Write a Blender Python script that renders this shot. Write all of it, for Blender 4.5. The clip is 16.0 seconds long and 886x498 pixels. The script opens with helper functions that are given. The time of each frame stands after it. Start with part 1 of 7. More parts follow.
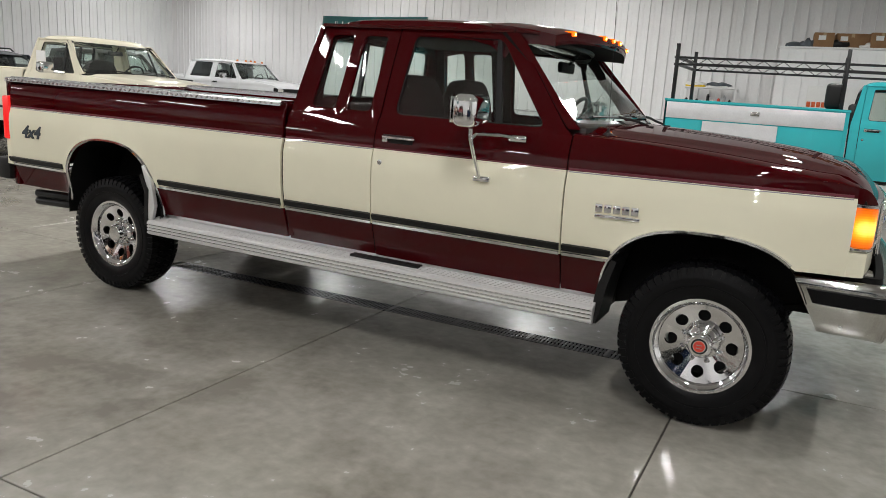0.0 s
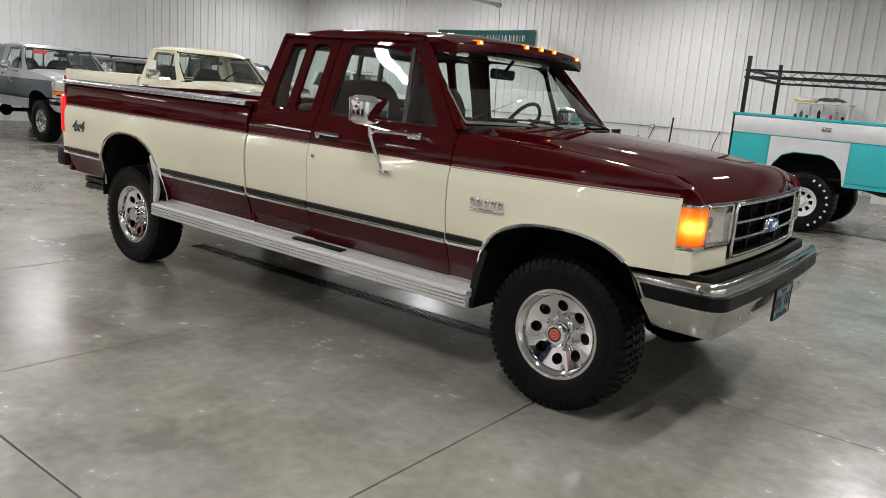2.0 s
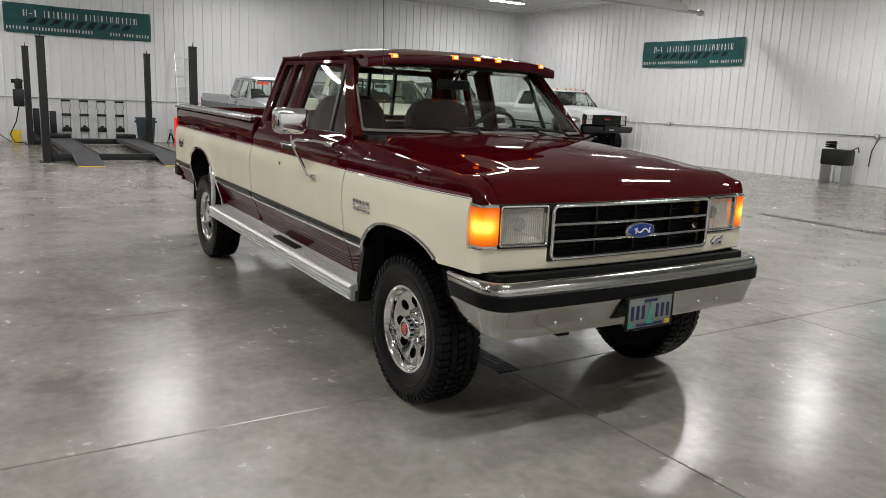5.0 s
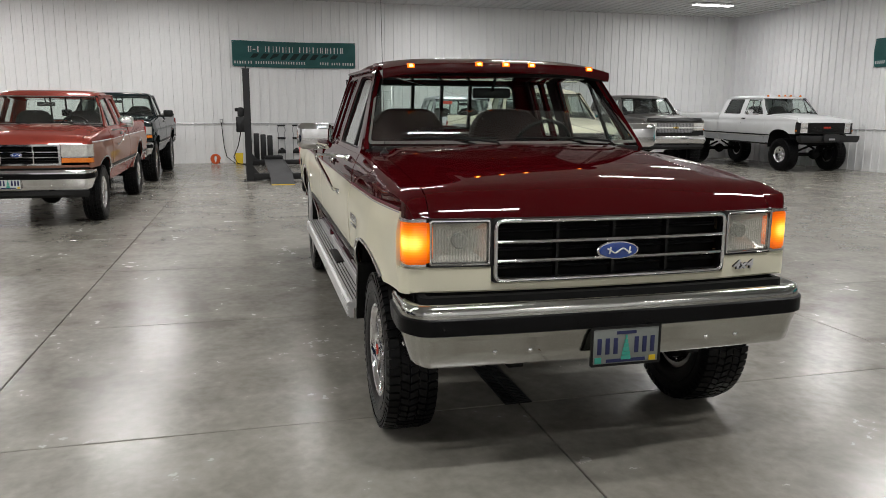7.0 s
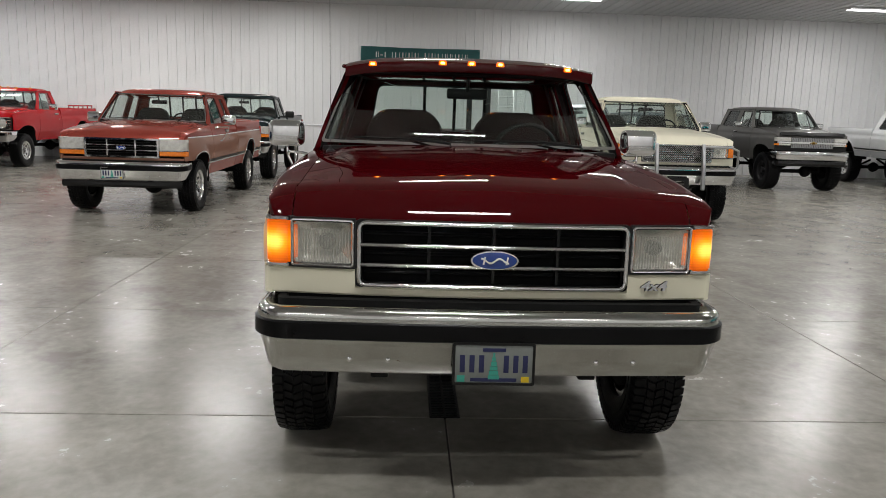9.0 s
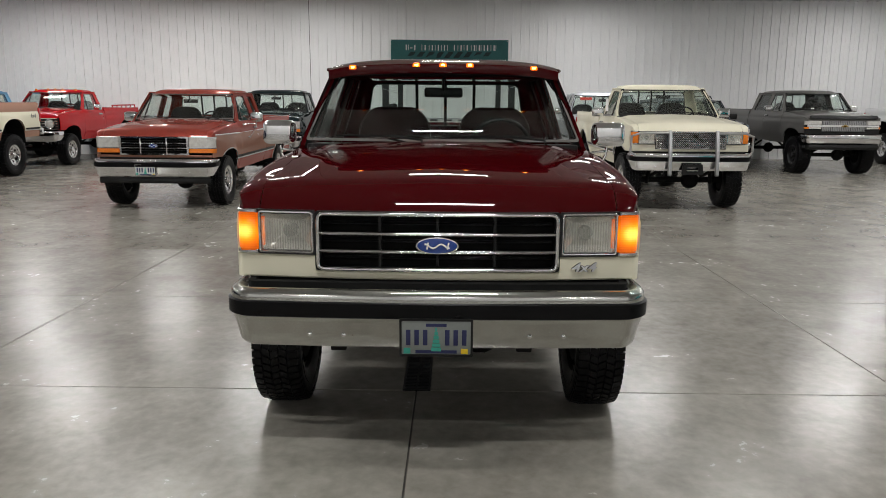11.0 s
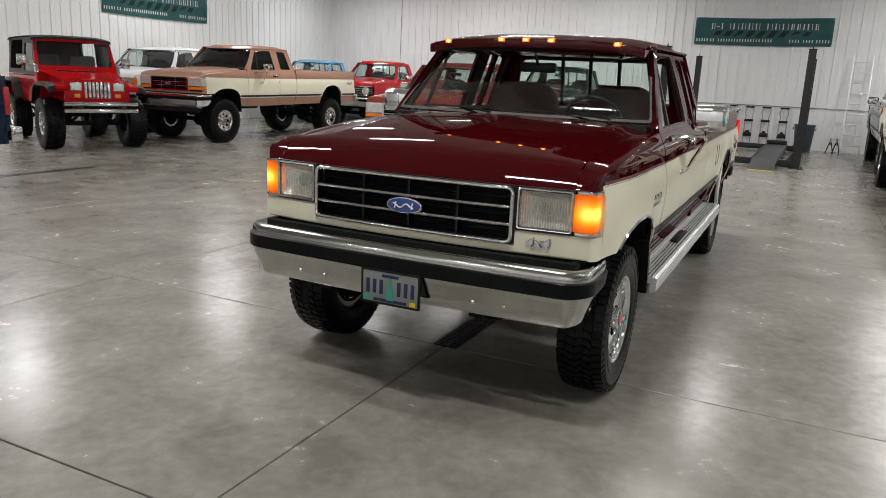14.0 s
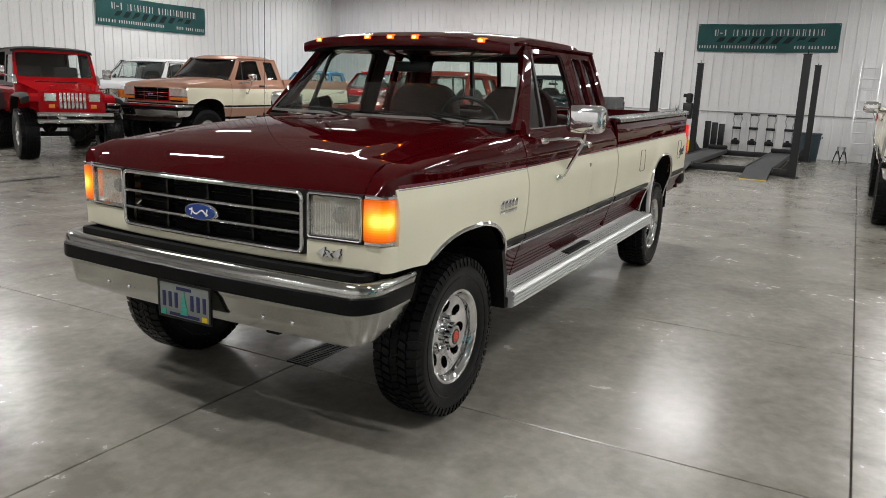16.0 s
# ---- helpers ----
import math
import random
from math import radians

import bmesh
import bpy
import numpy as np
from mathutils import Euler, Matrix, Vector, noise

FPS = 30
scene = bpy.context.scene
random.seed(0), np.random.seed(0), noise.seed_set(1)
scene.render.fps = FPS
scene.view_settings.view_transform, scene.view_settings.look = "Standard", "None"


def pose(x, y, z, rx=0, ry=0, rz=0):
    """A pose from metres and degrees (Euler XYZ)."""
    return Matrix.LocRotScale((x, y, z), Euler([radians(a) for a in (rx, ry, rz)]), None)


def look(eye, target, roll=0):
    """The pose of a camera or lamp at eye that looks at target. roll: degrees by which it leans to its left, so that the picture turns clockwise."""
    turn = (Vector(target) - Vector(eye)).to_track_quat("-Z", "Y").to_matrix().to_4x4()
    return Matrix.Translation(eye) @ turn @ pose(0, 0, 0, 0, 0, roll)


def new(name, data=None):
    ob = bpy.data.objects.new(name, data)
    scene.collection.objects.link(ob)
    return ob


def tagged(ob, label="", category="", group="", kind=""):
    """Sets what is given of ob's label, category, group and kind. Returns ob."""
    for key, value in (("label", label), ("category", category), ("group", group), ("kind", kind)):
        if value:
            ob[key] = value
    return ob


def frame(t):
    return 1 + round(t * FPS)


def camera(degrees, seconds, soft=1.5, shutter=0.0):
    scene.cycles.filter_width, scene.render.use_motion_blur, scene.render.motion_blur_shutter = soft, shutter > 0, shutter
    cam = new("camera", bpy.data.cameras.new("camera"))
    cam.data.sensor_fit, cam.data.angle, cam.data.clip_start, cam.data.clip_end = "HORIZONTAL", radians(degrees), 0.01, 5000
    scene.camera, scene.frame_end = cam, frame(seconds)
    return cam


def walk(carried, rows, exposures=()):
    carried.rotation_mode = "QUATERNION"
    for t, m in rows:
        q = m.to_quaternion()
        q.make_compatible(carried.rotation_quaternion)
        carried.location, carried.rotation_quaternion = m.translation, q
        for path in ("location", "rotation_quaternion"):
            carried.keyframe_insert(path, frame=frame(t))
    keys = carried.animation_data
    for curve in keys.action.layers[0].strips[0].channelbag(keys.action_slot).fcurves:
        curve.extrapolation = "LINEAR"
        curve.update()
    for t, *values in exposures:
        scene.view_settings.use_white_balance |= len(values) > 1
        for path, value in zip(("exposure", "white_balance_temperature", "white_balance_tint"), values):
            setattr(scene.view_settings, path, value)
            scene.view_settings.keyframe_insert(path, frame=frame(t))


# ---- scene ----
cam = camera(61.5, 16.0, soft=0.8)
PATH = [
    (0, (0.386, -4.479, 1.485), (-0.484, -2.725, 1.077), 3.4),
    (0.5, (0.751, -4.473, 1.478), (-0.192, -2.754, 1.085), 3.9),
    (1, (1.041, -4.35, 1.461), (0.012, -2.68, 1.070), 4.1),
    (1.5, (1.345, -4.202, 1.494), (0.235, -2.588, 1.087), 4.3),
    (2, (1.701, -4.123, 1.511), (0.509, -2.568, 1.112), 4.3),
    (2.5, (1.974, -3.971, 1.515), (0.732, -2.455, 1.114), 4.2),
    (3, (2.246, -3.732, 1.538), (0.912, -2.297, 1.139), 3.5),
    (3.2, (2.354, -3.638, 1.533), (0.991, -2.227, 1.144), 3.3),
    (5.3, (3.327, -2.593, 1.573), (1.617, -1.63, 1.186), 2.1),
    (5.5, (3.349, -2.462, 1.563), (1.607, -1.555, 1.181), 1.9),
    (6, (3.377, -2.132, 1.537), (1.568, -1.366, 1.162), 1.8),
    (6.5, (3.437, -1.82, 1.536), (1.571, -1.201, 1.172), 1.0),
    (7, (3.532, -1.512, 1.554), (1.627, -1.023, 1.195), 0.3),
    (7.5, (3.513, -1.206, 1.522), (1.585, -0.819, 1.161), 0.3),
    (8, (3.504, -0.914, 1.517), (1.559, -0.632, 1.147), 0.6),
    (8.5, (3.551, -0.611, 1.531), (1.591, -0.439, 1.170), 1.2),
    (8.7, (3.548, -0.505, 1.527), (1.584, -0.369, 1.176), 1.6),
    (10.8, (3.89, 0.052, 1.579), (1.922, 0.012, 1.224), 0.1),
    (11, (3.923, 0.045, 1.585), (1.959, 0.021, 1.211), 0.4),
    (11.5, (3.962, 0.156, 1.595), (2.002, 0.102, 1.199), 0.2),
    (12, (3.997, 0.422, 1.600), (2.054, 0.214, 1.171), 0.1),
    (12.5, (3.961, 0.708, 1.577), (2.047, 0.34, 1.129), 0.7),
    (13, (3.913, 1.035, 1.600), (2.051, 0.465, 1.145), 1.2),
    (13.5, (3.888, 1.393, 1.613), (2.09, 0.644, 1.157), 1.9),
    (14, (3.771, 1.68, 1.586), (2.017, 0.831, 1.138), 2.6),
    (14.5, (3.58, 1.906, 1.588), (1.84, 1.033, 1.128), 3.5),
    (15, (3.426, 2.146, 1.582), (1.684, 1.272, 1.129), 4.1),
    (15.5, (3.25, 2.345, 1.579), (1.519, 1.444, 1.142), 3.4),
    (16, (3.035, 2.446, 1.554), (1.313, 1.52, 1.133), 2.2),
]
walk(cam, [(t, look(eye, target, roll)) for t, eye, target, roll in PATH],
     [(0, 0.24), (3, 0.20), (5.5, 0.10), (8.5, 0.0), (11, -0.02), (13, 0.06), (16, 0.12)])

# ---- world and light ----
world = bpy.data.worlds.new("world")
scene.world = world
world.use_nodes = True
world.node_tree.nodes["Background"].inputs[0].default_value = (0.6, 0.62, 0.65, 1)
world.node_tree.nodes["Background"].inputs[1].default_value = 0.02
LAMP = 99.0          # radiance of the ceiling strip lights

# ---- the hall's measures ----
XB, XF, YL, YR, ZC = -20.5, 15.0, -15.15, 15.3, 4.92


# ---- materials ----
def material(name, color, rough=0.5, metal=0.0, coat=0.0, vary=0.0, scale=3.0, fine=60.0, bump=0.0, rough_vary=0.0,
             transmission=0.0, emit=0.0, emit_color=None, ior=1.45, spec=0.5, rand=0.0, coat_rough=0.03):
    m = bpy.data.materials.new(name)
    m.use_nodes = True
    n, l = m.node_tree.nodes, m.node_tree.links
    p = n["Principled BSDF"]
    c = (*color, 1.0)
    p.inputs["Base Color"].default_value = c
    p.inputs["Roughness"].default_value = rough
    p.inputs["Metallic"].default_value = metal
    p.inputs["Coat Weight"].default_value = coat
    p.inputs["Coat Roughness"].default_value = coat_rough
    p.inputs["Transmission Weight"].default_value = transmission
    p.inputs["IOR"].default_value = ior
    p.inputs["Specular IOR Level"].default_value = spec
    if emit:
        p.inputs["Emission Color"].default_value = (*(emit_color or color), 1)
        p.inputs["Emission Strength"].default_value = emit
    if vary or bump or rough_vary or rand:
        tc = n.new("ShaderNodeTexCoord")
        a = n.new("ShaderNodeTexNoise")
        a.inputs["Scale"].default_value, a.inputs["Detail"].default_value = scale, 6
        b = n.new("ShaderNodeTexNoise")
        b.inputs["Scale"].default_value, b.inputs["Detail"].default_value = fine, 4
        l.new(tc.outputs["Object"], a.inputs["Vector"])
        l.new(tc.outputs["Object"], b.inputs["Vector"])
        mix = n.new("ShaderNodeMath")
        mix.operation = "MULTIPLY_ADD"
        mix.inputs[1].default_value = 0.6
        half = n.new("ShaderNodeMath")
        half.operation = "MULTIPLY"
        half.inputs[1].default_value = 0.4
        l.new(b.outputs["Fac"], half.inputs[0])
        l.new(a.outputs["Fac"], mix.inputs[0])
        l.new(half.outputs[0], mix.inputs[2])
        fac = mix.outputs[0]
        if rand:
            oi = n.new("ShaderNodeObjectInfo")
            r2 = n.new("ShaderNodeMath")
            r2.operation = "MULTIPLY_ADD"
            r2.inputs[1].default_value = rand
            l.new(oi.outputs["Random"], r2.inputs[0])
            l.new(fac, r2.inputs[2])
            fac = r2.outputs[0]
        if vary or rand:
            ramp = n.new("ShaderNodeValToRGB")
            lo = [max(0, v * (1 - vary)) for v in color]
            hi = [min(1, v * (1 + vary)) for v in color]
            ramp.color_ramp.elements[0].position, ramp.color_ramp.elements[0].color = 0.3, (*lo, 1)
            ramp.color_ramp.elements[1].position, ramp.color_ramp.elements[1].color = 0.7, (*hi, 1)
            l.new(fac, ramp.inputs["Fac"])
            l.new(ramp.outputs["Color"], p.inputs["Base Color"])
        if rough_vary:
            mr = n.new("ShaderNodeMapRange")
            mr.inputs["From Min"].default_value, mr.inputs["From Max"].default_value = 0.3, 0.7
            mr.inputs["To Min"].default_value, mr.inputs["To Max"].default_value = max(0, rough - rough_vary), rough + rough_vary
            l.new(fac, mr.inputs["Value"])
            l.new(mr.outputs["Result"], p.inputs["Roughness"])
        if bump:
            bp = n.new("ShaderNodeBump")
            bp.inputs["Strength"].default_value, bp.inputs["Distance"].default_value = 1.0, bump
            l.new(b.outputs["Fac"], bp.inputs["Height"])
            l.new(bp.outputs["Normal"], p.inputs["Normal"])
    return m


def paint(name, color, metal=0.0, rough=0.35):
    return material(name, color, rough=rough, metal=metal, coat=0.68, vary=0.05, scale=1.2, fine=4.0, spec=0.0, coat_rough=0.012)


BURGUNDY = paint("burgundy_paint", (0.046, 0.0010, 0.0022))
CREAM = paint("cream_paint", (0.80, 0.765, 0.60))
IVORY = paint("ivory_paint", (0.74, 0.70, 0.56))
COPPER = paint("copper_red_paint", (0.25, 0.045, 0.032), metal=0.2)
COPPERTAN = paint("copper_rose_paint", (0.30, 0.150, 0.105), metal=0.25)
PEACH = paint("copper_tan_paint", (0.42, 0.235, 0.165), metal=0.2)
DARKGREEN = paint("dark_green_paint", (0.012, 0.020, 0.022))
WHITE = paint("white_paint", (0.74, 0.75, 0.76))
SILVER = paint("silver_paint", (0.52, 0.54, 0.57), metal=0.3)
SLATE = paint("slate_grey_paint", (0.10, 0.115, 0.13), metal=0.2)
GRAPHITE = paint("graphite_paint", (0.15, 0.146, 0.138), metal=0.5)
RED = paint("bright_red_paint", (0.40, 0.006, 0.010))
TEAL = paint("turquoise_paint", (0.05, 0.47, 0.51))
SKYBLUE = paint("sky_blue_paint", (0.14, 0.33, 0.52))
CHROME = material("chrome", (0.80, 0.80, 0.81), rough=0.06, metal=1.0, vary=0.02, scale=3)
DULLCHROME = material("dulled_chrome", (0.52, 0.52, 0.50), rough=0.12, metal=1.0, vary=0.10, scale=4, fine=90)
ALLOY = material("polished_alloy", (0.78, 0.78, 0.79), rough=0.075, metal=1.0, vary=0.03, scale=6)
ALUMINIUM = material("ribbed_aluminium", (0.80, 0.80, 0.80), rough=0.36, metal=0.55, vary=0.03, scale=3)
PLATE = material("diamond_plate", (0.74, 0.75, 0.77), rough=0.40, metal=0.30, vary=0.08, scale=5, fine=45)
RAILCAP = material("bed_rail_plate", (0.55, 0.55, 0.56), rough=0.26, metal=1.0, vary=0.06, scale=5)
STEEL = material("brushed_steel", (0.45, 0.45, 0.46), rough=0.38, metal=1.0, vary=0.1, rough_vary=0.1, scale=7)
RUBBER = material("tyre_rubber", (0.004, 0.004, 0.0045), spec=0.17, rough=0.36, vary=0.25, rough_vary=0.12, scale=8, bump=0.0006, fine=200)
BLACK = material("black_plastic", (0.008, 0.008, 0.008), spec=0.35, rough=0.42, vary=0.2, rough_vary=0.08, fine=300, bump=0.0003)
SATIN = material("satin_black_metal", (0.010, 0.010, 0.011), rough=0.38, vary=0.2, rough_vary=0.1, scale=5)
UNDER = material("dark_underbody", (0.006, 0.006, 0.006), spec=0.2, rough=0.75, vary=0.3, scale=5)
GLASS = material("window_glass", (0.86, 0.93, 0.90), rough=0.0, transmission=1.0, ior=1.45)
TINTED = material("tinted_glass", (0.10, 0.11, 0.11), rough=0.0, transmission=1.0, ior=1.45)
HAZE = material("hazed_headlamp_glass", (0.64, 0.64, 0.57), rough=0.10, coat=0.7, vary=0.15, scale=8, fine=30)
HAZE.node_tree.nodes["Principled BSDF"].inputs["Alpha"].default_value = 0.20
REFLECTOR = material("lamp_reflector", (0.74, 0.73, 0.68), rough=0.30, metal=0.8, vary=0.3, scale=9)
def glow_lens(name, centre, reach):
    """An amber lens with a bulb's hot spot painted into its emission, fading outward. It is the same on both sides of
    the car.
    """
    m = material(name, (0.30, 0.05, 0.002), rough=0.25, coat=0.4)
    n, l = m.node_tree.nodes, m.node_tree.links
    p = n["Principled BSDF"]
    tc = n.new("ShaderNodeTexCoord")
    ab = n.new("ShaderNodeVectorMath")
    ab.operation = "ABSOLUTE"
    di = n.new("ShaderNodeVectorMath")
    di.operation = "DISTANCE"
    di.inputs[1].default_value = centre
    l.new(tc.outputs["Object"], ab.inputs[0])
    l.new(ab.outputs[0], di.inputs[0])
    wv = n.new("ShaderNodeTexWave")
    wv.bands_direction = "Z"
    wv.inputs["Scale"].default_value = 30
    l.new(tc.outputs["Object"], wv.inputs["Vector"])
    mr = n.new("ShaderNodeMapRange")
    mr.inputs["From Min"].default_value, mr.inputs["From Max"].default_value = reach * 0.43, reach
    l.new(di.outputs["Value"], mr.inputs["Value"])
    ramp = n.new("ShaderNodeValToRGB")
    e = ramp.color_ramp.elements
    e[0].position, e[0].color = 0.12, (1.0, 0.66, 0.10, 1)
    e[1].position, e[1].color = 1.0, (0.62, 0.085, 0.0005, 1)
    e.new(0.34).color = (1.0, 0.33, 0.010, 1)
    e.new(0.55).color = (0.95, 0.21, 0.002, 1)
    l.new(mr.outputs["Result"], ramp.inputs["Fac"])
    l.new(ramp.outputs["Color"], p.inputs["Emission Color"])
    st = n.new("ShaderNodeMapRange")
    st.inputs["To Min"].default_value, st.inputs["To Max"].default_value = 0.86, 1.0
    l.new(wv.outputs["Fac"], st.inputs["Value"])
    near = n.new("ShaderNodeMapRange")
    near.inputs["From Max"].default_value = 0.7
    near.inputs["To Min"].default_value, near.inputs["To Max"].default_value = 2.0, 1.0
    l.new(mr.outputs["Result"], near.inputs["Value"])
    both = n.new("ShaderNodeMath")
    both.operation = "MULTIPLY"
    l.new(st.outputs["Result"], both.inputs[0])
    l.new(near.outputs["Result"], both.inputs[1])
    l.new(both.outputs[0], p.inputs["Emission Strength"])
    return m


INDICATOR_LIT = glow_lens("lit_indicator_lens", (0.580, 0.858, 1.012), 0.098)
AMBER_LIT = material("lit_amber_lens", (0.75, 0.13, 0.004), rough=0.25, coat=0.5, emit=1.6, emit_color=(1.0, 0.13, 0.002))
AMBER_CORE = material("amber_bulb_glow", (1.0, 0.5, 0.1), rough=0.3, emit=14.0, emit_color=(1.0, 0.42, 0.05))
AMBER = material("amber_lens", (0.75, 0.20, 0.02), rough=0.2, coat=0.5, vary=0.15, scale=40)
REDLENS = material("lit_red_lens", (0.45, 0.012, 0.010), rough=0.2, coat=0.6, vary=0.2, scale=9, emit=0.55, emit_color=(1.0, 0.02, 0.02))
BLUE_OVAL = material("blue_enamel", (0.015, 0.05, 0.25), rough=0.25, coat=0.8, vary=0.1, scale=30)
BADGE = material("satin_silver_badge", (0.66, 0.67, 0.68), rough=0.32, metal=0.35, vary=0.05)
GOLD = material("gold_badge", (0.65, 0.45, 0.15), rough=0.25, metal=1.0, vary=0.1)
VELOUR = material("burgundy_velour", (0.024, 0.006, 0.006), rough=0.9, vary=0.2, scale=12, bump=0.001, fine=400)
GREYCLOTH = material("grey_cloth", (0.035, 0.033, 0.032), rough=0.9, vary=0.2, scale=12, bump=0.001, fine=400)
STRIPE = material("maroon_pinstripe", (0.13, 0.012, 0.028), rough=0.45, coat=0.1, vary=0.1)
STRIPE_GREY = material("grey_pinstripe", (0.30, 0.29, 0.30), rough=0.35, coat=0.5, vary=0.1)
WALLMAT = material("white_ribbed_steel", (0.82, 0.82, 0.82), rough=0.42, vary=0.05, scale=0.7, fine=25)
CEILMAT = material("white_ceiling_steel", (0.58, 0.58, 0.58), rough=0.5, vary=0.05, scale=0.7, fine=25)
LIGHTMAT = material("strip_light_diffuser", (1, 1, 1), rough=0.5, emit=4.0, emit_color=(1.0, 0.988, 0.972))
BANNER = material("green_banner_vinyl", (0.035, 0.165, 0.160), rough=0.45, vary=0.18, scale=2.5, fine=30, bump=0.002)
INK = material("white_print", (0.75, 0.77, 0.76), rough=0.5, vary=0.04)
DARKINK = material("dark_tread_print", (0.016, 0.045, 0.045), rough=0.5, vary=0.3, scale=8)
YELLOW = material("yellow_paint", (0.75, 0.52, 0.02), rough=0.45, vary=0.1)
ORANGE = material("orange_plastic", (0.62, 0.10, 0.02), rough=0.5, vary=0.1)
BINMAT = material("blue_grey_plastic", (0.055, 0.085, 0.10), rough=0.5, vary=0.15)
CARD = material("brown_cardboard", (0.26, 0.145, 0.07), rough=0.85, vary=0.15, scale=6)
RUST = material("brown_rust", (0.10, 0.045, 0.02), rough=0.9, vary=0.4, scale=60)
PAPER = material("white_paper", (0.80, 0.80, 0.78), rough=0.8, vary=0.05)
REDINK = material("red_print", (0.55, 0.05, 0.03), rough=0.6, vary=0.1)
RUBBERMAT = material("worn_tread_deck", (0.075, 0.075, 0.078), rough=0.55, vary=0.2, scale=4, bump=0.001, fine=150)


def concrete():
    m = bpy.data.materials.new("polished_concrete")
    m.use_nodes = True
    n, l = m.node_tree.nodes, m.node_tree.links
    p = n["Principled BSDF"]
    geo = n.new("ShaderNodeNewGeometry")

    def tex(scale, detail, distort=0.0, rough=0.6):
        t = n.new("ShaderNodeTexNoise")
        t.inputs["Scale"].default_value, t.inputs["Detail"].default_value = scale, detail
        t.inputs["Distortion"].default_value, t.inputs["Roughness"].default_value = distort, rough
        l.new(geo.outputs["Position"], t.inputs["Vector"])
        return t

    big, mid, fine = tex(0.42, 3, 0.4, 0.5), tex(2.3, 8, 0.5, 0.55), tex(14.0, 6, 0.2, 0.55)

    def math2(op, a, b, c=None):
        t = n.new("ShaderNodeMath")
        t.operation = op
        for k, v in enumerate((a, b, c)):
            if v is None:
                continue
            if isinstance(v, (int, float)):
                t.inputs[k].default_value = v
            else:
                l.new(v, t.inputs[k])
        return t.outputs[0]

    def span(v, lo, hi, a, b):
        t = n.new("ShaderNodeMapRange")
        for k, w in (("From Min", lo), ("From Max", hi), ("To Min", a), ("To Max", b)):
            t.inputs[k].default_value = w
        l.new(v, t.inputs["Value"])
        return t.outputs["Result"]

    v = math2("MULTIPLY_ADD", big.outputs["Fac"], 0.36, math2("MULTIPLY_ADD", mid.outputs["Fac"], 0.40, math2("MULTIPLY", fine.outputs["Fac"], 0.24)))
    ramp = n.new("ShaderNodeValToRGB")
    e = ramp.color_ramp.elements
    e[0].position, e[0].color = 0.36, (0.180, 0.167, 0.142, 1)
    e[1].position, e[1].color = 0.62, (0.335, 0.319, 0.284, 1)
    e.new(0.50).color = (0.262, 0.248, 0.216, 1)
    # soft dark stains where oil and water have dried
    stain = tex(1.15, 5, 0.8, 0.5)
    l.new(math2("SUBTRACT", v, span(stain.outputs["Fac"], 0.56, 0.74, 0.0, 0.13)), ramp.inputs["Fac"])
    l.new(ramp.outputs["Color"], p.inputs["Base Color"])
    # the sealer's gloss is worn in patches
    worn = math2("MULTIPLY_ADD", mid.outputs["Fac"], 0.55, math2("MULTIPLY", fine.outputs["Fac"], 0.45))
    l.new(span(worn, 0.34, 0.66, 0.20, 0.28), p.inputs["Roughness"])
    l.new(span(worn, 0.32, 0.68, 0.78, 0.50), p.inputs["Specular IOR Level"])
    return m


CONCRETE = concrete()
JOINT = material("dark_joint_filler", (0.05, 0.045, 0.04), rough=0.8, vary=0.3, scale=15)


# ---- mesh helpers ----
def part(name, bm, mats, parent=None, label="", sharp=38, flat=False, fix=True):
    """Links a bmesh as one mesh object, under a thing or a part."""
    if fix:
        bmesh.ops.recalc_face_normals(bm, faces=bm.faces)
    me = bpy.data.meshes.new(name)
    bm.to_mesh(me)
    bm.free()
    for m in (mats if isinstance(mats, (list, tuple)) else [mats]):
        me.materials.append(m)
    if not flat:
        me.polygons.foreach_set("use_smooth", [True] * len(me.polygons))
        me.set_sharp_from_angle(angle=radians(sharp))
    return link(name, me, parent, label)


def link(name, me, parent=None, label="", m=None):
    ob = new(name, me)
    if parent is not None:
        ob.parent = parent
    if m is not None:
        ob.matrix_basis = m
    if label:
        ob["label"] = label
    return ob


def thing(name, label, category, group="", kind="", m=None):
    ob = new(name)
    if m is not None:
        ob.matrix_basis = m
    return tagged(ob, label, category, group, kind)


def B():
    return bmesh.new()


def quad(bm, a, b, c, d, mi=0):
    f = bm.faces.new([bm.verts.new(p) for p in (a, b, c, d)])
    f.material_index = mi
    return f


def box(bm, x0, x1, y0, y1, z0, z1, r=0.0, mi=0, seg=2, m=None):
    t = bmesh.new()
    (x0, x1), (y0, y1), (z0, z1) = sorted((x0, x1)), sorted((y0, y1)), sorted((z0, z1))
    bmesh.ops.create_cube(t, size=1)
    for v in t.verts:
        v.co = Vector(((x0 + x1) / 2 + v.co.x * (x1 - x0), (y0 + y1) / 2 + v.co.y * (y1 - y0), (z0 + z1) / 2 + v.co.z * (z1 - z0)))
    if r:
        bmesh.ops.bevel(t, geom=t.edges[:], offset=r, segments=seg, affect="EDGES", profile=0.5)
    join(bm, t, mi, m)


def join(bm, t, mi=None, m=None):
    """Adds the bmesh t to bm and frees it."""
    t.verts.index_update()
    vs = [bm.verts.new(m @ v.co if m is not None else v.co) for v in t.verts]
    for f in t.faces:
        try:
            g = bm.faces.new([vs[v.index] for v in f.verts])
            g.material_index = f.material_index if mi is None else mi
        except ValueError:
            pass
    t.free()


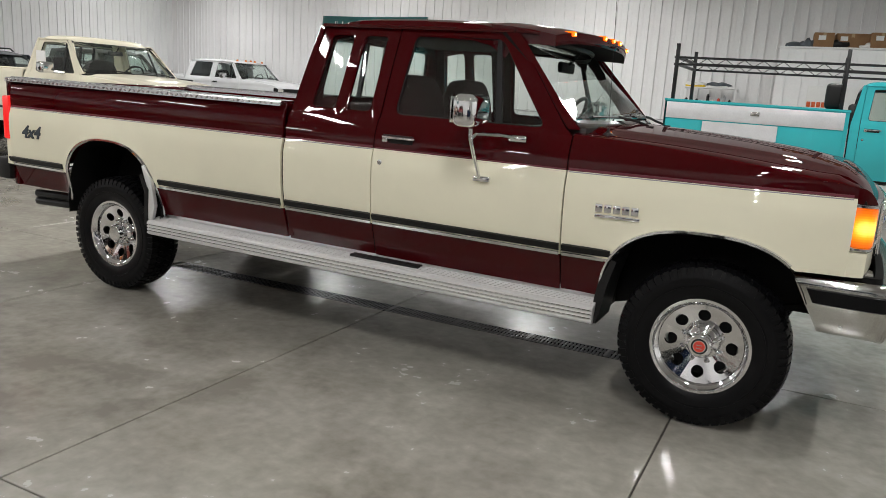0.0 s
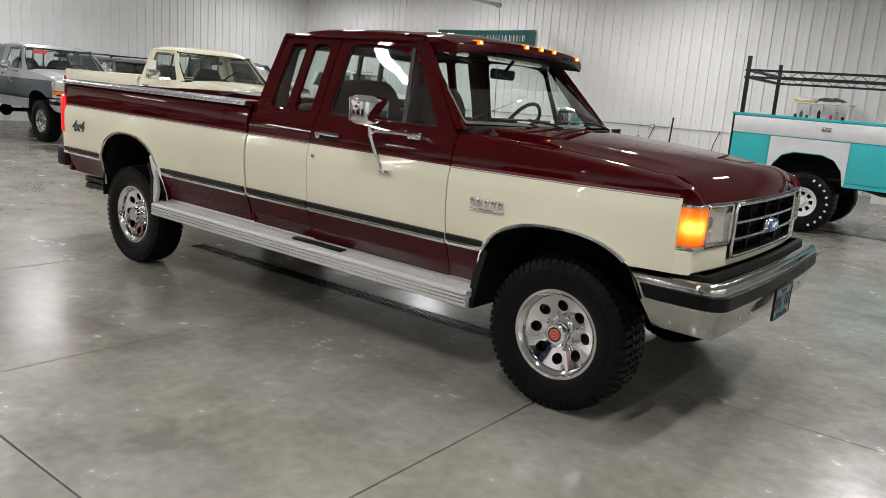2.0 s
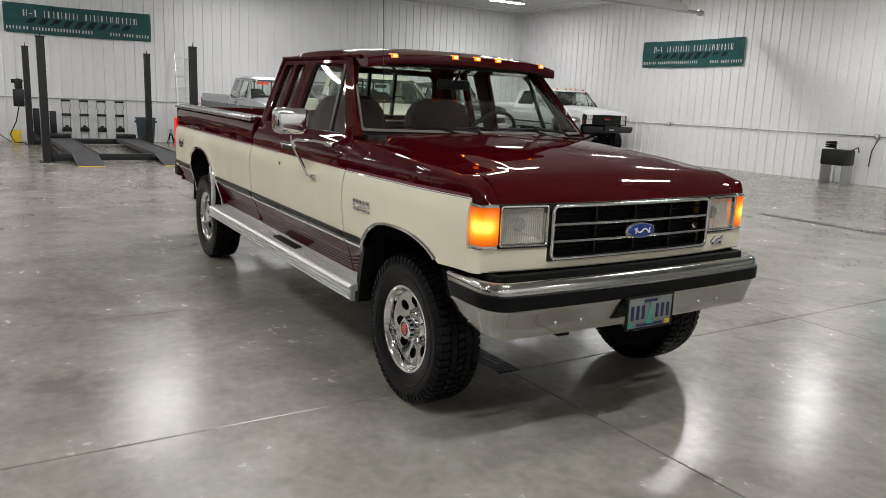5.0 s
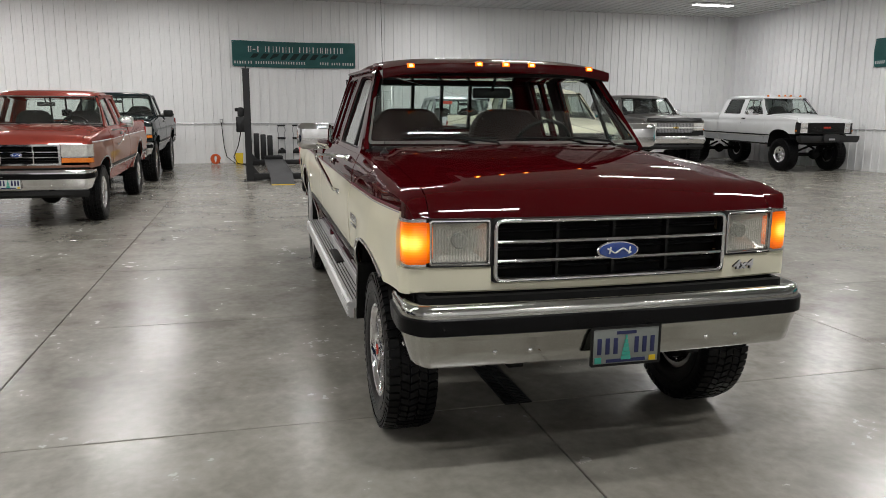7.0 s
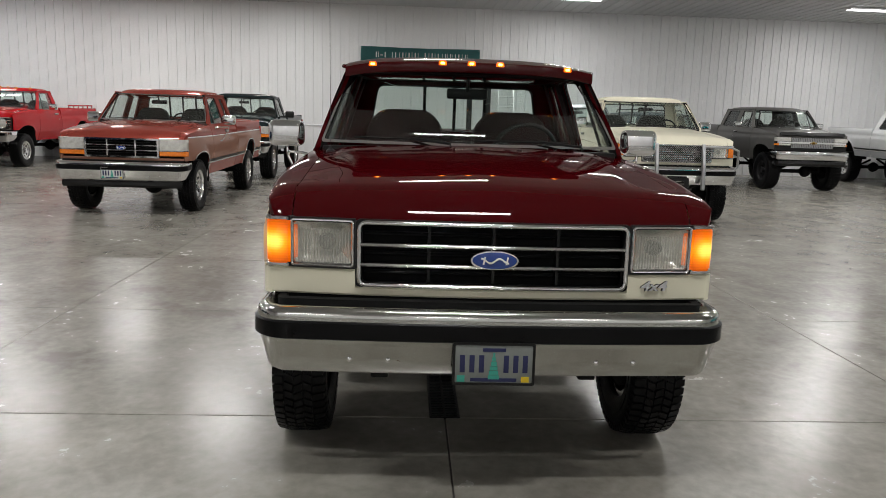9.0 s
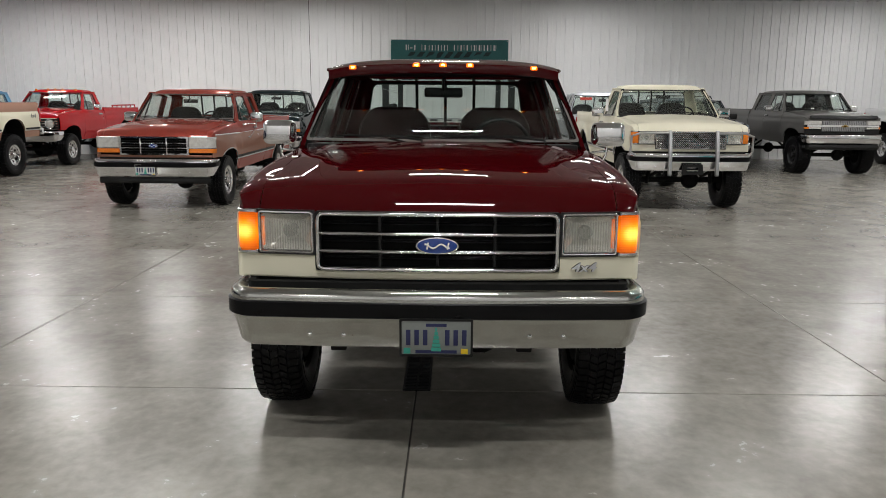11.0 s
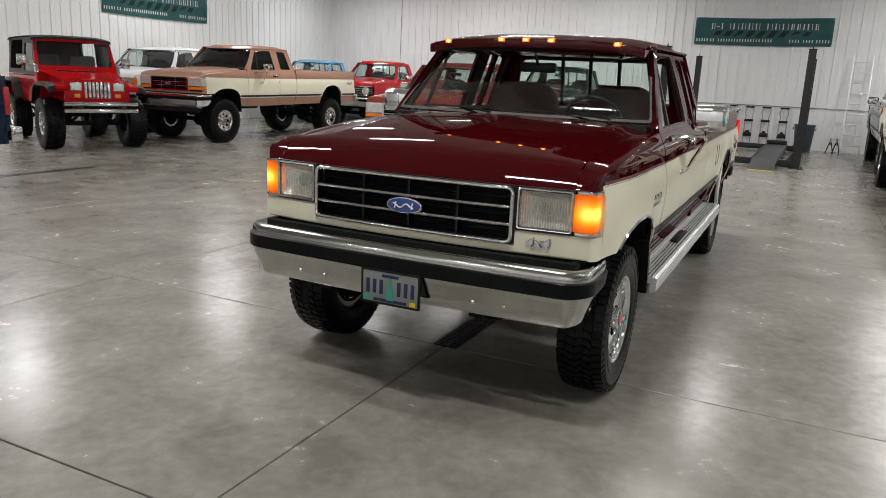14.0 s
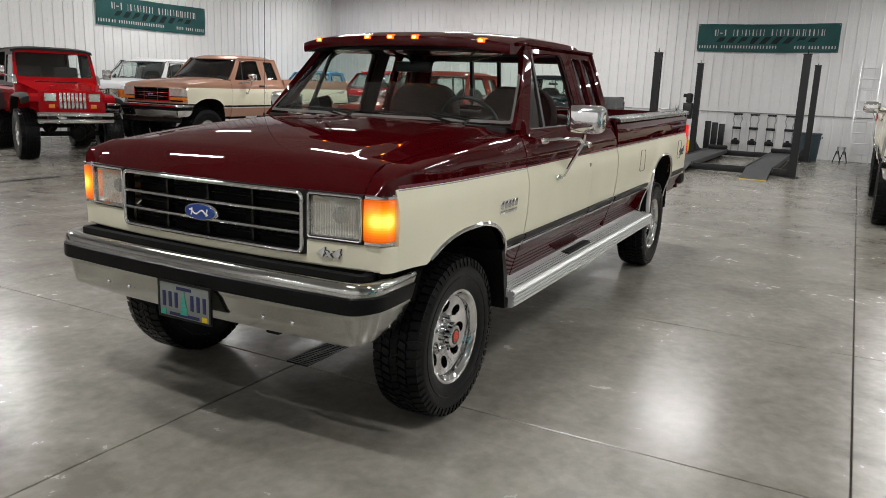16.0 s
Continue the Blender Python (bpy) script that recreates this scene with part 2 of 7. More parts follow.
def lathe(bm, prof, n=32, mi=0, axis="y", c=(0, 0, 0), closed=False):
    """Turns the profile of (radius, along) round an axis."""
    rows = []
    for r, a in prof:
        row = []
        for i in range(n):
            t = 2 * math.pi * i / n
            u, v = r * math.cos(t), r * math.sin(t)
            p = {"y": (u, a, v), "z": (u, v, a), "x": (a, u, v)}[axis]
            row.append(bm.verts.new((p[0] + c[0], p[1] + c[1], p[2] + c[2])))
        rows.append(row)
    pairs = list(zip(rows, rows[1:])) + ([(rows[-1], rows[0])] if closed else [])
    for a, b in pairs:
        for i in range(n):
            bm.faces.new((a[i], a[(i + 1) % n], b[(i + 1) % n], b[i])).material_index = mi
    if not closed:
        for row in (rows[0], rows[-1]):
            bm.faces.new(row).material_index = mi


def tube(bm, pts, r, n=8, mi=0, flat=1.0):
    """A round bar along points. flat squeezes it along y."""
    pts = [Vector(p) for p in pts]
    rows = []
    for i, p in enumerate(pts):
        d = (pts[min(i + 1, len(pts) - 1)] - pts[max(i - 1, 0)]).normalized()
        u = d.orthogonal().normalized() if i == 0 else (u - d * u.dot(d)).normalized()
        w = d.cross(u)
        row = []
        for k in range(n):
            o = (u * math.cos(2 * math.pi * k / n) + w * math.sin(2 * math.pi * k / n)) * r
            o.y *= flat
            row.append(bm.verts.new(p + o))
        rows.append(row)
    for a, b in zip(rows, rows[1:]):
        for k in range(n):
            bm.faces.new((a[k], a[(k + 1) % n], b[(k + 1) % n], b[k])).material_index = mi
    bm.faces.new(rows[0]).material_index = mi
    bm.faces.new(rows[-1]).material_index = mi


def loft(bm, rows, mi=0, cap=True, loop=True):
    """Skins rows of points, each a closed loop (or an open line with loop off)."""
    vs = [[bm.verts.new(p) for p in row] for row in rows]
    n = len(rows[0])
    for a, b in zip(vs, vs[1:]):
        for i in range(n if loop else n - 1):
            bm.faces.new((a[i], a[(i + 1) % n], b[(i + 1) % n], b[i])).material_index = mi
    if cap and loop:
        bm.faces.new(vs[0]).material_index = mi
        bm.faces.new(vs[-1]).material_index = mi


def prism(bm, outline, axis, a, b, r=0.0, mi=0):
    """A flat outline pulled from a to b along an axis ('y': outline is (x, z); 'x': (y, z); 'z': (x, y))."""
    t = bmesh.new()

    def at(p, h):
        return {"y": (p[0], h, p[1]), "x": (h, p[0], p[1]), "z": (p[0], p[1], h)}[axis]

    lo = [t.verts.new(at(p, a)) for p in outline]
    hi = [t.verts.new(at(p, b)) for p in outline]
    n = len(outline)
    t.faces.new(lo)
    t.faces.new(hi)
    for i in range(n):
        t.faces.new((lo[i], lo[(i + 1) % n], hi[(i + 1) % n], hi[i]))
    if r:
        bmesh.ops.recalc_face_normals(t, faces=t.faces)
        bmesh.ops.bevel(t, geom=t.edges[:], offset=r, segments=2, affect="EDGES", profile=0.5)
    join(bm, t, mi)


def rounded(poly, r, seg=5):
    """The polygon with its corners rounded."""
    out, n = [], len(poly)
    for i in range(n):
        p0, p, p1 = (Vector(poly[(i + k) % n]) for k in (-1, 0, 1))
        a, b = (p0 - p), (p1 - p)
        d = min(r, a.length * 0.45, b.length * 0.45)
        a, b = p + a.normalized() * d, p + b.normalized() * d
        for k in range(seg + 1):
            t = k / seg
            out.append(tuple(a * (1 - t) ** 2 + p * 2 * t * (1 - t) + b * t * t))
    return out


def angles(polys, c, k):
    """Even angles round c, and those of all the corners."""
    a = {round(math.atan2(p[1] - c[1], p[0] - c[0]) % (2 * math.pi), 4) for poly in polys for p in poly}
    return sorted(a | {round(2 * math.pi * i / k, 4) for i in range(k)})


def star(poly, c, k=56, at=None):
    """Points of the polygon at even angles round c, or at those given."""
    out = []
    for t in (at or [2 * math.pi * i / k for i in range(k)]):
        d, best = (math.cos(t), math.sin(t)), 1e9
        for a, b in zip(poly, poly[1:] + poly[:1]):
            ex, ey = b[0] - a[0], b[1] - a[1]
            den = d[0] * ey - d[1] * ex
            if abs(den) < 1e-9:
                continue
            s = ((a[0] - c[0]) * ey - (a[1] - c[1]) * ex) / den
            u = ((a[0] - c[0]) * d[1] - (a[1] - c[1]) * d[0]) / den
            if s > 0 and -1e-6 <= u <= 1 + 1e-6:
                best = min(best, s)
        out.append((c[0] + d[0] * best, c[1] + d[1] * best))
    return out


def framed(bm, outer, inner, place, depth, mi=0, k=56, lip=None):
    """A panel between an outer outline and the opening within it, pressed onto a surface: place(u, v, depth) gives its points."""
    c = (sum(p[0] for p in inner) / len(inner), sum(p[1] for p in inner) / len(inner))
    at = angles((outer, inner), c, k)
    k = len(at)
    o, i = star(outer, c, at=at), star(inner, c, at=at)
    mid = [((a[0] + 2 * b[0]) / 3, (a[1] + 2 * b[1]) / 3) for a, b in zip(o, i)]
    rows = [[place(*p, -depth) for p in o], [place(*p, 0) for p in o], [place(*p, 0) for p in mid], [place(*p, 0) for p in i], [place(*p, -depth) for p in i]]
    vs = [[bm.verts.new(p) for p in row] for row in rows]
    for a, b in zip(vs, vs[1:] + vs[:1]):
        for j in range(k):
            bm.faces.new((a[j], a[(j + 1) % k], b[(j + 1) % k], b[j])).material_index = mi


def pane(bm, outline, place, depth, thick=0.004, mi=0):
    """A pane that follows the surface, as rings round its middle."""
    c = (sum(p[0] for p in outline) / len(outline), sum(p[1] for p in outline) / len(outline))
    n = len(outline)
    rings = []
    for d in (-depth, -depth - thick):
        rows = [[bm.verts.new(place(c[0] + (p[0] - c[0]) * f, c[1] + (p[1] - c[1]) * f, d)) for p in outline] for f in (1.0, 0.8, 0.6, 0.4, 0.2)]
        mid = bm.verts.new(place(c[0], c[1], d))
        for a, b in zip(rows, rows[1:]):
            for k in range(n):
                bm.faces.new((a[k], a[(k + 1) % n], b[(k + 1) % n], b[k])).material_index = mi
        for k in range(n):
            bm.faces.new((rows[-1][k], rows[-1][(k + 1) % n], mid)).material_index = mi
        rings.append(rows[0])
    for k in range(n):
        bm.faces.new((rings[0][k], rings[0][(k + 1) % n], rings[1][(k + 1) % n], rings[1][k])).material_index = mi


# ---- the hall ----
JX = [-0.09 - 2.06 * k for k in range(-4, 11)]
JY = [-0.15 if k == 0 else -0.13 + (2.76 if k > 0 else 2.81) * k for k in range(-5, 6)]


def build_floor():
    floor = tagged(part("floor", _slab(), JOINT, flat=True), "polished grey concrete floor with sawn joints and stains", "floor", kind="structure")
    xs = [XB - 0.02] + sorted(JX) + [XF]
    ys = [YL - 0.02] + sorted(JY) + [YR + 0.02]
    g = 0.004
    for x0, x1 in zip(xs, xs[1:]):
        for y0, y1 in zip(ys, ys[1:]):
            if y1 - y0 < 0.05 or x1 - x0 < 0.05:
                continue
            bm = B()
            # the slabs beside the drain stop at its channel
            d0 = 0.075 if (abs(y0 + 0.15) < 0.01 and -4.25 < x0 < -0.5) else 0
            d1 = 0.075 if (abs(y1 + 0.15) < 0.01 and -4.25 < x0 < -0.5) else 0
            box(bm, x0 + g, x1 - g, y0 + g + d0, y1 - g - d1, -0.02, 0.0, r=0.003, seg=1)
            part("slab", bm, CONCRETE, floor, flat=True)


def _slab():
    bm = B()
    box(bm, XB - 0.3, XF + 0.3, YL - 0.3, YR + 0.3, -0.30, -0.012)
    return bm


def ribbed_wall(name, a, b, z1, label):
    """A wall of ribbed steel sheet from a to b; ribs stand towards the hall, which lies to the left of a-b."""
    a, b = Vector((*a, 0)), Vector((*b, 0))
    d = (b - a).normalized()
    inn = Vector((-d.y, d.x, 0))
    length = (b - a).length
    prof, s = [], 0.0
    while s < length - 0.30:
        prof += [(s, 0), (s + 0.115, 0), (s + 0.119, 0.004), (s + 0.125, 0.004), (s + 0.129, 0), (s + 0.232, 0), (s + 0.236, 0.030), (s + 0.262, 0.030), (s + 0.270, 0)]
        s += 0.28
    prof.append((length, 0))
    bm = B()
    lo = [bm.verts.new(a + d * s + inn * h) for s, h in prof]
    hi = [bm.verts.new(a + d * s + inn * h + Vector((0, 0, z1))) for s, h in prof]
    for i in range(len(prof) - 1):
        bm.faces.new((lo[i], lo[i + 1], hi[i + 1], hi[i]))
    # the wall's body behind the sheet
    t = B()
    box(t, 0, length, -0.22, -0.004, 0, z1)
    join(bm, t, 0, Matrix(((d.x, inn.x, 0, a.x), (d.y, inn.y, 0, a.y), (0, 0, 1, 0), (0, 0, 0, 1))))
    return tagged(part(name, bm, WALLMAT, flat=True), label, "wall", kind="structure")


def build_hall():
    build_floor()
    t = "white ribbed steel wall with faint stains"
    ribbed_wall("wall_north", (XB, YR), (XB, YL), ZC, t)
    ribbed_wall("wall_east", (XF, YR), (XB, YR), ZC, t)
    ribbed_wall("wall_west", (XB, YL), (XF, YL), ZC, t)
    ribbed_wall("wall_south", (XF, YL), (XF, YR), ZC, t)
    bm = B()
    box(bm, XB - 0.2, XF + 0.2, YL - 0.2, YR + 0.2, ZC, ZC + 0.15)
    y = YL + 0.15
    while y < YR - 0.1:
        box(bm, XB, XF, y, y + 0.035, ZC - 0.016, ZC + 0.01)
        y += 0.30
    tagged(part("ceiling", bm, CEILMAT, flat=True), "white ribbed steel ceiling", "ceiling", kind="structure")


def ceiling_light(x, y):
    ob = thing("ceiling_light", "long white LED strip light fixed under the ceiling", "ceiling light", "ceiling strip lights", m=pose(x, y, ZC - 0.02))
    bm = B()
    box(bm, -0.13, 0.13, -0.66, 0.66, -0.045, 0.0, r=0.008)
    part("housing", bm, WALLMAT, ob)
    bm = B()
    box(bm, -0.115, 0.115, -0.64, 0.64, -0.070, -0.046)
    part("diffuser", bm, LIGHTMAT, ob, flat=True)
    lamp = bpy.data.lights.new("strip_lamp", "AREA")
    lamp.shape, lamp.size, lamp.size_y = "RECTANGLE", 0.23, 1.28
    lamp.color, lamp.energy = (1.0, 0.988, 0.972), LAMP * math.pi * 0.23 * 1.28
    glow = bpy.data.objects.new("strip_lamp", lamp)
    scene.collection.objects.link(glow)
    glow.parent = ob
    glow.matrix_local = pose(0, 0, -0.073)


build_hall()
# the x=13 row is unseen, added to give the chrome a bright front to reflect
for lx in (-17.5, -11.5, -5.5, 0.5, 13.0):
    for ly in (-12.4, -8.3, -4.15, 0.0, 4.15, 8.3, 12.4):
        missing = (lx > 6 and abs(ly) > 9) or (lx < -17 and ly in (0.0, 8.3)) or (lx == 0.5 and ly > 12) or (lx == -5.5 and ly == -8.3)
        if not missing:
            ceiling_light(2.4 if lx == 0.5 and ly == 0.0 else lx, ly)

# ---- vehicles: wheels ----
MESHES = {}


def cached(key, make):
    """The mesh made once for a key; make() gives a bmesh and its materials."""
    if key not in MESHES:
        bm, mats, sharp = make()
        bmesh.ops.recalc_face_normals(bm, faces=bm.faces)
        me = bpy.data.meshes.new(key[0])
        bm.to_mesh(me)
        bm.free()
        for m in mats:
            me.materials.append(m)
        me.polygons.foreach_set("use_smooth", [True] * len(me.polygons))
        me.set_sharp_from_angle(angle=radians(sharp))
        MESHES[key] = me
    return MESHES[key]


def tyre_mesh(r, w, rim, fine):
    bm = B()
    h = w / 2
    prof = [(rim - 0.004, -h * 0.80), (rim + 0.012, -h * 0.90), (rim + (r - rim) * 0.30, -h * 0.985), (rim + (r - rim) * 0.55, -h),
            (rim + (r - rim) * 0.62, -h * 1.012), (rim + (r - rim) * 0.66, -h), (r - 0.035, -h * 0.95), (r - 0.018, -h * 0.88), (r - 0.012, -h * 0.6), (r - 0.010, 0)]
    prof = prof + [(a, -b) for a, b in prof[-2::-1]]
    lathe(bm, prof + [(rim - 0.004, h * 0.5), (rim - 0.004, -h * 0.5)], 64 if fine else 40, closed=True)
    # raised sidewall rings
    for s in (-1, 1):
        lathe(bm, [(rim + (r - rim) * 0.40, s * h * 0.985), (rim + (r - rim) * 0.41, s * h * 1.012), (rim + (r - rim) * 0.44, s * h * 1.014), (rim + (r - rim) * 0.45, s * h * 0.985)], 48, closed=True)
    return bm, [RUBBER], 30


def tread_mesh(r, w, fine):
    bm, h = B(), w / 2
    # tread blocks: two shoulder rows and staggered centre rows
    n = 58 if fine else 36
    step = 2 * math.pi / n
    rows = [(-0.90, -0.56, 0.0, 0.10), (-0.50, -0.20, 0.5, -0.35), (-0.15, 0.15, 0.0, 0.35), (0.20, 0.50, 0.5, -0.35), (0.56, 0.90, 0.0, 0.10)]
    for i in range(n):
        for a, b, off, skew in rows:
            t0 = (i + off) * step
            pts = []
            for y, t in ((a, t0), (b, t0 + skew * step), (b, t0 + skew * step + step * 0.72), (a, t0 + step * 0.72)):
                edge = abs(y) > 0.8
                for rr in (r - 0.02, r - (0.011 if edge else 0.0)):
                    pts.append(bm.verts.new((rr * math.cos(t), y * h * (1.06 if edge else 1.0), rr * math.sin(t))))
            lo, hi = pts[0::2], pts[1::2]
            bm.faces.new(hi)
            for k in range(4):
                bm.faces.new((lo[k], lo[(k + 1) % 4], hi[(k + 1) % 4], hi[k]))
            if abs(a) > 0.8 or abs(b) > 0.8:
                # shoulder lug running down the sidewall
                s = -1 if a < 0 else 1
                q = []
                for t in (t0 + step * 0.08, t0 + step * 0.60):
                    for rr, yy in ((r - 0.012, s * h * 0.95), (r - 0.050, s * h * 1.015), (r - 0.050, s * h * 0.93)):
                        q.append(bm.verts.new((rr * math.cos(t), yy, rr * math.sin(t))))
                bm.faces.new((q[0], q[1], q[4], q[3]))
                bm.faces.new((q[1], q[2], q[5], q[4]))
                bm.faces.new((q[0], q[2], q[1]))
                bm.faces.new((q[3], q[4], q[5]))
    return bm, [RUBBER], 30


def rim_mesh(r, w, style):
    """The wheel's disc and barrel; its outer side is towards -y."""
    bm = B()
    h = w / 2
    o = -h * 0.82
    lathe(bm, [(r, h * 0.7), (r, o + 0.02), (r + 0.010, o), (r + 0.008, o - 0.008), (r - 0.006, o - 0.006), (r - 0.014, o + 0.006), (r - 0.024, o + 0.014), (r - 0.03, o + 0.05),
               (r - 0.034, h * 0.7)], 64, closed=True)
    face = o + 0.034
    holes, rad, cen = {"holes": (8, 0.029, 0.140), "slots": (10, 0.020, 0.158), "spokes": (8, 0.030, 0.130), "plain": (6, 0.026, 0.135)}[style]
    k = r / 0.222
    rad, cen = rad * k, cen * k
    outer, inner = r - 0.028, 0.078 * k
    span = 2 * math.pi / holes
    for i in range(holes):
        mid = i * span
        sector = [(inner, -span / 2), (outer, -span / 2), (outer, -span / 4), (outer, 0), (outer, span / 4), (outer, span / 2), (inner, span / 2), (inner, 0)]
        flat = [(a * math.cos(t), a * math.sin(t)) for a, t in sector]
        if style == "spokes":
            hole = rounded([(cen - rad * 1.1, -rad * 0.75), (cen + rad * 1.0, -rad * 1.25), (cen + rad * 1.0, rad * 1.25), (cen - rad * 1.1, rad * 0.75)], 0.012)
        else:
            hole = [(cen + rad * math.cos(a), rad * math.sin(a)) for a in np.linspace(0, 2 * math.pi, 24, endpoint=False)]

        def place(u, v, d, mid=mid):
            rr = math.hypot(u, v)
            dish = face + 0.034 * k * max(0, 1 - ((rr - inner) / (outer - inner)) ** 1.0)
            c, s = math.cos(mid), math.sin(mid)
            return (u * c - v * s, dish - d, u * s + v * c)
        framed(bm, flat, hole, place, 0.022, k=40)
    # hub boss, cap and nuts
    cap = face + 0.034 * k
    lathe(bm, [(inner + 0.002, cap + 0.02), (inner, cap), (inner * 0.86, cap - 0.004), (inner * 0.72, cap - 0.012), (inner * 0.72, cap - 0.034), (inner * 0.66, cap - 0.036), (inner * 0.66, cap - 0.044), (inner * 0.72, cap - 0.046), (inner * 0.70, cap - 0.070), (inner * 0.62, cap - 0.075), (0.002, cap - 0.076)], 32)
    for i in range(8):
        a = 2 * math.pi * (i + 0.5) / 8
        c = (0.086 * k * math.cos(a), 0, 0.086 * k * math.sin(a))
        lathe(bm, [(0.0115, cap + 0.014), (0.0115, cap - 0.016), (0.008, cap - 0.028), (0.001, cap - 0.030)], 6, c=c)
    return bm


def wheel(parent, x, y, z, r, w, rim, style, mats, fine, cap=None):
    """A wheel with tyre and rim; turned so that its outer side is away from the car's middle."""
    m = pose(x, y, z, 0, 0, 180 if y > 0 else 0)

    def drum():
        bm = B()
        lathe(bm, [(rim * 0.72, -0.01), (rim * 0.72, 0.09), (rim * 0.3, 0.10), (0.001, 0.10)], 24)
        return bm, [UNDER], 40
    hub = link("wheel", cached(("brake_drum", rim), drum), parent, m=m)
    link("tyre", cached(("tyre", r, w, rim, fine), lambda: tyre_mesh(r, w, rim, fine)), hub)
    link("tread", cached(("tread", r, w, fine), lambda: tread_mesh(r, w, fine)), hub)["kind"] = "stuff"
    link("rim", cached(("rim", rim, w, style, mats.name), lambda: (rim_mesh(rim, w, style), [mats], 25)), hub, "")
    if cap:
        k = rim / 0.222
        y0 = -w / 2 * 0.82 + 0.034 + 0.034 * k - 0.077

        def capm():
            bm = B()
            lathe(bm, [(0.026 * k, y0 + 0.004), (0.026 * k, y0 - 0.002), (0.001, y0 - 0.003)], 20)
            lathe(bm, [(0.040 * k, y0 + 0.006), (0.040 * k, y0 + 0.002), (0.030 * k, y0 + 0.001), (0.030 * k, y0 + 0.004)], 20, mi=2, closed=True)
            for dz in (-0.008, 0.008):
                box(bm, -0.013, 0.013, y0 - 0.006, y0 - 0.002, dz - 0.002, dz + 0.002, mi=1)
            return bm, [cap, CHROME, BLACK], 30
        link("hub_cap", cached(("hub_cap", rim, w, cap.name), capm), hub, "red hub cap badge" if cap is REDINK else "")
    return hub


# ---- vehicles: pickup bodies ----
_z = np.linspace(0.3, 2.0, 341)
_w = np.interp(_z, [0.30, 0.50, 0.56, 0.66, 0.715, 0.76, 0.90, 1.04, 1.10, 1.135, 1.19, 1.27, 1.33, 1.40, 1.60, 1.76, 1.82, 2.0],
               [0.835, 0.872, 0.888, 0.915, 0.934, 0.950, 0.965, 0.968, 0.958, 0.942, 0.945, 0.915, 0.880, 0.862, 0.795, 0.735, 0.715, 0.66])
_w = np.convolve(np.pad(_w, 5, mode="edge"), np.ones(11) / 11, mode="valid")
_zb = np.interp(_z, [0.30, 0.50, 0.56, 0.66, 0.715, 0.76, 0.90, 1.04, 1.10, 1.135, 1.19, 1.27, 1.31, 1.34, 2.0],
                [0.835, 0.872, 0.888, 0.915, 0.934, 0.950, 0.965, 0.968, 0.958, 0.942, 0.948, 0.938, 0.925, 0.905, 0.90])
_zb = np.convolve(np.pad(_zb, 3, mode="edge"), np.ones(7) / 7, mode="valid")


def half_width(x, z, bed=False):
    w = float(np.interp(z, _z, _zb if bed else _w))
    taper = 0.040 * max(0.0, (x - 0.05) / 0.50) ** 1.6 if x > 0.05 else 0.0
    return w - taper


def arch(xc, r, z0, top, p=2.5):
    """The lower edge of a panel over a wheel."""
    def zb(x, low):
        u = abs(x - xc) / r
        return low if u >= 1 else max(low, z0 + (top - z0) * (1 - u ** p) ** (1 / p))
    return zb


def arch_points(xc, r, z0, top, p=2.5, n=28):
    out = []
    for i in range(n + 1):
        t = math.pi * i / n
        c, s = math.cos(t), math.sin(t)
        out.append((xc - r * math.copysign(abs(c) ** (2 / p), c), z0 + (top - z0) * abs(s) ** (2 / p)))
    return out


LEVELS = [0.50, 0.55, 0.62, 0.715, 0.76, 0.82, 0.88, 0.94, 1.0, 1.05, 1.09, 1.135, 1.155, 1.18, 1.21, 1.24, 1.27, 1.29, 1.31, 1.325, 1.34]


def side_panel(bm, s, xs, zb, zt, bed=False, belt=1.135, trim=0.715, off=0.0, wheelflare=None, thick=0.018):
    """One pressed panel of the flank, as a grid of columns; materials 0 upper, 1 middle, 2 lower."""
    rows = []
    for x in xs:
        lo, hi = zb(x), zt(x)
        col = []
        for z in LEVELS:
            zz = min(max(z, lo), hi)
            y = half_width(x, zz, bed) + off
            if wheelflare:
                xc, r, top = wheelflare
                d = math.hypot((x - xc) / r, (zz - 0.42) / (top - 0.42))
                y += 0.016 * math.exp(-((d - 1.0) / 0.12) ** 2)
            col.append((x, s * y, zz))
        rows.append(col)
    faces = []
    vs = [[bm.verts.new(p) for p in col] for col in rows]
    ins = [[bm.verts.new((p[0], p[1] - s * thick, p[2])) for p in col] for col in rows]
    for i in range(len(xs) - 1):
        for j in range(len(LEVELS) - 1):
            za, zc = rows[i][j][2] + rows[i + 1][j][2], rows[i][j + 1][2] + rows[i + 1][j + 1][2]
            if zc - za < 1e-4:
                continue
            mid = (za + zc) / 4
            mi = 0 if mid > belt else (1 if mid > trim else 2)
            for g in (vs, ins):
                f = bm.faces.new((g[i][j], g[i + 1][j], g[i + 1][j + 1], g[i][j + 1]))
                f.material_index = mi
    # close the rims
    for i in range(len(xs) - 1):
        for j in (0, -1):
            bm.faces.new((vs[i][j], vs[i + 1][j], ins[i + 1][j], ins[i][j])).material_index = 2 if j == 0 else 0
    for i in (0, -1):
        for j in range(len(LEVELS) - 1):
            if rows[i][j + 1][2] - rows[i][j][2] > 1e-4:
                mid = (rows[i][j][2] + rows[i][j + 1][2]) / 2
                bm.faces.new((vs[i][j], vs[i][j + 1], ins[i][j + 1], ins[i][j])).material_index = 0 if mid > belt else (1 if mid > trim else 2)
    bmesh.ops.remove_doubles(bm, verts=bm.verts, dist=1e-5)


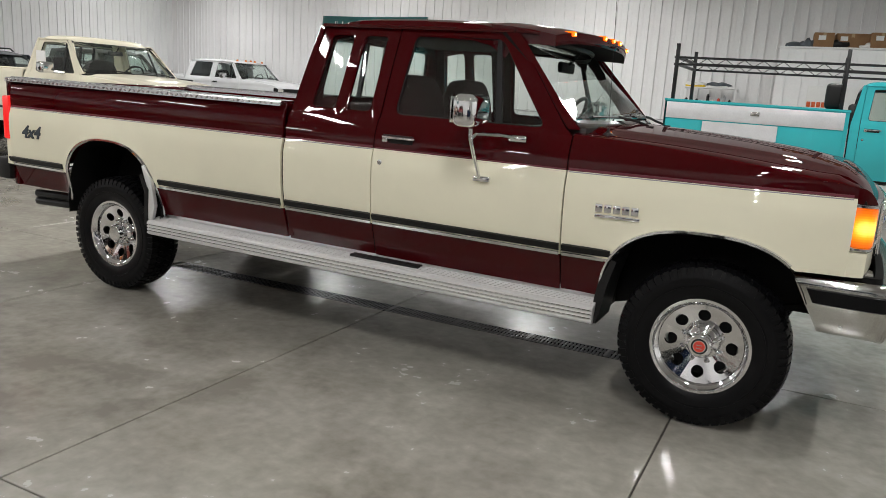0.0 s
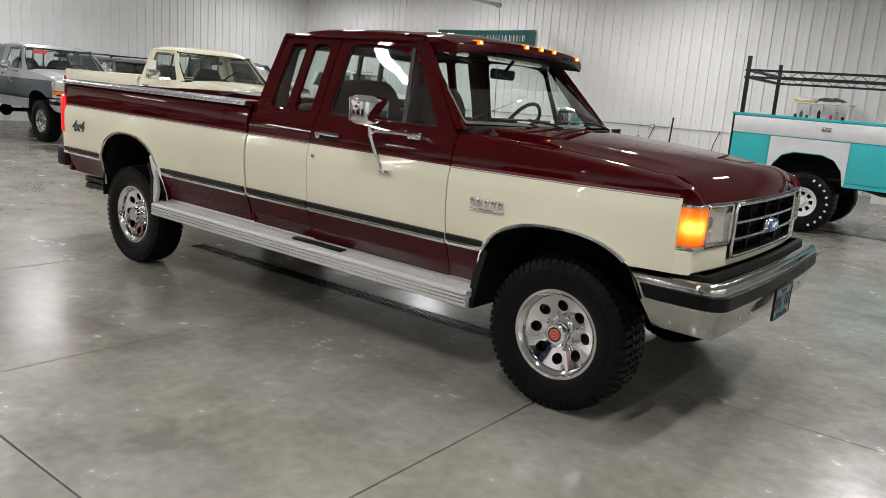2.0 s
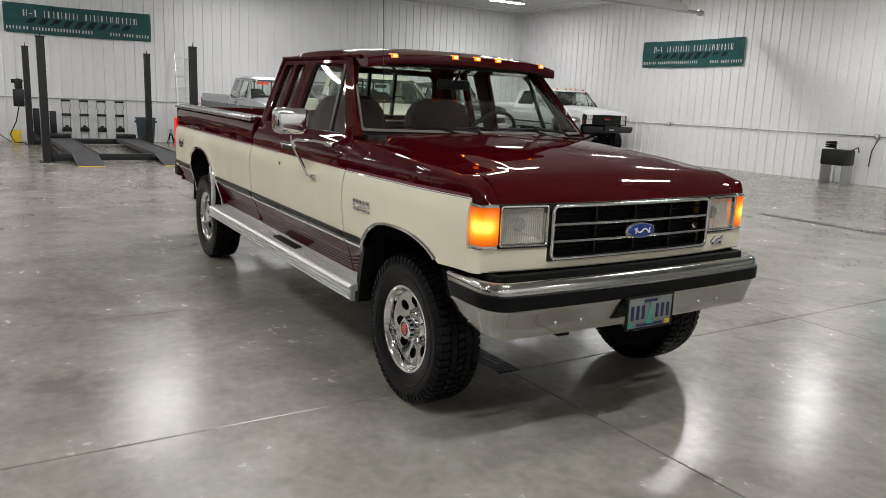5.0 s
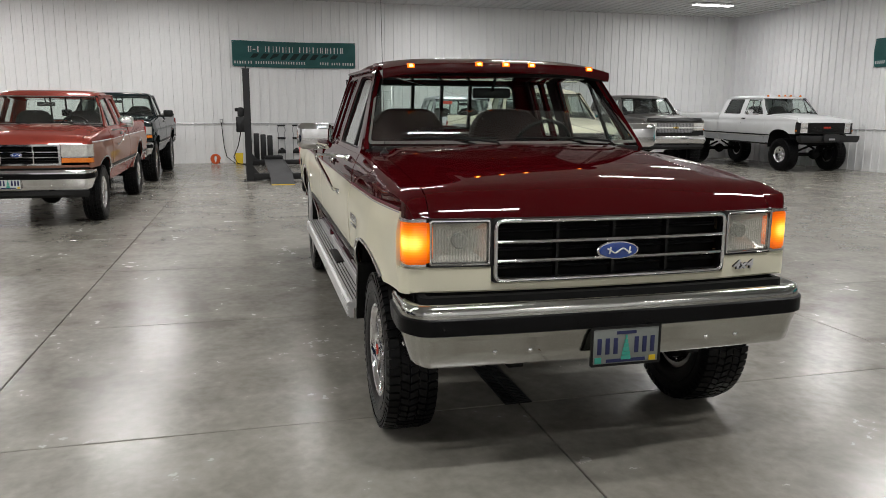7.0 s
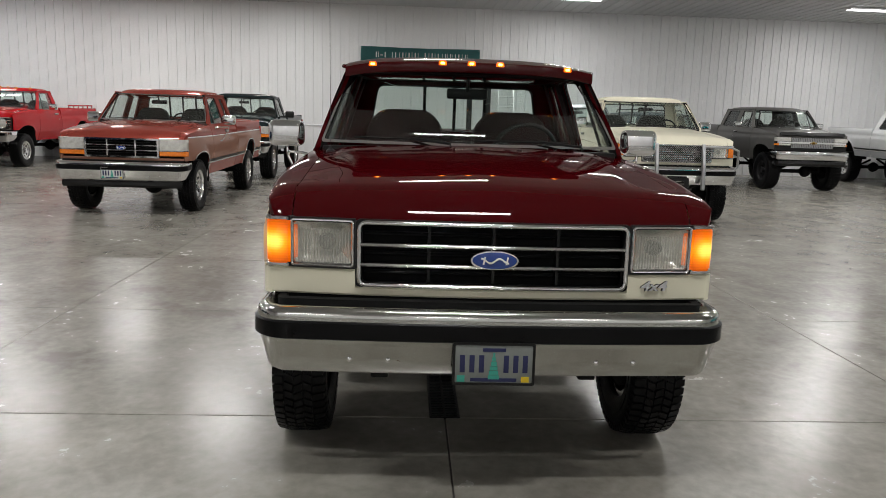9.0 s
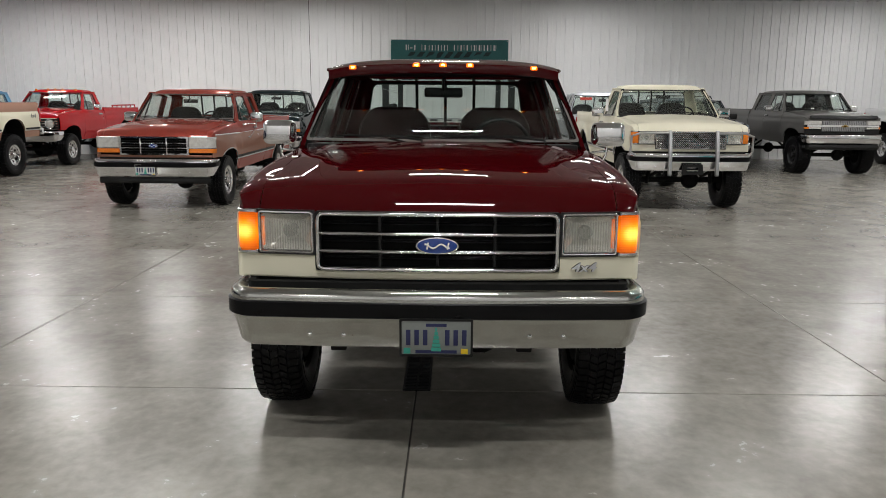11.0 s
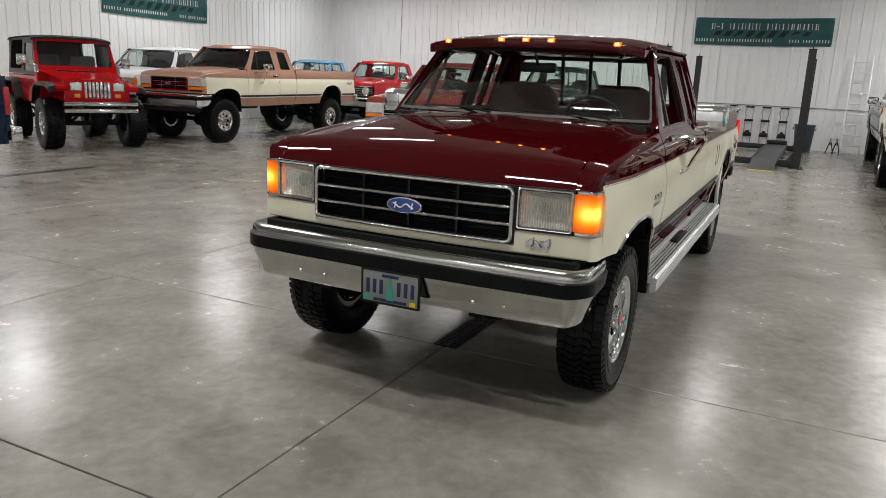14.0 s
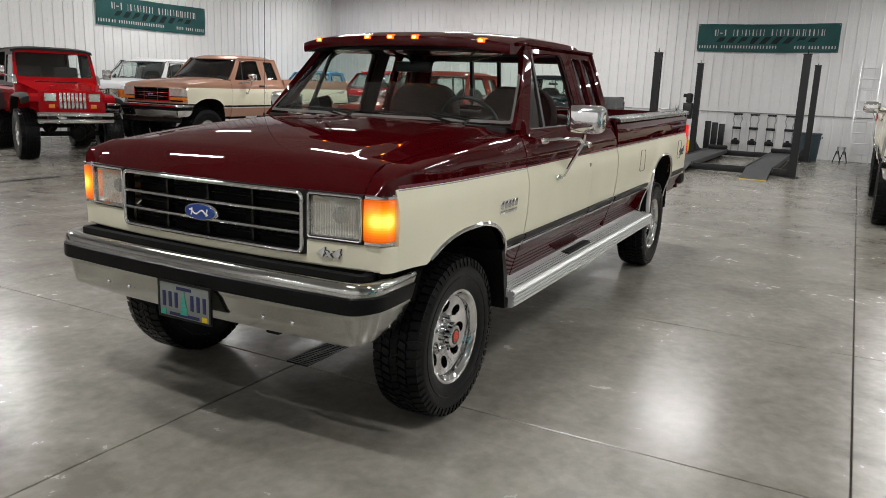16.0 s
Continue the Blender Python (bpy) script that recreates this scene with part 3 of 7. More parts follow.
def strip(bm, s, x0, x1, z0, z1, out, bed=False, mi=0, n=14, base=-0.002, skip=None):
    """A moulding along the flank from x0 to x1."""
    rows = []
    for x in np.linspace(x0, x1, n):
        ya, yb = half_width(x, z0, bed), half_width(x, z1, bed)
        rows.append([(x, s * (ya + base), z0), (x, s * (ya + out), z0 + (z1 - z0) * 0.15), (x, s * (yb + out), z1 - (z1 - z0) * 0.15), (x, s * (yb + base), z1)])
    loft(bm, rows, mi)


def hood_z(x, y, k=0.0):
    """Height of the bonnet."""
    zc = float(np.interp(x, [-0.75, -0.60, -0.45, -0.30, -0.15, 0.0, 0.12, 0.25, 0.33, 0.40, 0.46, 0.50, 0.53, 0.56, 0.60, 0.64, 0.665],
                         [1.368, 1.361, 1.353, 1.344, 1.333, 1.320, 1.308, 1.294, 1.285, 1.276, 1.267, 1.259, 1.250, 1.235, 1.203, 1.158, 1.118]))
    a = abs(y)
    nose = min(1, max(0.2, (0.70 - x) / 0.3))
    side = 0.012 * nose * max(0, (a - 0.62) / 0.18) ** 1.3
    dome = 0.011 / (1 + math.exp((a - 0.73 + 0.12 * (x + 0.6)) / 0.008)) * min(1, max(0, (0.47 - x) / 0.18))
    return zc - side + dome - 0.010 - (0.017 * (a / 0.8) ** 2 + 0.010 * min(a, 0.6) / 0.6) * nose


def hood_front(y):
    """How far the nose stands back towards the sides."""
    return -0.055 * (abs(y) / 0.85) ** 2.4


def screen_x(z, y):
    """The windscreen's surface."""
    t = (z - 1.36) / 0.42
    return -0.60 - 0.42 * t - (0.105 + 0.015 * t) * (abs(y) / 0.80) ** 2


def back_x(z, xr):
    return xr - 0.005 + 0.09 * max(0, (z - 1.25) / 0.55)


def roof_rail(z):
    return half_width(-1.5, z)


def pickup(name, label, m, cab="ext", wb=3.94, upper=BURGUNDY, middle=CREAM, lower=BURGUNDY, front="f87", tyre=(0.402, 0.25), rim=(0.222, "holes"), rim_mat=ALLOY,
           lift=0.0, fine=False, cloth=GREYCLOTH, glass=GLASS, mould=True, boards=False, visor=False, arms=True, bright=False, lamps=False, lit=False, bed=True, mirrors=CHROME, sold=False, bull=False,
           arch_trim=CHROME, rails=False, group="parked pickup trucks", cap=None, stripe=False, flare=None, bumper=CHROME, tall=1.0, rake=0.012, category="pickup truck"):
    car = thing(name, label, category, group, m=m)
    mats = [upper, middle, lower]
    xe = -(wb + 1.08)
    xr = {"reg": -1.93, "ext": -2.43, "crew": -2.90, "suv": xe}[cab]
    R = tyre[0]

    def bp(nm, bm, mt, parent=car, lab="", **kw):
        for v in bm.verts:
            v.co.z = (v.co.z - 0.5) * tall + 0.5 + lift + rake * max(0.0, -v.co.x - 0.7)
        return part(nm, bm, mt, parent, lab, **kw)

    # wheels
    fa, ra = (-0.03, 0.475, 0.50, 0.915), (-wb + 0.01, 0.455, 0.52, 0.985)
    wy = 0.955 - tyre[1] / 2 - 0.02
    for x in (0.0, -wb):
        for s in (-1, 1):
            wheel(car, x, s * wy, R - car.matrix_basis.translation.z, R, tyre[1], rim[0], rim[1], rim_mat, fine, cap if x == 0.0 else None)

    # flanks
    af, ar = arch(*fa), arch(*ra)
    for s in (-1, 1):
        xs = sorted({round(v, 4) for v in list(np.linspace(-0.705, 0.545, 14)) + [p[0] for p in arch_points(*fa)]})
        bm = B()
        def ftop(x):
            return hood_z(min(x, 0.545), 0.80) - 0.012 - 0.020 * min(1, max(0, (x + 0.4) / 0.8))
        side_panel(bm, s, xs, lambda x: af(x, 0.53 if x < 0 else 0.80), ftop, wheelflare=(fa[0], fa[1] + 0.02, fa[3] + 0.02))
        # the fender's crown, from the flank to the bonnet's edge
        rows, brow = [], []
        for x in list(np.linspace(-0.705, 0.545, 16)) + [0.57, 0.59, 0.605, 0.615, 0.625]:
            over = max(0.0, (x - 0.545) / 0.08)
            z1 = ftop(x) + (1.114 - ftop(0.545)) * over ** 2.6
            y1 = half_width(min(x, 0.545), min(ftop(x), 1.325)) - 0.035 * over ** 2
            xh = x + 0.049 * max(0, x + 0.2) / 0.86
            z2 = hood_z(min(xh, 0.665), 0.80) - 0.0015
            if over >= 0 and x >= 0.545:
                brow.append([(x, s * y1, 1.114), (x, s * y1, (1.114 + z1) / 2), (x, s * y1, z1)])
            rows.append([(x, s * (y1 - (y1 - 0.803) * (1 - math.cos(t * math.pi / 2))), z1 + (z2 - z1) * math.sin(t * math.pi / 2)) for t in np.linspace(0, 1, 8)])
        loft(bm, rows, 0, loop=False)
        loft(bm, brow, 0, loop=False)
        bp("fender", bm, mats)

        # door
        xd = (-1.815, -0.712)
        bm = B()
        side_panel(bm, s, np.linspace(xd[0], xd[1], 14), lambda x: 0.525, lambda x: 1.30, off=0.002)
        door = bp("door", bm, mats)

        def at(x, z, d, s=s):
            return (x, s * (half_width(x, z) - 0.002 + d), z)
        outer = [(xd[0], 1.298), (xd[1] - 0.005, 1.298), (xd[1] - 0.05, 1.34), (-1.07, 1.745), (-1.14, 1.785), (xd[0] + 0.02, 1.795)]
        inner = rounded([(-1.735, 1.325), (-0.86, 1.325), (-1.165, 1.735), (-1.20, 1.755), (-1.70, 1.762)], 0.05)
        bm = B()
        framed(bm, outer, inner, at, 0.03, k=64)
        bp("window_frame", bm, upper, door)
        bm = B()
        # the driver's window of the lit car is wound down, only its vent pane shows
        pane(bm, inner if not (fine and s > 0) else [(-1.115, 1.33), (-0.875, 1.33), (-1.165, 1.72), (-1.19, 1.75)], at, 0.018)
        g = bp("pane", bm, glass, door)
        g.visible_shadow = False
        bm = B()
        tube(bm, [at(x, z, -0.012) for x, z in inner + inner[:1]], 0.007, 6)
        prism(bm, [(-1.135, 1.325), (-1.10, 1.325), (-1.19, 1.755), (-1.215, 1.755)], "y", -0.008, 0.008)
        for v in bm.verts:
            if abs(v.co.y) < 0.02:
                v.co.y = s * (half_width(v.co.x, v.co.z) - 0.016) + v.co.y
        bp("window_seal", bm, BLACK, door, "black rubber seal and vent bar")
        bm = B()
        box(bm, -1.765, -1.575, -0.010, 0.006, 1.172, 1.218, r=0.004, mi=1)
        box(bm, -1.760, -1.555, 0.010, 0.026, 1.196, 1.212, r=0.006)
        box(bm, -1.762, -1.725, 0.004, 0.020, 1.176, 1.214, r=0.006)
        for v in bm.verts:
            v.co.y = s * (half_width(-1.65, 1.195) + v.co.y)
        bp("door_handle", bm, [CHROME, BLACK], door, "chrome door handle in a black recess")
        bm = B()
        lathe(bm, [(0.014, 0), (0.014, 0.006), (0.001, 0.008)], 14)
        for v in bm.verts:
            v.co = Vector((v.co.x - 1.765, s * (half_width(-1.76, 1.065) + v.co.y), v.co.z + 1.065))
        bp("door_lock", bm, CHROME, door)

        # cab side behind the door
        if xr < -1.95:
            bm = B()
            qs = list(np.linspace(xr, xd[0] - 0.008, 10)) + ([p[0] for p in arch_points(*ra)] if cab == "suv" else [])
            side_panel(bm, s, sorted({round(v, 4) for v in qs if xr <= v <= xd[0]} | {xd[0] - 0.008}), lambda x: ar(x, 0.53) if cab == "suv" else 0.53, lambda x: 1.30)
            q = bp("cab_quarter", bm, mats)
            bm = B()
            if cab == "ext":
                mid = -2.082
                wins = [[(-2.305, 1.325), (-2.125, 1.325), (-2.095, 1.75), (-2.255, 1.75)], [(-2.060, 1.325), (-1.890, 1.325), (-1.872, 1.75), (-2.035, 1.75)]]
                cells = [[(xr, 1.298), (mid - 0.005, 1.298), (mid + 0.005, 1.80), (xr + 0.075, 1.80)], [(mid - 0.005, 1.298), (xd[0] - 0.008, 1.298), (xd[0] + 0.012, 1.80), (mid + 0.005, 1.80)]]
                if front == "f92":
                    wins, cells = [[(-2.30, 1.34), (-1.93, 1.34), (-1.915, 1.745), (-2.22, 1.745)]], [[(xr, 1.298), (xd[0] - 0.008, 1.298), (xd[0] + 0.012, 1.80), (xr + 0.075, 1.80)]]
            elif cab == "suv" and wb > 2.8:
                wins, cells = [[(xr + 0.22, 1.33), (-2.80, 1.33), (-2.79, 1.75), (xr + 0.30, 1.75)], [(-2.70, 1.33), (-1.93, 1.33), (-1.92, 1.75), (-2.69, 1.75)]], [[(xr, 1.298), (-2.75, 1.298), (-2.74, 1.80), (xr + 0.09, 1.80)], [(-2.75, 1.298), (xd[0] - 0.008, 1.298), (xd[0] + 0.012, 1.80), (-2.74, 1.80)]]
            elif cab == "suv":
                wins, cells = [[(xr + 0.25, 1.33), (-1.93, 1.33), (-1.92, 1.75), (xr + 0.36, 1.75)]], [[(xr, 1.298), (xd[0] - 0.008, 1.298), (xd[0] + 0.012, 1.80), (xr + 0.09, 1.80)]]
            else:
                wins, cells = [[(-2.72, 1.33), (-1.93, 1.33), (-1.92, 1.75), (-2.60, 1.75)]], [[(xr, 1.298), (xd[0] - 0.008, 1.298), (xd[0] + 0.012, 1.80), (xr + 0.10, 1.80)]]
            for cell, win in zip(cells, wins):
                win = rounded(win, 0.035)
                framed(bm, cell, win, at, 0.03, k=48)
            bp("quarter_frame", bm, upper, q)
            for win in wins:
                win = rounded(win, 0.035)
                bm = B()
                tube(bm, [at(x, z, -0.002) for x, z in win + win[:1]], 0.006, 6)
                bp("window_surround", bm, upper if cab == "ext" else BLACK, q)
                bm = B()
                pane(bm, win, at, 0.018)
                bp("pane", bm, TINTED if cab != "ext" else glass, q).visible_shadow = False
        else:
            bm = B()
            side_panel(bm, s, np.linspace(xr, xd[0] - 0.008, 4), lambda x: 0.57, lambda x: 1.30)
            rows = [[at(xr + 0.09 * max(0, (z - 1.25) / 0.55), z, d) for z in np.linspace(1.298, 1.80, 8)] for d in (0, -0.03)]
            rows2 = [[at(xd[0] - 0.008 + 0.02 * (z - 1.298) / 0.5, z, d) for z in np.linspace(1.298, 1.80, 8)] for d in (-0.03, 0)]
            loft(bm, rows + rows2 + rows[:1], 0, loop=False)
            bp("cab_quarter", bm, mats)

        # bed side
        if bed:
            xs = sorted({round(v, 4) for v in list(np.linspace(xe + 0.060, xr - 0.02, 26)) + [p[0] for p in arch_points(*ra)]})
            bm = B()
            side_panel(bm, s, xs, lambda x: ar(x, 0.535 if x > -wb else 0.56), lambda x: 1.34, bed=True, wheelflare=(ra[0], ra[1] + 0.02, ra[3] + 0.02))
            side = bp("bed_side", bm, mats)
            bm = B()
            box(bm, xe + 0.03, xr - 0.03, s * 0.80, s * 0.915, 1.325, 1.345, r=0.006)
            box(bm, xe + 0.03, xr - 0.03, s * 0.80, s * 0.815, 1.03, 1.33)
            box(bm, xe + 0.03, -wb - 0.47, s * 0.80, s * 0.815, 0.80, 1.03)
            box(bm, -wb + 0.49, xr - 0.03, s * 0.80, s * 0.815, 0.80, 1.03)
            bp("bed_rail", bm, upper, side)
            bm = B()
            box(bm, xe - 0.014, xe + 0.058, s * 0.86, s * 0.966, 0.90, 1.215, r=0.014)
            for z0, z1, mi in ((1.216, 1.338, 0), (0.716, 0.899, 1), (0.56, 0.715, 2)):
                bq = B()
                box(bq, xe + 0.004, xe + 0.0595, s * 0.80, s * (half_width(-4.9, (z0 + z1) / 2, True) - 0.001), z0, z1, r=0.004)
                bp("rear_corner", bq, mats[mi], side)
            bp("tail_lamp", bm, REDLENS if lit else material_red(), side, "red tail lamp")

        # mouldings
        if mould:
            for x0, x1, on in ((-0.70, -0.455, False), (-1.81, -0.715, False), (xr + 0.005, -1.825, False), (-wb + 0.475, xr - 0.03, True), (xe + 0.03, -wb - 0.465, True)):
                if (x1 - x0) < 0.05 or (on and not bed):
                    continue
                bm = B()
                strip(bm, s, x0, x1, 0.733, 0.775, 0.014, on)
                mo = bp("side_moulding", bm, BLACK)
                bm = B()
                strip(bm, s, x0, x1, 0.708, 0.7325, 0.011, on)
                bp("moulding_strip", bm, CHROME if fine else ALUMINIUM, mo)
        if stripe:
            for x0, x1, on in ((-0.70, 0.53, False), (-1.81, -0.715, False), (xr + 0.005, -1.825, False), (xe + 0.03, xr - 0.03, True)):
                bm = B()
                strip(bm, s, x0, x1, 1.136, 1.150, 0.0022, on, n=24)
                ps = bp("pinstripe", bm, STRIPE if stripe is True else stripe, lab="thin maroon pinstripe" if stripe is True else "pale pinstripe")
                bm = B()
                strip(bm, s, x0, x1, 1.127, 1.133, 0.0022, on, n=24)
                bp("lower_pinstripe", bm, STRIPE_GREY, ps)
        for (xc, r, z0, top), on in ((fa, False), (ra, True)):
            if on and not bed and cab != "suv":
                continue
            pts = [q for q in arch_points(xc, r, z0, top, n=40) if on or q[0] < xc or q[1] > 0.80]
            if arch_trim:
                bm = B()
                tube(bm, [(x, s * (half_width(x, max(z, 0.56), on) + 0.012), z) for x, z in pts], 0.011, 6)
                bp("wheel_arch_trim", bm, arch_trim)
            bm = B()
            wp = [q for q in arch_points(xc, r, z0 - 0.1, top, n=32) if on or q[0] < xc or q[1] > 0.60]
            loft(bm, [[(x, s * 0.93, z + 0.012) for x, z in wp], [(x, s * 0.52, z + 0.012) for x, z in wp]], loop=False, cap=False)
            f = bm.faces.new([bm.verts.new((x, s * 0.52, z + 0.012)) for x, z in wp])
            bp("wheel_well", bm, UNDER)

    # bonnet
    bm = B()
    xs = [-0.66, -0.55, -0.40, -0.25, -0.10, 0.05, 0.2, 0.32, 0.42, 0.50, 0.54, 0.58, 0.61, 0.635, 0.65, 0.66, 0.665]
    ysn = [0.7985 * t for t in [-1.0, -.94, -.88, -.82, -.775, -.745, -.735, -.72] + list(np.linspace(-.70, .70, 71)) + [.72, .735, .745, .775, .82, .88, .94, 1]]
    loft(bm, [[(x + hood_front(y) * (max(0, x + 0.2) / 0.86) + (0.05 * (1 - (y / 0.8) ** 2) * max(0, (-x - 0.4) / 0.26)), y, hood_z(x, y)) for y in ysn] for x in xs], loop=False)
    for s in (-1, 1):
        loft(bm, [[(x + hood_front(0.7985) * (max(0, x + 0.2) / 0.86), s * 0.7985, hood_z(x, 0.7985) - dz) for x in xs] for dz in (0.0, 0.03)], loop=False)
    hood = bp("hood", bm, upper)
    # cowl
    bm = B()
    loft(bm, [[(screen_x(1.345, y) + dx, y, hood_z(-0.62, y) - dz) for y in np.linspace(-0.84, 0.84, 15)] for dx, dz in ((0.16, 0.016), (0.10, 0.02), (0.03, 0.014), (-0.02, 0.0))], loop=False)
    bp("cowl", bm, upper)
    # windscreen with its bright frame
    def scr(y, z, d):
        k = 1 - 0.12 * max(0.0, (z - 1.36) / 0.42)
        return (screen_x(z, y) + d, y * k, z)
    win = rounded([(-0.832, 1.375), (0.832, 1.375), (0.803, 1.765), (-0.803, 1.765)], 0.018)
    bm = B()
    pane(bm, win, scr, 0.004)
    ws = bp("windscreen", bm, glass)
    ws.visible_shadow = False
    bm = B()
    framed(bm, rounded([(-0.846, 1.360), (0.846, 1.360), (0.817, 1.779), (-0.817, 1.779)], 0.022), win, lambda y, z, d: scr(y, z, d + 0.006), 0.012, k=96)
    bp("windscreen_frame", bm, CHROME if fine or bright else BLACK, ws)
    if fine:
        # added strip: the visor's shade over the top trim, made as black geometry
        bm = B()
        tube(bm, [scr(y, 1.772, 0.010) for y in np.linspace(-0.78, 0.78, 21)], 0.019, 8)
        bp("header_seal", bm, BLACK, ws, "black rubber seal over the windscreen")
    for s in (-1, 1):
        # pillar between screen and door
        bm = B()
        rows = []
        for z in np.linspace(1.33, 1.79, 9):
            a = scr(s * 0.845, z, 0)
            xb = float(np.interp(z, [1.30, 1.34, 1.745, 1.80], [-0.70, -0.755, -1.065, -1.12]))
            rows.append([a, ((a[0] + 2 * xb) / 3 + 0.034, s * (2 * half_width(-1, z) + abs(a[1])) / 3 + s * 0.004, z), (xb, s * half_width(-1, z), z), (xb - 0.03, s * (half_width(-1, z) - 0.05), z), (a[0] - 0.06, a[1] - s * 0.03, z)])
        loft(bm, [r[:3] for r in rows], loop=False)
        pillar = bp("pillar", bm, upper)
        bm = B()
        loft(bm, [r[2:] + r[:1] for r in rows], loop=False)
        bp("pillar_trim", bm, UNDER, pillar)
    # roof
    bm = B()
    rows = []
    x1 = back_x(1.80, xr)
    for t in np.linspace(0, 1, 14):
        row = []
        for u in np.linspace(-1, 1, 23):
            y = u * 0.735
            xf = scr(y / 0.88, 1.79, 0)[0]
            x = xf + (x1 - xf) * t
            z = 1.872 - 0.050 * abs(u) ** 8 - 0.060 * max(0, (abs(u) - 0.93) / 0.07) ** 2 - 0.075 * abs(2 * t - 1) ** 8 - 0.018 * (2 * t - 1) ** 2 - 0.008 * u * u
            row.append((x, y * (1 + 0.0 * t), z))
        rows.append(row)
    loft(bm, rows, loop=False)
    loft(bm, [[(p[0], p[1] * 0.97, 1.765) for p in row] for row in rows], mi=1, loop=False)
    # the fine car's headliner is near-black: cabin shade put into its colour
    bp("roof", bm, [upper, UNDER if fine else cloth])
    for s in (-1, 1):
        bm = B()
        tube(bm, [(x, s * (half_width(-1.5, 1.795) + 0.012), 1.798) for x in np.linspace(-1.12, x1 + 0.02, 8)], 0.011, 6)
        bp("drip_rail", bm, upper)
    # cab back
    bk = lambda y, z, d: (back_x(z, xr) - d, y, z)
    outer = [(-0.90, 1.0), (0.90, 1.0), (0.89, 1.29), (0.86, 1.40), (0.735, 1.79), (-0.735, 1.79), (-0.86, 1.40), (-0.89, 1.29)]
    win = rounded([(-0.66, 1.385), (0.66, 1.385), (0.60, 1.735), (-0.60, 1.735)], 0.06)
    bm = B()
    framed(bm, outer, win, bk, 0.03, k=72)
    box(bm, xr - 0.002, xr + 0.028, -0.90, 0.90, 0.55, 1.0)
    back = bp("cab_back", bm, upper)
    bm = B()
    pane(bm, win, bk, 0.012)
    bp("rear_window", bm, glass, back).visible_shadow = False
    bm = B()
    tube(bm, [bk(y, z, -0.004) for y, z in win + win[:1]], 0.012, 6)
    for y in (-0.235, 0.0, 0.235):
        box(bm, xr + 0.02, xr + 0.05, y - 0.012, y + 0.012, 1.39, 1.73)
    for v in bm.verts:
        if abs(v.co.x - xr - 0.035) < 0.016 and abs(v.co.y) < 0.26:
            v.co.x += back_x(v.co.z, xr) - xr - 0.02
    bp("slider_frame", bm, BLACK, back, "black sliding rear window frame")

    # cabin
    bm = B()
    box(bm, xr + 0.03, -0.62, -0.86, 0.86, 0.60, 0.70)
    box(bm, -0.80, -0.66, -0.84, 0.84, 0.62, 1.30)
    bp("cabin_floor", bm, UNDER)
    bm = B()
    prism(bm, [(-0.66, 1.345), (-0.98, 1.33), (-1.06, 1.27), (-1.04, 1.05), (-0.70, 1.0)], "y", -0.83, 0.83, r=0.015)
    bp("dashboard", bm, BLACK)
    for y in ((-0.38, 0.38)):
        bm = B()
        box(bm, -1.72, -1.20, y - 0.33, y + 0.33, 0.80, 0.98, r=0.06, seg=3)
        t = B()
        prism(t, rounded([(y - 0.30, 0.92), (y + 0.30, 0.92), (y + 0.27, 1.44), (y + 0.17, 1.555), (y - 0.17, 1.555), (y - 0.27, 1.44)], 0.10), "x", -0.07, 0.07, r=0.03)
        join(bm, t, 0, Matrix.Translation((-1.74, 0, 0.0)) @ Matrix.Shear("XY", 4, (0, 0)) @ pose(0, 0, 0, 0, -6, 0))
        bp("seat", bm, cloth)
    if fine:
        for s in (-1, 1):
            for xa, xb in ((xr + 0.045, -2.315), (-1.885, -1.742)):
                bm = B()
                loft(bm, [[(x + (0.07 if xa < -2 else 0.02) * max(0, (z - 1.298) / 0.5), s * (half_width(-1.5, z) - 0.040), z) for x in (xa, xb)] + [(x + (0.07 if xa < -2 else 0.02) * max(0, (z - 1.298) / 0.5), s * (half_width(-1.5, z) - 0.052), z) for x in (xb, xa)] for z in np.linspace(0.9, 1.77, 12)])
                bp("cab_trim", bm, cloth)
    if cab in ("ext", "crew"):
        bm = B()
        box(bm, xr + 0.06, xr + 0.24, -0.62, 0.62, 0.90, 1.36, r=0.06, seg=3)
        bp("rear_seat", bm, cloth)
    wy0 = 0.38
    bm = B()
    c, tilt = Vector((-1.14, wy0, 1.31)), pose(0, 0, 0, 0, -62, 0)
    tube(bm, [c + tilt @ Vector((0.195 * math.cos(a), 0.195 * math.sin(a), 0)) for a in np.linspace(0, 2 * math.pi, 29)], 0.013, 8)
    for a in (0.4, math.pi - 0.4, 1.5 * math.pi):
        tube(bm, [c + tilt @ Vector((0.19 * math.sin(a), 0.19 * math.cos(a), 0)), c + tilt @ Vector((0, 0, -0.03))], 0.014, 6)
    tube(bm, [c + tilt @ Vector((0, 0, -0.02)), c + Vector((0.24, 0, -0.12))], 0.035, 10)
    bp("steering_wheel", bm, BLACK)
    bm = B()
    box(bm, -1.085, -1.050, -0.125, 0.125, 1.622, 1.686, r=0.014)
    tube(bm, [(-1.055, 0, 1.67), (-0.99, 0, 1.745)], 0.010, 6)
    bp("rear_view_mirror", bm, BLACK)
    for y, y2 in ((-0.12, -0.66), (0.62, 0.02)):
        bm = B()
        p0 = Vector(scr(y, 1.362, 0.02))
        p1 = Vector(scr((y * 0.6 + y2 * 0.4), 1.395, 0.022))
        p2 = Vector(scr(y2, 1.375, 0.02))
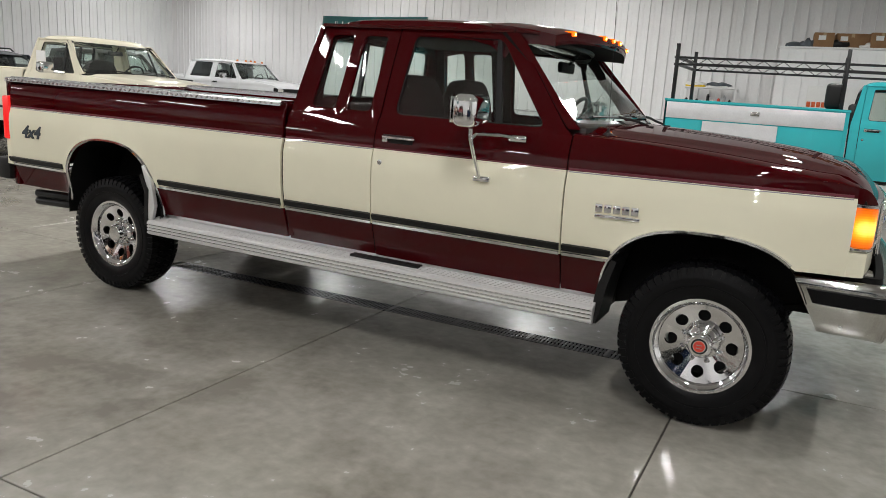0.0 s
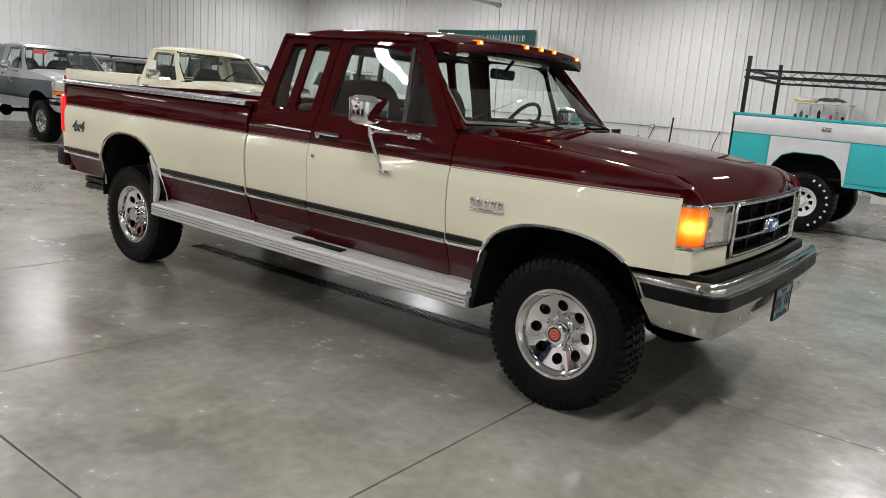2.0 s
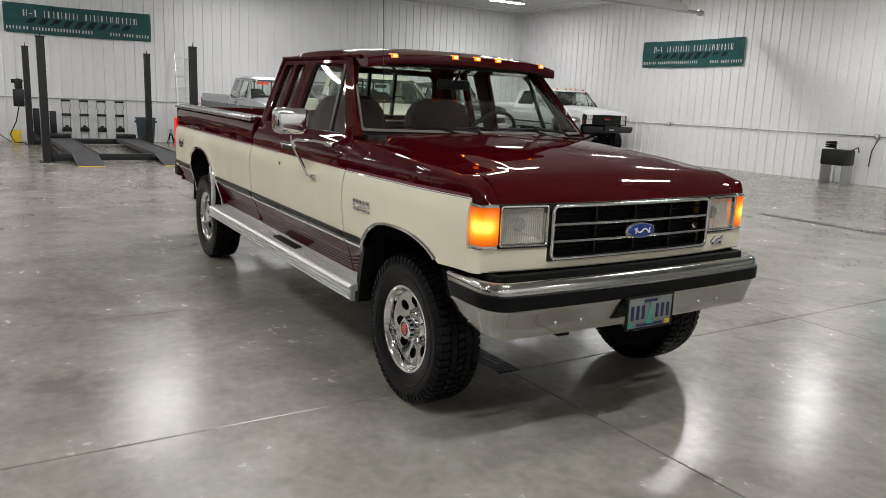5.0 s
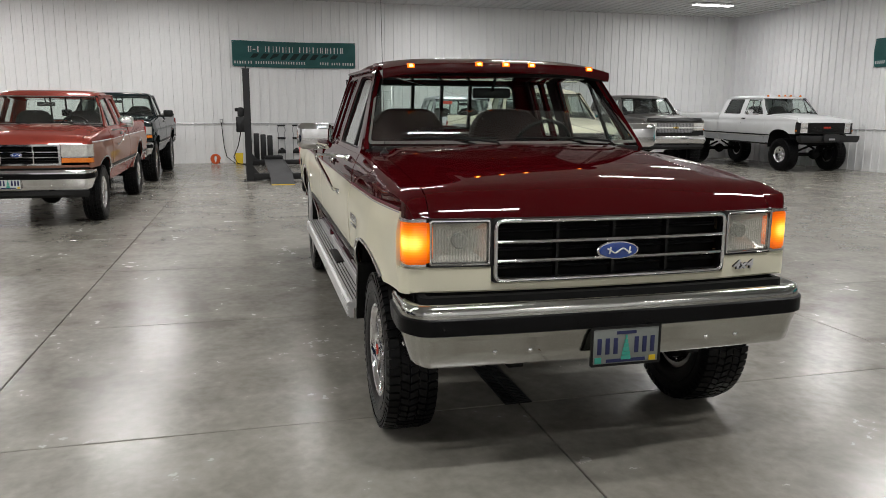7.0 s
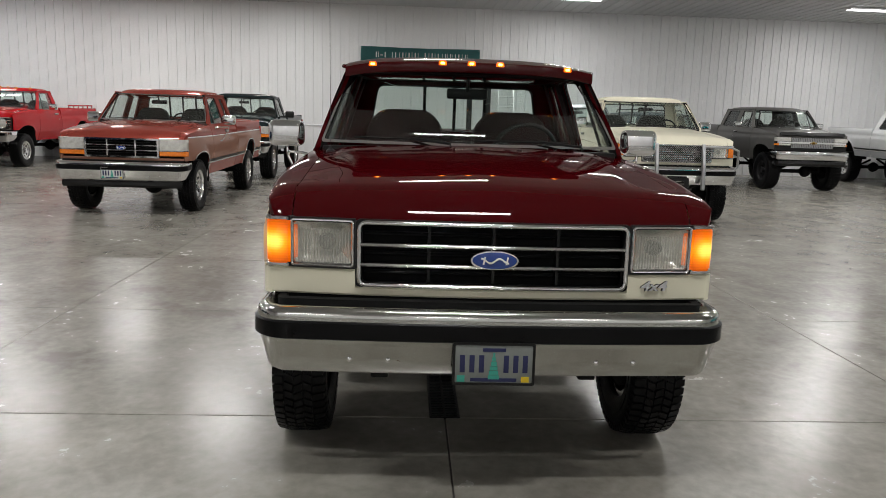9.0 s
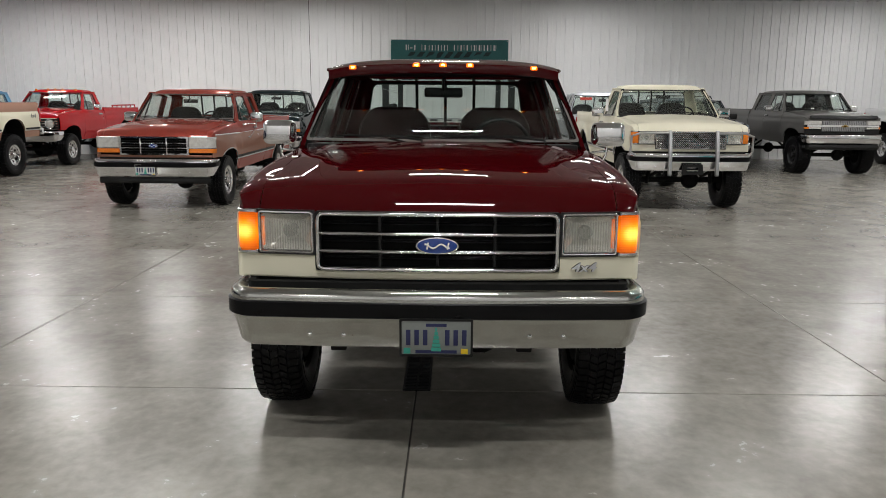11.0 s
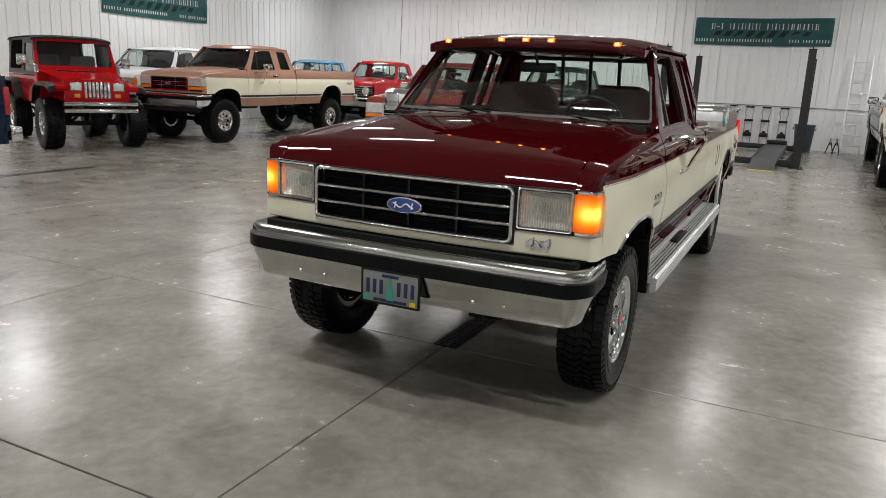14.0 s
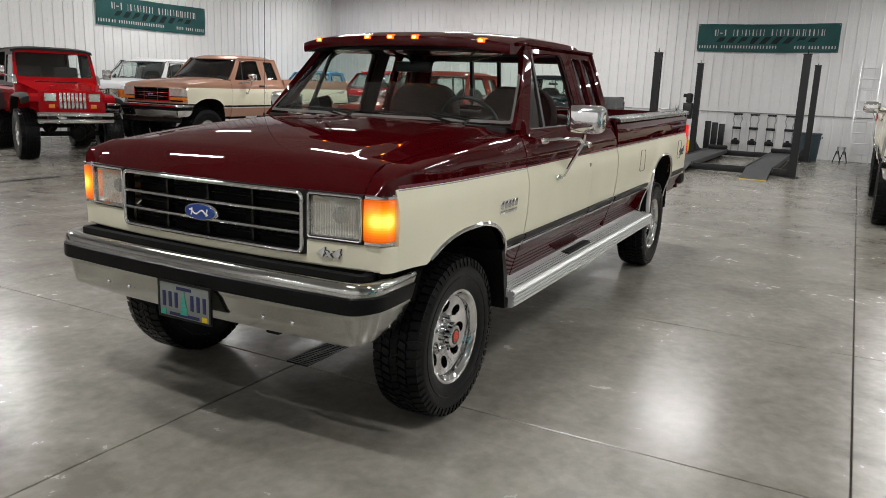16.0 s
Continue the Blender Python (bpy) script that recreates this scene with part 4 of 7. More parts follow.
        tube(bm, [p0 + Vector((0.07, 0, -0.01)), p0 + Vector((0.01, 0, 0.01)), (p0 + p1) / 2 + Vector((0.012, 0, 0.006)), p1], 0.008, 6)
        tube(bm, [scr(yy, 1.392, 0.013) for yy in np.linspace(y * 0.9, y2, 9)], 0.006, 5)
        bp("wiper", bm, BLACK)

    # bed
    if bed:
        bm = B()
        box(bm, xe + 0.05, -wb - 0.47, -0.80, 0.80, 0.78, 0.81)
        box(bm, -wb - 0.47, -wb + 0.49, -0.515, 0.515, 0.78, 0.81)
        box(bm, -wb + 0.49, xr - 0.04, -0.80, 0.80, 0.78, 0.81)
        for i in range(5):
            y = -0.36 + i * 0.18
            box(bm, xe + 0.05, xr - 0.05, y - 0.045, y + 0.045, 0.81, 0.822, r=0.004)
        for s in (-1, 1):
            box(bm, -wb - 0.45, -wb + 0.47, s * 0.50, s * 0.515, 0.80, 1.04)
            box(bm, -wb - 0.45, -wb + 0.47, s * 0.50, s * 0.80, 1.015, 1.06, r=0.02)
        bp("bed_floor", bm, lower if fine else UNDER)
        bm = B()
        box(bm, xr - 0.045, xr - 0.02, -0.88, 0.88, 0.62, 1.335, r=0.006)
        bp("bed_front", bm, upper)
        bm = B()
        box(bm, xe - 0.005, xe + 0.035, -0.845, 0.845, 0.72, 1.335, r=0.012)
        box(bm, xe - 0.012, xe, -0.70, 0.70, 0.85, 1.22, r=0.006, mi=1)
        bp("tailgate", bm, [upper, middle])
        bm = B()
        box(bm, xe - 0.17, xe - 0.03, -0.80, 0.80, 0.60, 0.76, r=0.02)
        for s in (-1, 1):
            box(bm, xe - 0.165, xe - 0.01, s * 0.795, s * 0.94, 0.59, 0.755, r=0.025, mi=1)
        box(bm, xe - 0.185, xe - 0.03, -0.35, 0.35, 0.74, 0.77, r=0.006, mi=1)
        bp("rear_bumper", bm, [CHROME, BLACK if fine else CHROME], lab="chrome rear step bumper")
    # frame and running gear
    bm = B()
    for s in (-1, 1):
        box(bm, xe + 0.1, 0.62, s * 0.40 - 0.04, s * 0.40 + 0.04, 0.50, 0.64)
        box(bm, -1.0, -0.75, s * 0.50, s * 0.86, 0.52, 0.60)
    box(bm, -1.9, -1.3, -0.2, 0.25, 0.42, 0.62, r=0.05)
    for x in (-wb + 0.9, -2.0, -0.4, 0.5):
        box(bm, x - 0.05, x + 0.05, -0.4, 0.4, 0.50, 0.60)
    bp("chassis_frame", bm, UNDER)
    for x in (0.0, -wb):
        bm = B()
        tube(bm, [(x, -wy, R), (x, wy, R)], 0.05, 10)
        lathe(bm, [(0.02, -0.15), (0.12, -0.09), (0.15, 0), (0.12, 0.09), (0.02, 0.15)], 14, axis="x", c=(x + 0.02, 0.22 if x == 0 else 0.0, R))
        for s in (-1, 1):
            tube(bm, [(x + 0.5, s * 0.42, R + 0.16 + lift * 0.3), (x, s * 0.42, R + 0.06), (x - 0.5, s * 0.42, R + 0.16 + lift * 0.3)], 0.03, 6)
            tube(bm, [(x + 0.14, s * 0.52, R - 0.05), (x + 0.16, s * 0.46, R + 0.35)], 0.028, 8)
        part("axle", bm, UNDER, car)
    bm = B()
    if fine:
        for z in (0.435, 0.495):
            tube(bm, [(-wb - 0.2, -0.55, z + 0.08), (-wb - 0.38, -0.66, z + 0.04), (-wb - 0.52, -0.735, z), (-wb - 1.02, -0.765, z - 0.01)], 0.030, 12)
    tube(bm, [(-1.3, -0.3, 0.48), (-wb + 0.9, -0.35, 0.48), (-wb + 0.35, -0.5, 0.62), (-wb - 0.3, -0.58, 0.56)] + ([] if fine else [(-wb - 0.55, -0.80, 0.52), (-wb - 0.62, -0.90, 0.51)]), 0.032, 10)
    bp("exhaust_pipe", bm, SATIN)
    return car, bp, dict(xr=xr, xe=xe, wy=wy, R=R, fa=fa, ra=ra, scr=scr, hood=hood)


REDOFF = []


def material_red():
    if not REDOFF:
        REDOFF.append(material("red_lens", (0.35, 0.015, 0.015), rough=0.2, coat=0.6, vary=0.1))
    return REDOFF[0]

# ---- vehicles: front ends ----
def nose_x(y):
    return 0.675 + hood_front(y) * 1.0


def front_panel(bm, y0, y1, z0, z1, out, depth=0.05, n=12, mi=0):
    rows = []
    for y in np.linspace(y0, y1, n):
        x = nose_x(y) + out
        rows.append([(x - depth, y, z0), (x - 0.006, y, z0), (x, y, z0 + 0.006), (x, y, z1 - 0.006), (x - 0.006, y, z1), (x - depth, y, z1)])
    loft(bm, rows, mi)


def bumper_front(bp, bm_mat, z0=0.513, z1=0.782, band=True, half=0.930, x0=0.80):
    R = 0.12
    yc = half - R

    def bx(u):
        return x0 - 0.035 * min(1.0, abs(u)) ** 2

    def rows_of(prof, end=0.0, cut=0.0):
        """The profile of (out, z) carried along the front, round both corners and back along the sides."""
        xc = bx(yc / half) - R
        path = [(bx(y / half), y, 1.0, 0.0, 0.0) for y in np.linspace(0, yc, 14)]
        path += [(xc + R * math.cos(t), yc + R * math.sin(t), math.cos(t), math.sin(t), 0.0) for t in np.linspace(0.12, math.pi / 2, 13)]
        path += [(0, half, 0.0, 1.0, k) for k in (0.25, 0.5, 0.75, 0.92, 1.0)]
        out = []
        for x, y, nx, ny, k in path:
            row = []
            for d, z in prof:
                px = x + nx * d
                if k:
                    px = xc + (0.345 + end + 0.13 * (z1 - z) / (z1 - z0) - xc) * k
                row.append((px, y + ny * (d - 0.012 * k * k), z + 0.018 * max(0, ny) ** 2 * (z1 - z) / (z1 - z0)))
            out.append(row)
        return [[(p[0], -p[1], p[2]) for p in row] for row in out[:0:-1]] + out

    zm = (z0 + z1) / 2
    bm = B()
    loft(bm, rows_of([(-0.09, z1 - 0.012), (-0.030, z1), (-0.014, z1 - 0.004), (-0.003, z1 - 0.018), (0.0, z1 - 0.04), (0.0, z1 - 0.125), (-0.008, z1 - 0.15), (-0.022, z1 - 0.20), (-0.034, z0 + 0.012), (-0.042, z0 + 0.002), (-0.055, z0), (-0.075, z0 + 0.02), (-0.050, z1 - 0.14), (-0.045, z1 - 0.03)]))
    bum = bp("front_bumper", bm, bm_mat, lab="chrome front bumper with a black rubber band")
    if band:
        bm = B()
        loft(bm, rows_of([(-0.004, z1 - 0.050), (0.012, z1 - 0.058), (0.012, z1 - 0.120), (-0.004, z1 - 0.128)], 0.035))
        bp("bumper_band", bm, RUBBER, bum)
        # near-black strip between bumper and bodywork, standing in for the gap's shadow
        bm = B()
        loft(bm, rows_of([(-0.080, z1 - 0.04), (-0.078, z1 + 0.016), (-0.11, z1 + 0.018), (-0.11, z1 - 0.04)], 0.03))
        bp("bumper_filler", bm, UNDER, bum)
    if band:
        for s in (-1, 1):
            bm = B()
            lathe(bm, [(0.011, 0.0), (0.011, 0.006), (0.001, 0.010)], 10, axis="y", c=(0, 0, 0))
            for v in bm.verts:
                v.co = Vector((v.co.x + 0.56, s * (half - 0.036 + v.co.y), v.co.z + z0 + 0.062))
            bp("bumper_bolt", bm, CHROME, bum)
    for y in (-0.56, -0.41, 0.41, 0.56):
        bm = B()
        x = bx(y / half) - 0.026
        lathe(bm, [(0.010, 0.0), (0.010, 0.006), (0.001, 0.010)], 10, axis="x", c=(x, y, z0 + 0.062))
        bp("bumper_bolt", bm, CHROME, bum)
    if band and bm_mat is DULLCHROME:
        bm = B()
        for dy, dz, r in ((0.0, 0.0, 0.010), (0.014, 0.003, 0.007), (0.026, -0.001, 0.005), (0.006, -0.008, 0.005)):
            lathe(bm, [(r, 0.0), (r * 0.8, 0.0012), (0.0005, 0.0014)], 9, axis="x", c=(bx(-0.36 / half) - 0.025 + 0.1 * dz, -0.37 + dy, z0 + 0.068 + dz))
        bp("rust_spot", bm, RUST, bum, "small brown rust spot")
    # brackets and the dark gap above
    for y in (-0.42, 0.42):
        bm = B()
        box(bm, 0.45, x0 - 0.10, y - 0.04, y + 0.04, z0 + 0.03, z0 + 0.16)
        box(bm, 0.50, x0 - 0.10, y - 0.06, y + 0.01, z0 - 0.035, z0 + 0.03, r=0.006)
        bp("bumper_bracket", bm, UNDER, bum)
    return bum, bx


def plate(bp, parent, x, y, z, mat=None):
    """A number plate, its writing left as plain bars."""
    bm = B()
    box(bm, x, x + 0.008, y - 0.153, y + 0.153, z - 0.078, z + 0.078, r=0.003)
    ob = bp("number_plate", bm, mat or PLATEMAT, lab="pale number plate with illegible marks")
    bm = B()
    framed(bm, rounded([(y - 0.160, z - 0.085), (y + 0.160, z - 0.085), (y + 0.160, z + 0.085), (y - 0.160, z + 0.085)], 0.008), rounded([(y - 0.150, z - 0.075), (y + 0.150, z - 0.075), (y + 0.150, z + 0.075), (y - 0.150, z + 0.075)], 0.006), lambda a, b, dd: (x + 0.011 + dd, a, b), 0.012, k=40)
    bp("plate_frame", bm, BLACK if mat is None else CHROME, ob)
    for yy in (-0.122, -0.085, -0.048, 0.048, 0.085, 0.122):
        bm = B()
        box(bm, x + 0.0085, x + 0.0105, y + yy - 0.010, y + yy + 0.010, z - 0.034, z + 0.036, r=0.001)
        bp("plate_block", bm, NAVY, ob)
    bm = B()
    for i in range(6):
        h = 0.012 + 0.011 * i
        box(bm, x + 0.0085, x + 0.0115, y - h * 0.32, y + h * 0.32, z + 0.046 - 0.018 * i - 0.016, z + 0.046 - 0.018 * i)
    bp("plate_tree", bm, PLATEGREEN, ob)
    for y0, y1, z0, z1, mt in ((0.108, 0.138, -0.072, -0.050, YELLOW), (-0.142, -0.112, -0.072, -0.046, PLATEGREEN), (-0.045, 0.045, 0.050, 0.064, NAVY), (-0.09, 0.09, -0.070, -0.056, NAVY)):
        bm = B()
        box(bm, x + 0.0085, x + 0.0105, y + y0, y + y1, z + z0, z + z1)
        bp("plate_sticker", bm, mt, ob)
    return ob


WHITEPLATE = material("white_plate", (0.62, 0.64, 0.63), rough=0.4, vary=0.06, scale=20)
PLATEMAT = material("pale_plate", (0.21, 0.225, 0.212), rough=0.4, vary=0.08, scale=20)
NAVY = material("navy_print", (0.02, 0.025, 0.09), rough=0.5, vary=0.1)
PLATEGREEN = material("green_print", (0.05, 0.36, 0.28), rough=0.5, vary=0.1)


def oval(bp, parent, x, y, z, a=0.098, b=0.038):
    ob = None
    for k, (sx, mt, dx) in enumerate(((1.0, CHROME, 0.0), (0.90, BLUE_OVAL, 0.006))):
        bm = B()
        rows = []
        for rr, h in ((1.0, -0.01), (1.0, 0.004), (0.96, 0.009), (0.6, 0.011), (0.02, 0.011)):
            rows.append([(x + dx + h, y + a * sx * rr * math.cos(t), z + b * sx * rr * math.sin(t)) for t in np.linspace(0, 2 * math.pi, 32, endpoint=False)])
        loft(bm, rows)
        if k == 0:
            ob = bp("badge", bm, mt, lab="blue oval badge with a chrome rim")
        else:
            bp("badge_face", bm, mt, ob)
    bm = B()
    tube(bm, [(x + 0.0175, y + t, z + 0.009 * math.sin(t * 90)) for t in np.linspace(-0.055, 0.055, 17)], 0.004, 5)
    for t in (-0.045, 0.045):
        tube(bm, [(x + 0.0175, y + t, z - 0.014), (x + 0.0175, y + t + 0.006, z + 0.016)], 0.0035, 5)
    bp("badge_mark", bm, INK, ob)


def front_f87(bp, d, body, lit, mesh=False):
    """Square lamps, a grille of four bright bars."""
    bm = B()
    rows = []
    for y in sorted(list(np.linspace(-0.885, 0.885, 25)) + [-0.5485, -0.5475, 0.5475, 0.5485]):
        x, zt = nose_x(y), (0.840 if abs(y) < 0.548 else 0.908)
        rows.append([(x - 0.06, y, 0.803), (x - 0.008, y, 0.803), (x, y, 0.811), (x, y, zt - 0.006), (x - 0.006, y, zt), (x - 0.06, y, zt)])
    loft(bm, rows)
    header = bp("front_panel", bm, body)
    # the corners between panel and fender
    for s in (-1, 1):
        bm = B()
        rows = []
        for t in np.linspace(0, 1, 7):
            a = t * math.pi / 2
            x = 0.545 + (nose_x(0.885) - 0.545) * math.sin(a)
            y = 0.885 + (half_width(0.545, 0.86) - 0.885) * math.cos(a)
            rows.append([(x, s * y, 0.802), (x, s * y, 0.908), (x - 0.03, s * (y - 0.03), 0.908), (x - 0.03, s * (y - 0.03), 0.802)])
        loft(bm, rows)
        bp("front_corner", bm, body, header)
    bm = B()
    front_panel(bm, -0.86, 0.86, 0.75, 0.80, -0.03, 0.10, 9)
    front_panel(bm, -0.90, 0.90, 1.105, 1.128, -0.03, 0.05, 9)
    bp("radiator_support", bm, UNDER)
    bm = B()
    front_panel(bm, -0.56, 0.56, 0.82, 1.115, -0.10, 0.03, 9)
    bp("radiator", bm, UNDER)
    # grille
    bm = B()
    def gp(y, z, dd):
        return (nose_x(y) + 0.012 + dd, y, z)
    ring = rounded([(-0.532, 0.852), (0.532, 0.852), (0.532, 1.100), (-0.532, 1.100)], 0.03)
    ring = [tuple(Vector(p).lerp(Vector(q), t)) for p, q in zip(ring, ring[1:] + ring[:1]) for t in ([0] if (Vector(p) - Vector(q)).length < 0.1 else np.linspace(0, 1, 10, endpoint=False))]
    tube(bm, [gp(y, z, 0.0) for y, z in ring + ring[:1]], 0.0095, 10)
    grille = bp("grille", bm, CHROME, lab="chrome grille with black slots")
    # black surround reaches past the chrome, painting the shadow line beside the panel
    bm = B()
    framed(bm, rounded([(-0.547, 0.841), (0.547, 0.841), (0.547, 1.112), (-0.547, 1.112)], 0.02), rounded([(-0.522, 0.860), (0.522, 0.860), (0.522, 1.090), (-0.522, 1.090)], 0.02), lambda y, z, dd: gp(y, z, dd - 0.008), 0.03, k=96)
    bp("grille_surround", bm, BLACK, grille)
    for z in (0.933, 1.013):
        bm = B()
        loft(bm, [[gp(y, z - 0.009, -0.03)] + [gp(y, z + 0.009 * math.sin(t), -0.004 + 0.012 * math.cos(t)) for t in np.linspace(-math.pi / 2, math.pi / 2, 7)] + [gp(y, z + 0.009, -0.03)] for y in np.linspace(-0.527, 0.527, 15)])
        bp("grille_bar", bm, CHROME, grille)
    bm = B()
    for z in (0.897, 0.973, 1.053):
        front_panel(bm, -0.515, 0.515, z - 0.006, z + 0.006, -0.030, 0.03, 9)
    for y in (-0.257, 0, 0.257):
        box(bm, nose_x(y) - 0.05, nose_x(y) - 0.012, y - 0.006, y + 0.006, 0.86, 1.09)
    bp("grille_slats", bm, BLACK, grille)
    if mesh:
        bm = B()
        for i in range(33):
            y = -0.53 + i * 0.0322
            for k in range(8):
                z = 0.85 + k * 0.032
                tube(bm, [(0.70, y, z), (0.705, y + 0.016, z + 0.016), (0.70, y + 0.032, z)], 0.0042, 4)
                tube(bm, [(0.70, y, z + 0.032), (0.705, y + 0.016, z + 0.016), (0.70, y + 0.032, z + 0.032)], 0.0042, 4)
        bp("grille_mesh", bm, ALLOY, grille)
    if not mesh:
        oval(bp, grille, 0.700, 0, 0.966)
    for s in (-1, 1):
        # headlamp: rim, glass, reflector
        ya, yb = 0.548, 0.805
        def lp(y, z, dd, s=s):
            return (nose_x(y) + 0.004 + dd, s * y, z)
        bm = B()
        framed(bm, [(ya, 0.912), (yb, 0.912), (yb, 1.112), (ya, 1.112)], rounded([(ya + 0.016, 0.928), (yb - 0.010, 0.928), (yb - 0.010, 1.094), (ya + 0.016, 1.094)], 0.012), lp, 0.06, k=64)
        lamp = bp("headlamp", bm, SATIN)
        bm = B()
        pane(bm, rounded([(ya + 0.014, 0.926), (yb - 0.008, 0.926), (yb - 0.008, 1.096), (ya + 0.014, 1.096)], 0.012), lp, 0.006, 0.008)
        bp("headlamp_lens", bm, HAZE, lamp, "hazed glass headlamp lens").visible_shadow = False
        bm = B()
        cx = (ya + yb) / 2 - 0.01
        rows = []
        for k, (f, dep) in enumerate(((1.0, -0.016), (0.93, -0.03), (0.72, -0.062), (0.40, -0.090), (0.14, -0.10))):
            rows.append([lp(cx + (yy - cx) * f, 1.011 + (zz - 1.011) * f, dep) for yy, zz in star(rounded([(ya + 0.01, 0.922), (yb - 0.004, 0.922), (yb - 0.004, 1.10), (ya + 0.01, 1.10)], 0.02), (cx, 1.011), 28)])
        loft(bm, rows, cap=False)
        bp("reflector", bm, REFLECTOR, lamp)
        bm = B()
        q = lp(cx, 1.011, -0.055)
        lathe(bm, [(0.034, -0.024), (0.034, 0.002), (0.028, 0.010), (0.001, 0.012)], 20, axis="x", c=q)
        bp("bulb_shield", bm, SATIN, lamp)
        bm = B()
        ring = rounded([(ya + 0.010, 0.922), (yb - 0.005, 0.922), (yb - 0.005, 1.102), (ya + 0.010, 1.102)], 0.012)
        tube(bm, [lp(y, z, 0.002) for y, z in ring + ring[:1]], 0.0055, 8)
        bp("lens_rim", bm, CHROME, lamp)
        # upright flutes moulded into the glass
        bm = B()
        for i in range(19):
            y = ya + 0.026 + i * 0.0116
            p = lp(y, 1.0, 0.0145)
            box(bm, p[0] - 0.003, p[0] + 0.0015, p[1] - 0.0026, p[1] + 0.0026, 0.934 + 0.010 * (i % 3 == 0), 1.070)
        flutes = bp("fluted_glass", bm, HAZE, lamp)
        flutes.visible_shadow = False
        flutes["kind"] = "stuff"
        # indicator round the corner
        path = [(0.515, 0.905), (0.545, 0.905), (0.575, 0.903), (0.600, 0.897), (0.615, 0.886), (0.623, 0.870), (0.627, 0.845), (0.630, 0.812)]
        bm = B()
        loft(bm, [[(x, s * y, 0.930), (x + 0.004, s * (y + 0.004), 0.936), (x + 0.004, s * (y + 0.004), 1.090), (x, s * y, 1.096), (x - 0.03, s * (y - 0.03), 1.096), (x - 0.03, s * (y - 0.03), 0.930)] for x, y in path])
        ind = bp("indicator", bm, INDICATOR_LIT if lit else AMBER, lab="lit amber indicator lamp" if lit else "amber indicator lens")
        bm = B()
        for z0, z1 in ((0.912, 0.930), (1.096, 1.114)):
            loft(bm, [[(x, s * (y + 0.004), z0), (x + 0.006, s * (y + 0.008), z0 + 0.004), (x + 0.006, s * (y + 0.008), z1 - 0.004), (x, s * (y + 0.004), z1), (x - 0.03, s * (y - 0.03), z1), (x - 0.03, s * (y - 0.03), z0)] for x, y in path])
        box(bm, 0.500, 0.516, s * 0.87, s * 0.913, 0.912, 1.114, r=0.004)
        bp("indicator_rim", bm, CHROME, ind)
    return header


def text_mesh(body, size, depth, shear=0.0, bold=0.0):
    cu = bpy.data.curves.new("lettering", "FONT")
    cu.body, cu.size, cu.extrude, cu.align_x, cu.align_y = body, size, depth, "CENTER", "CENTER"
    cu.shear, cu.offset = shear, bold
    ob = bpy.data.objects.new("lettering", cu)
    scene.collection.objects.link(ob)
    me = bpy.data.meshes.new_from_object(ob.evaluated_get(bpy.context.evaluated_depsgraph_get()))
    bpy.data.objects.remove(ob)
    bpy.data.curves.remove(cu)
    return me


def lettering(name, body, size, depth, mat, parent, m, label="", shear=0.0, bold=0.0):
    me = text_mesh(body, size, depth, shear, bold)
    me.materials.clear()
    me.materials.append(mat)
    return link(name, me, parent, label, m)


def mirror(bp, s, mat, arms=True):
    bm = B()
    box(bm, -1.230, -1.105, s * 1.0, s * 1.215, 1.308, 1.466, r=0.038, seg=5)
    mi = bp("wing_mirror", bm, mat, lab="chrome wing mirror on tubular arms" if mat is CHROME else "")
    bm = B()
    box(bm, -1.239, -1.233, s * 1.018, s * 1.197, 1.324, 1.450, r=0.002)
    bp("mirror_glass", bm, MIRROR, mi)
    bm = B()
    y0 = half_width(-1.15, 1.04)
    if arms:
        tube(bm, [(-1.15, s * (y0 - 0.01), 1.045), (-1.15, s * (y0 + 0.035), 1.055), (-1.16, s * 1.055, 1.16), (-1.165, s * 1.10, 1.25), (-1.165, s * 1.105, 1.30)], 0.010, 8)
        box(bm, -1.195, -1.10, s * (y0 - 0.004), s * (y0 + 0.020), 1.030, 1.060, r=0.008)
        tube(bm, [(-0.98, s * (half_width(-1, 1.255)), 1.262), (-1.05, s * 1.0, 1.275), (-1.14, s * 1.09, 1.275), (-1.165, s * 1.10, 1.25)], 0.009, 8)
        box(bm, -1.03, -0.93, s * (half_width(-1, 1.255) - 0.006), s * (half_width(-1, 1.255) + 0.028), 1.245, 1.280, r=0.010)
    else:
        tube(bm, [(-1.05, s * 0.89, 1.33), (-1.16, s * 1.05, 1.33)], 0.022, 8)
    bp("mirror_arm", bm, mat, mi)


MIRROR = material("mirror_glass", (0.85, 0.86, 0.87), rough=0.01, metal=1.0)


def bars_badge(bp, parent, x, s, z, n, w, h, mat, lab="chrome model badge, illegible"):
    """A model badge whose lettering stays plain blocks."""
    bm = B()
    y = half_width(x, z) + 0.001
    for i in range(n):
        box(bm, x + i * w, x + (i + 0.82) * w, s * y, s * (y + 0.008), z, z + h, r=0.003)
    box(bm, x, x + n * w, s * y, s * (y + 0.007), z - 0.026, z - 0.010, r=0.002)
    bp("model_badge", bm, mat, parent, lab)


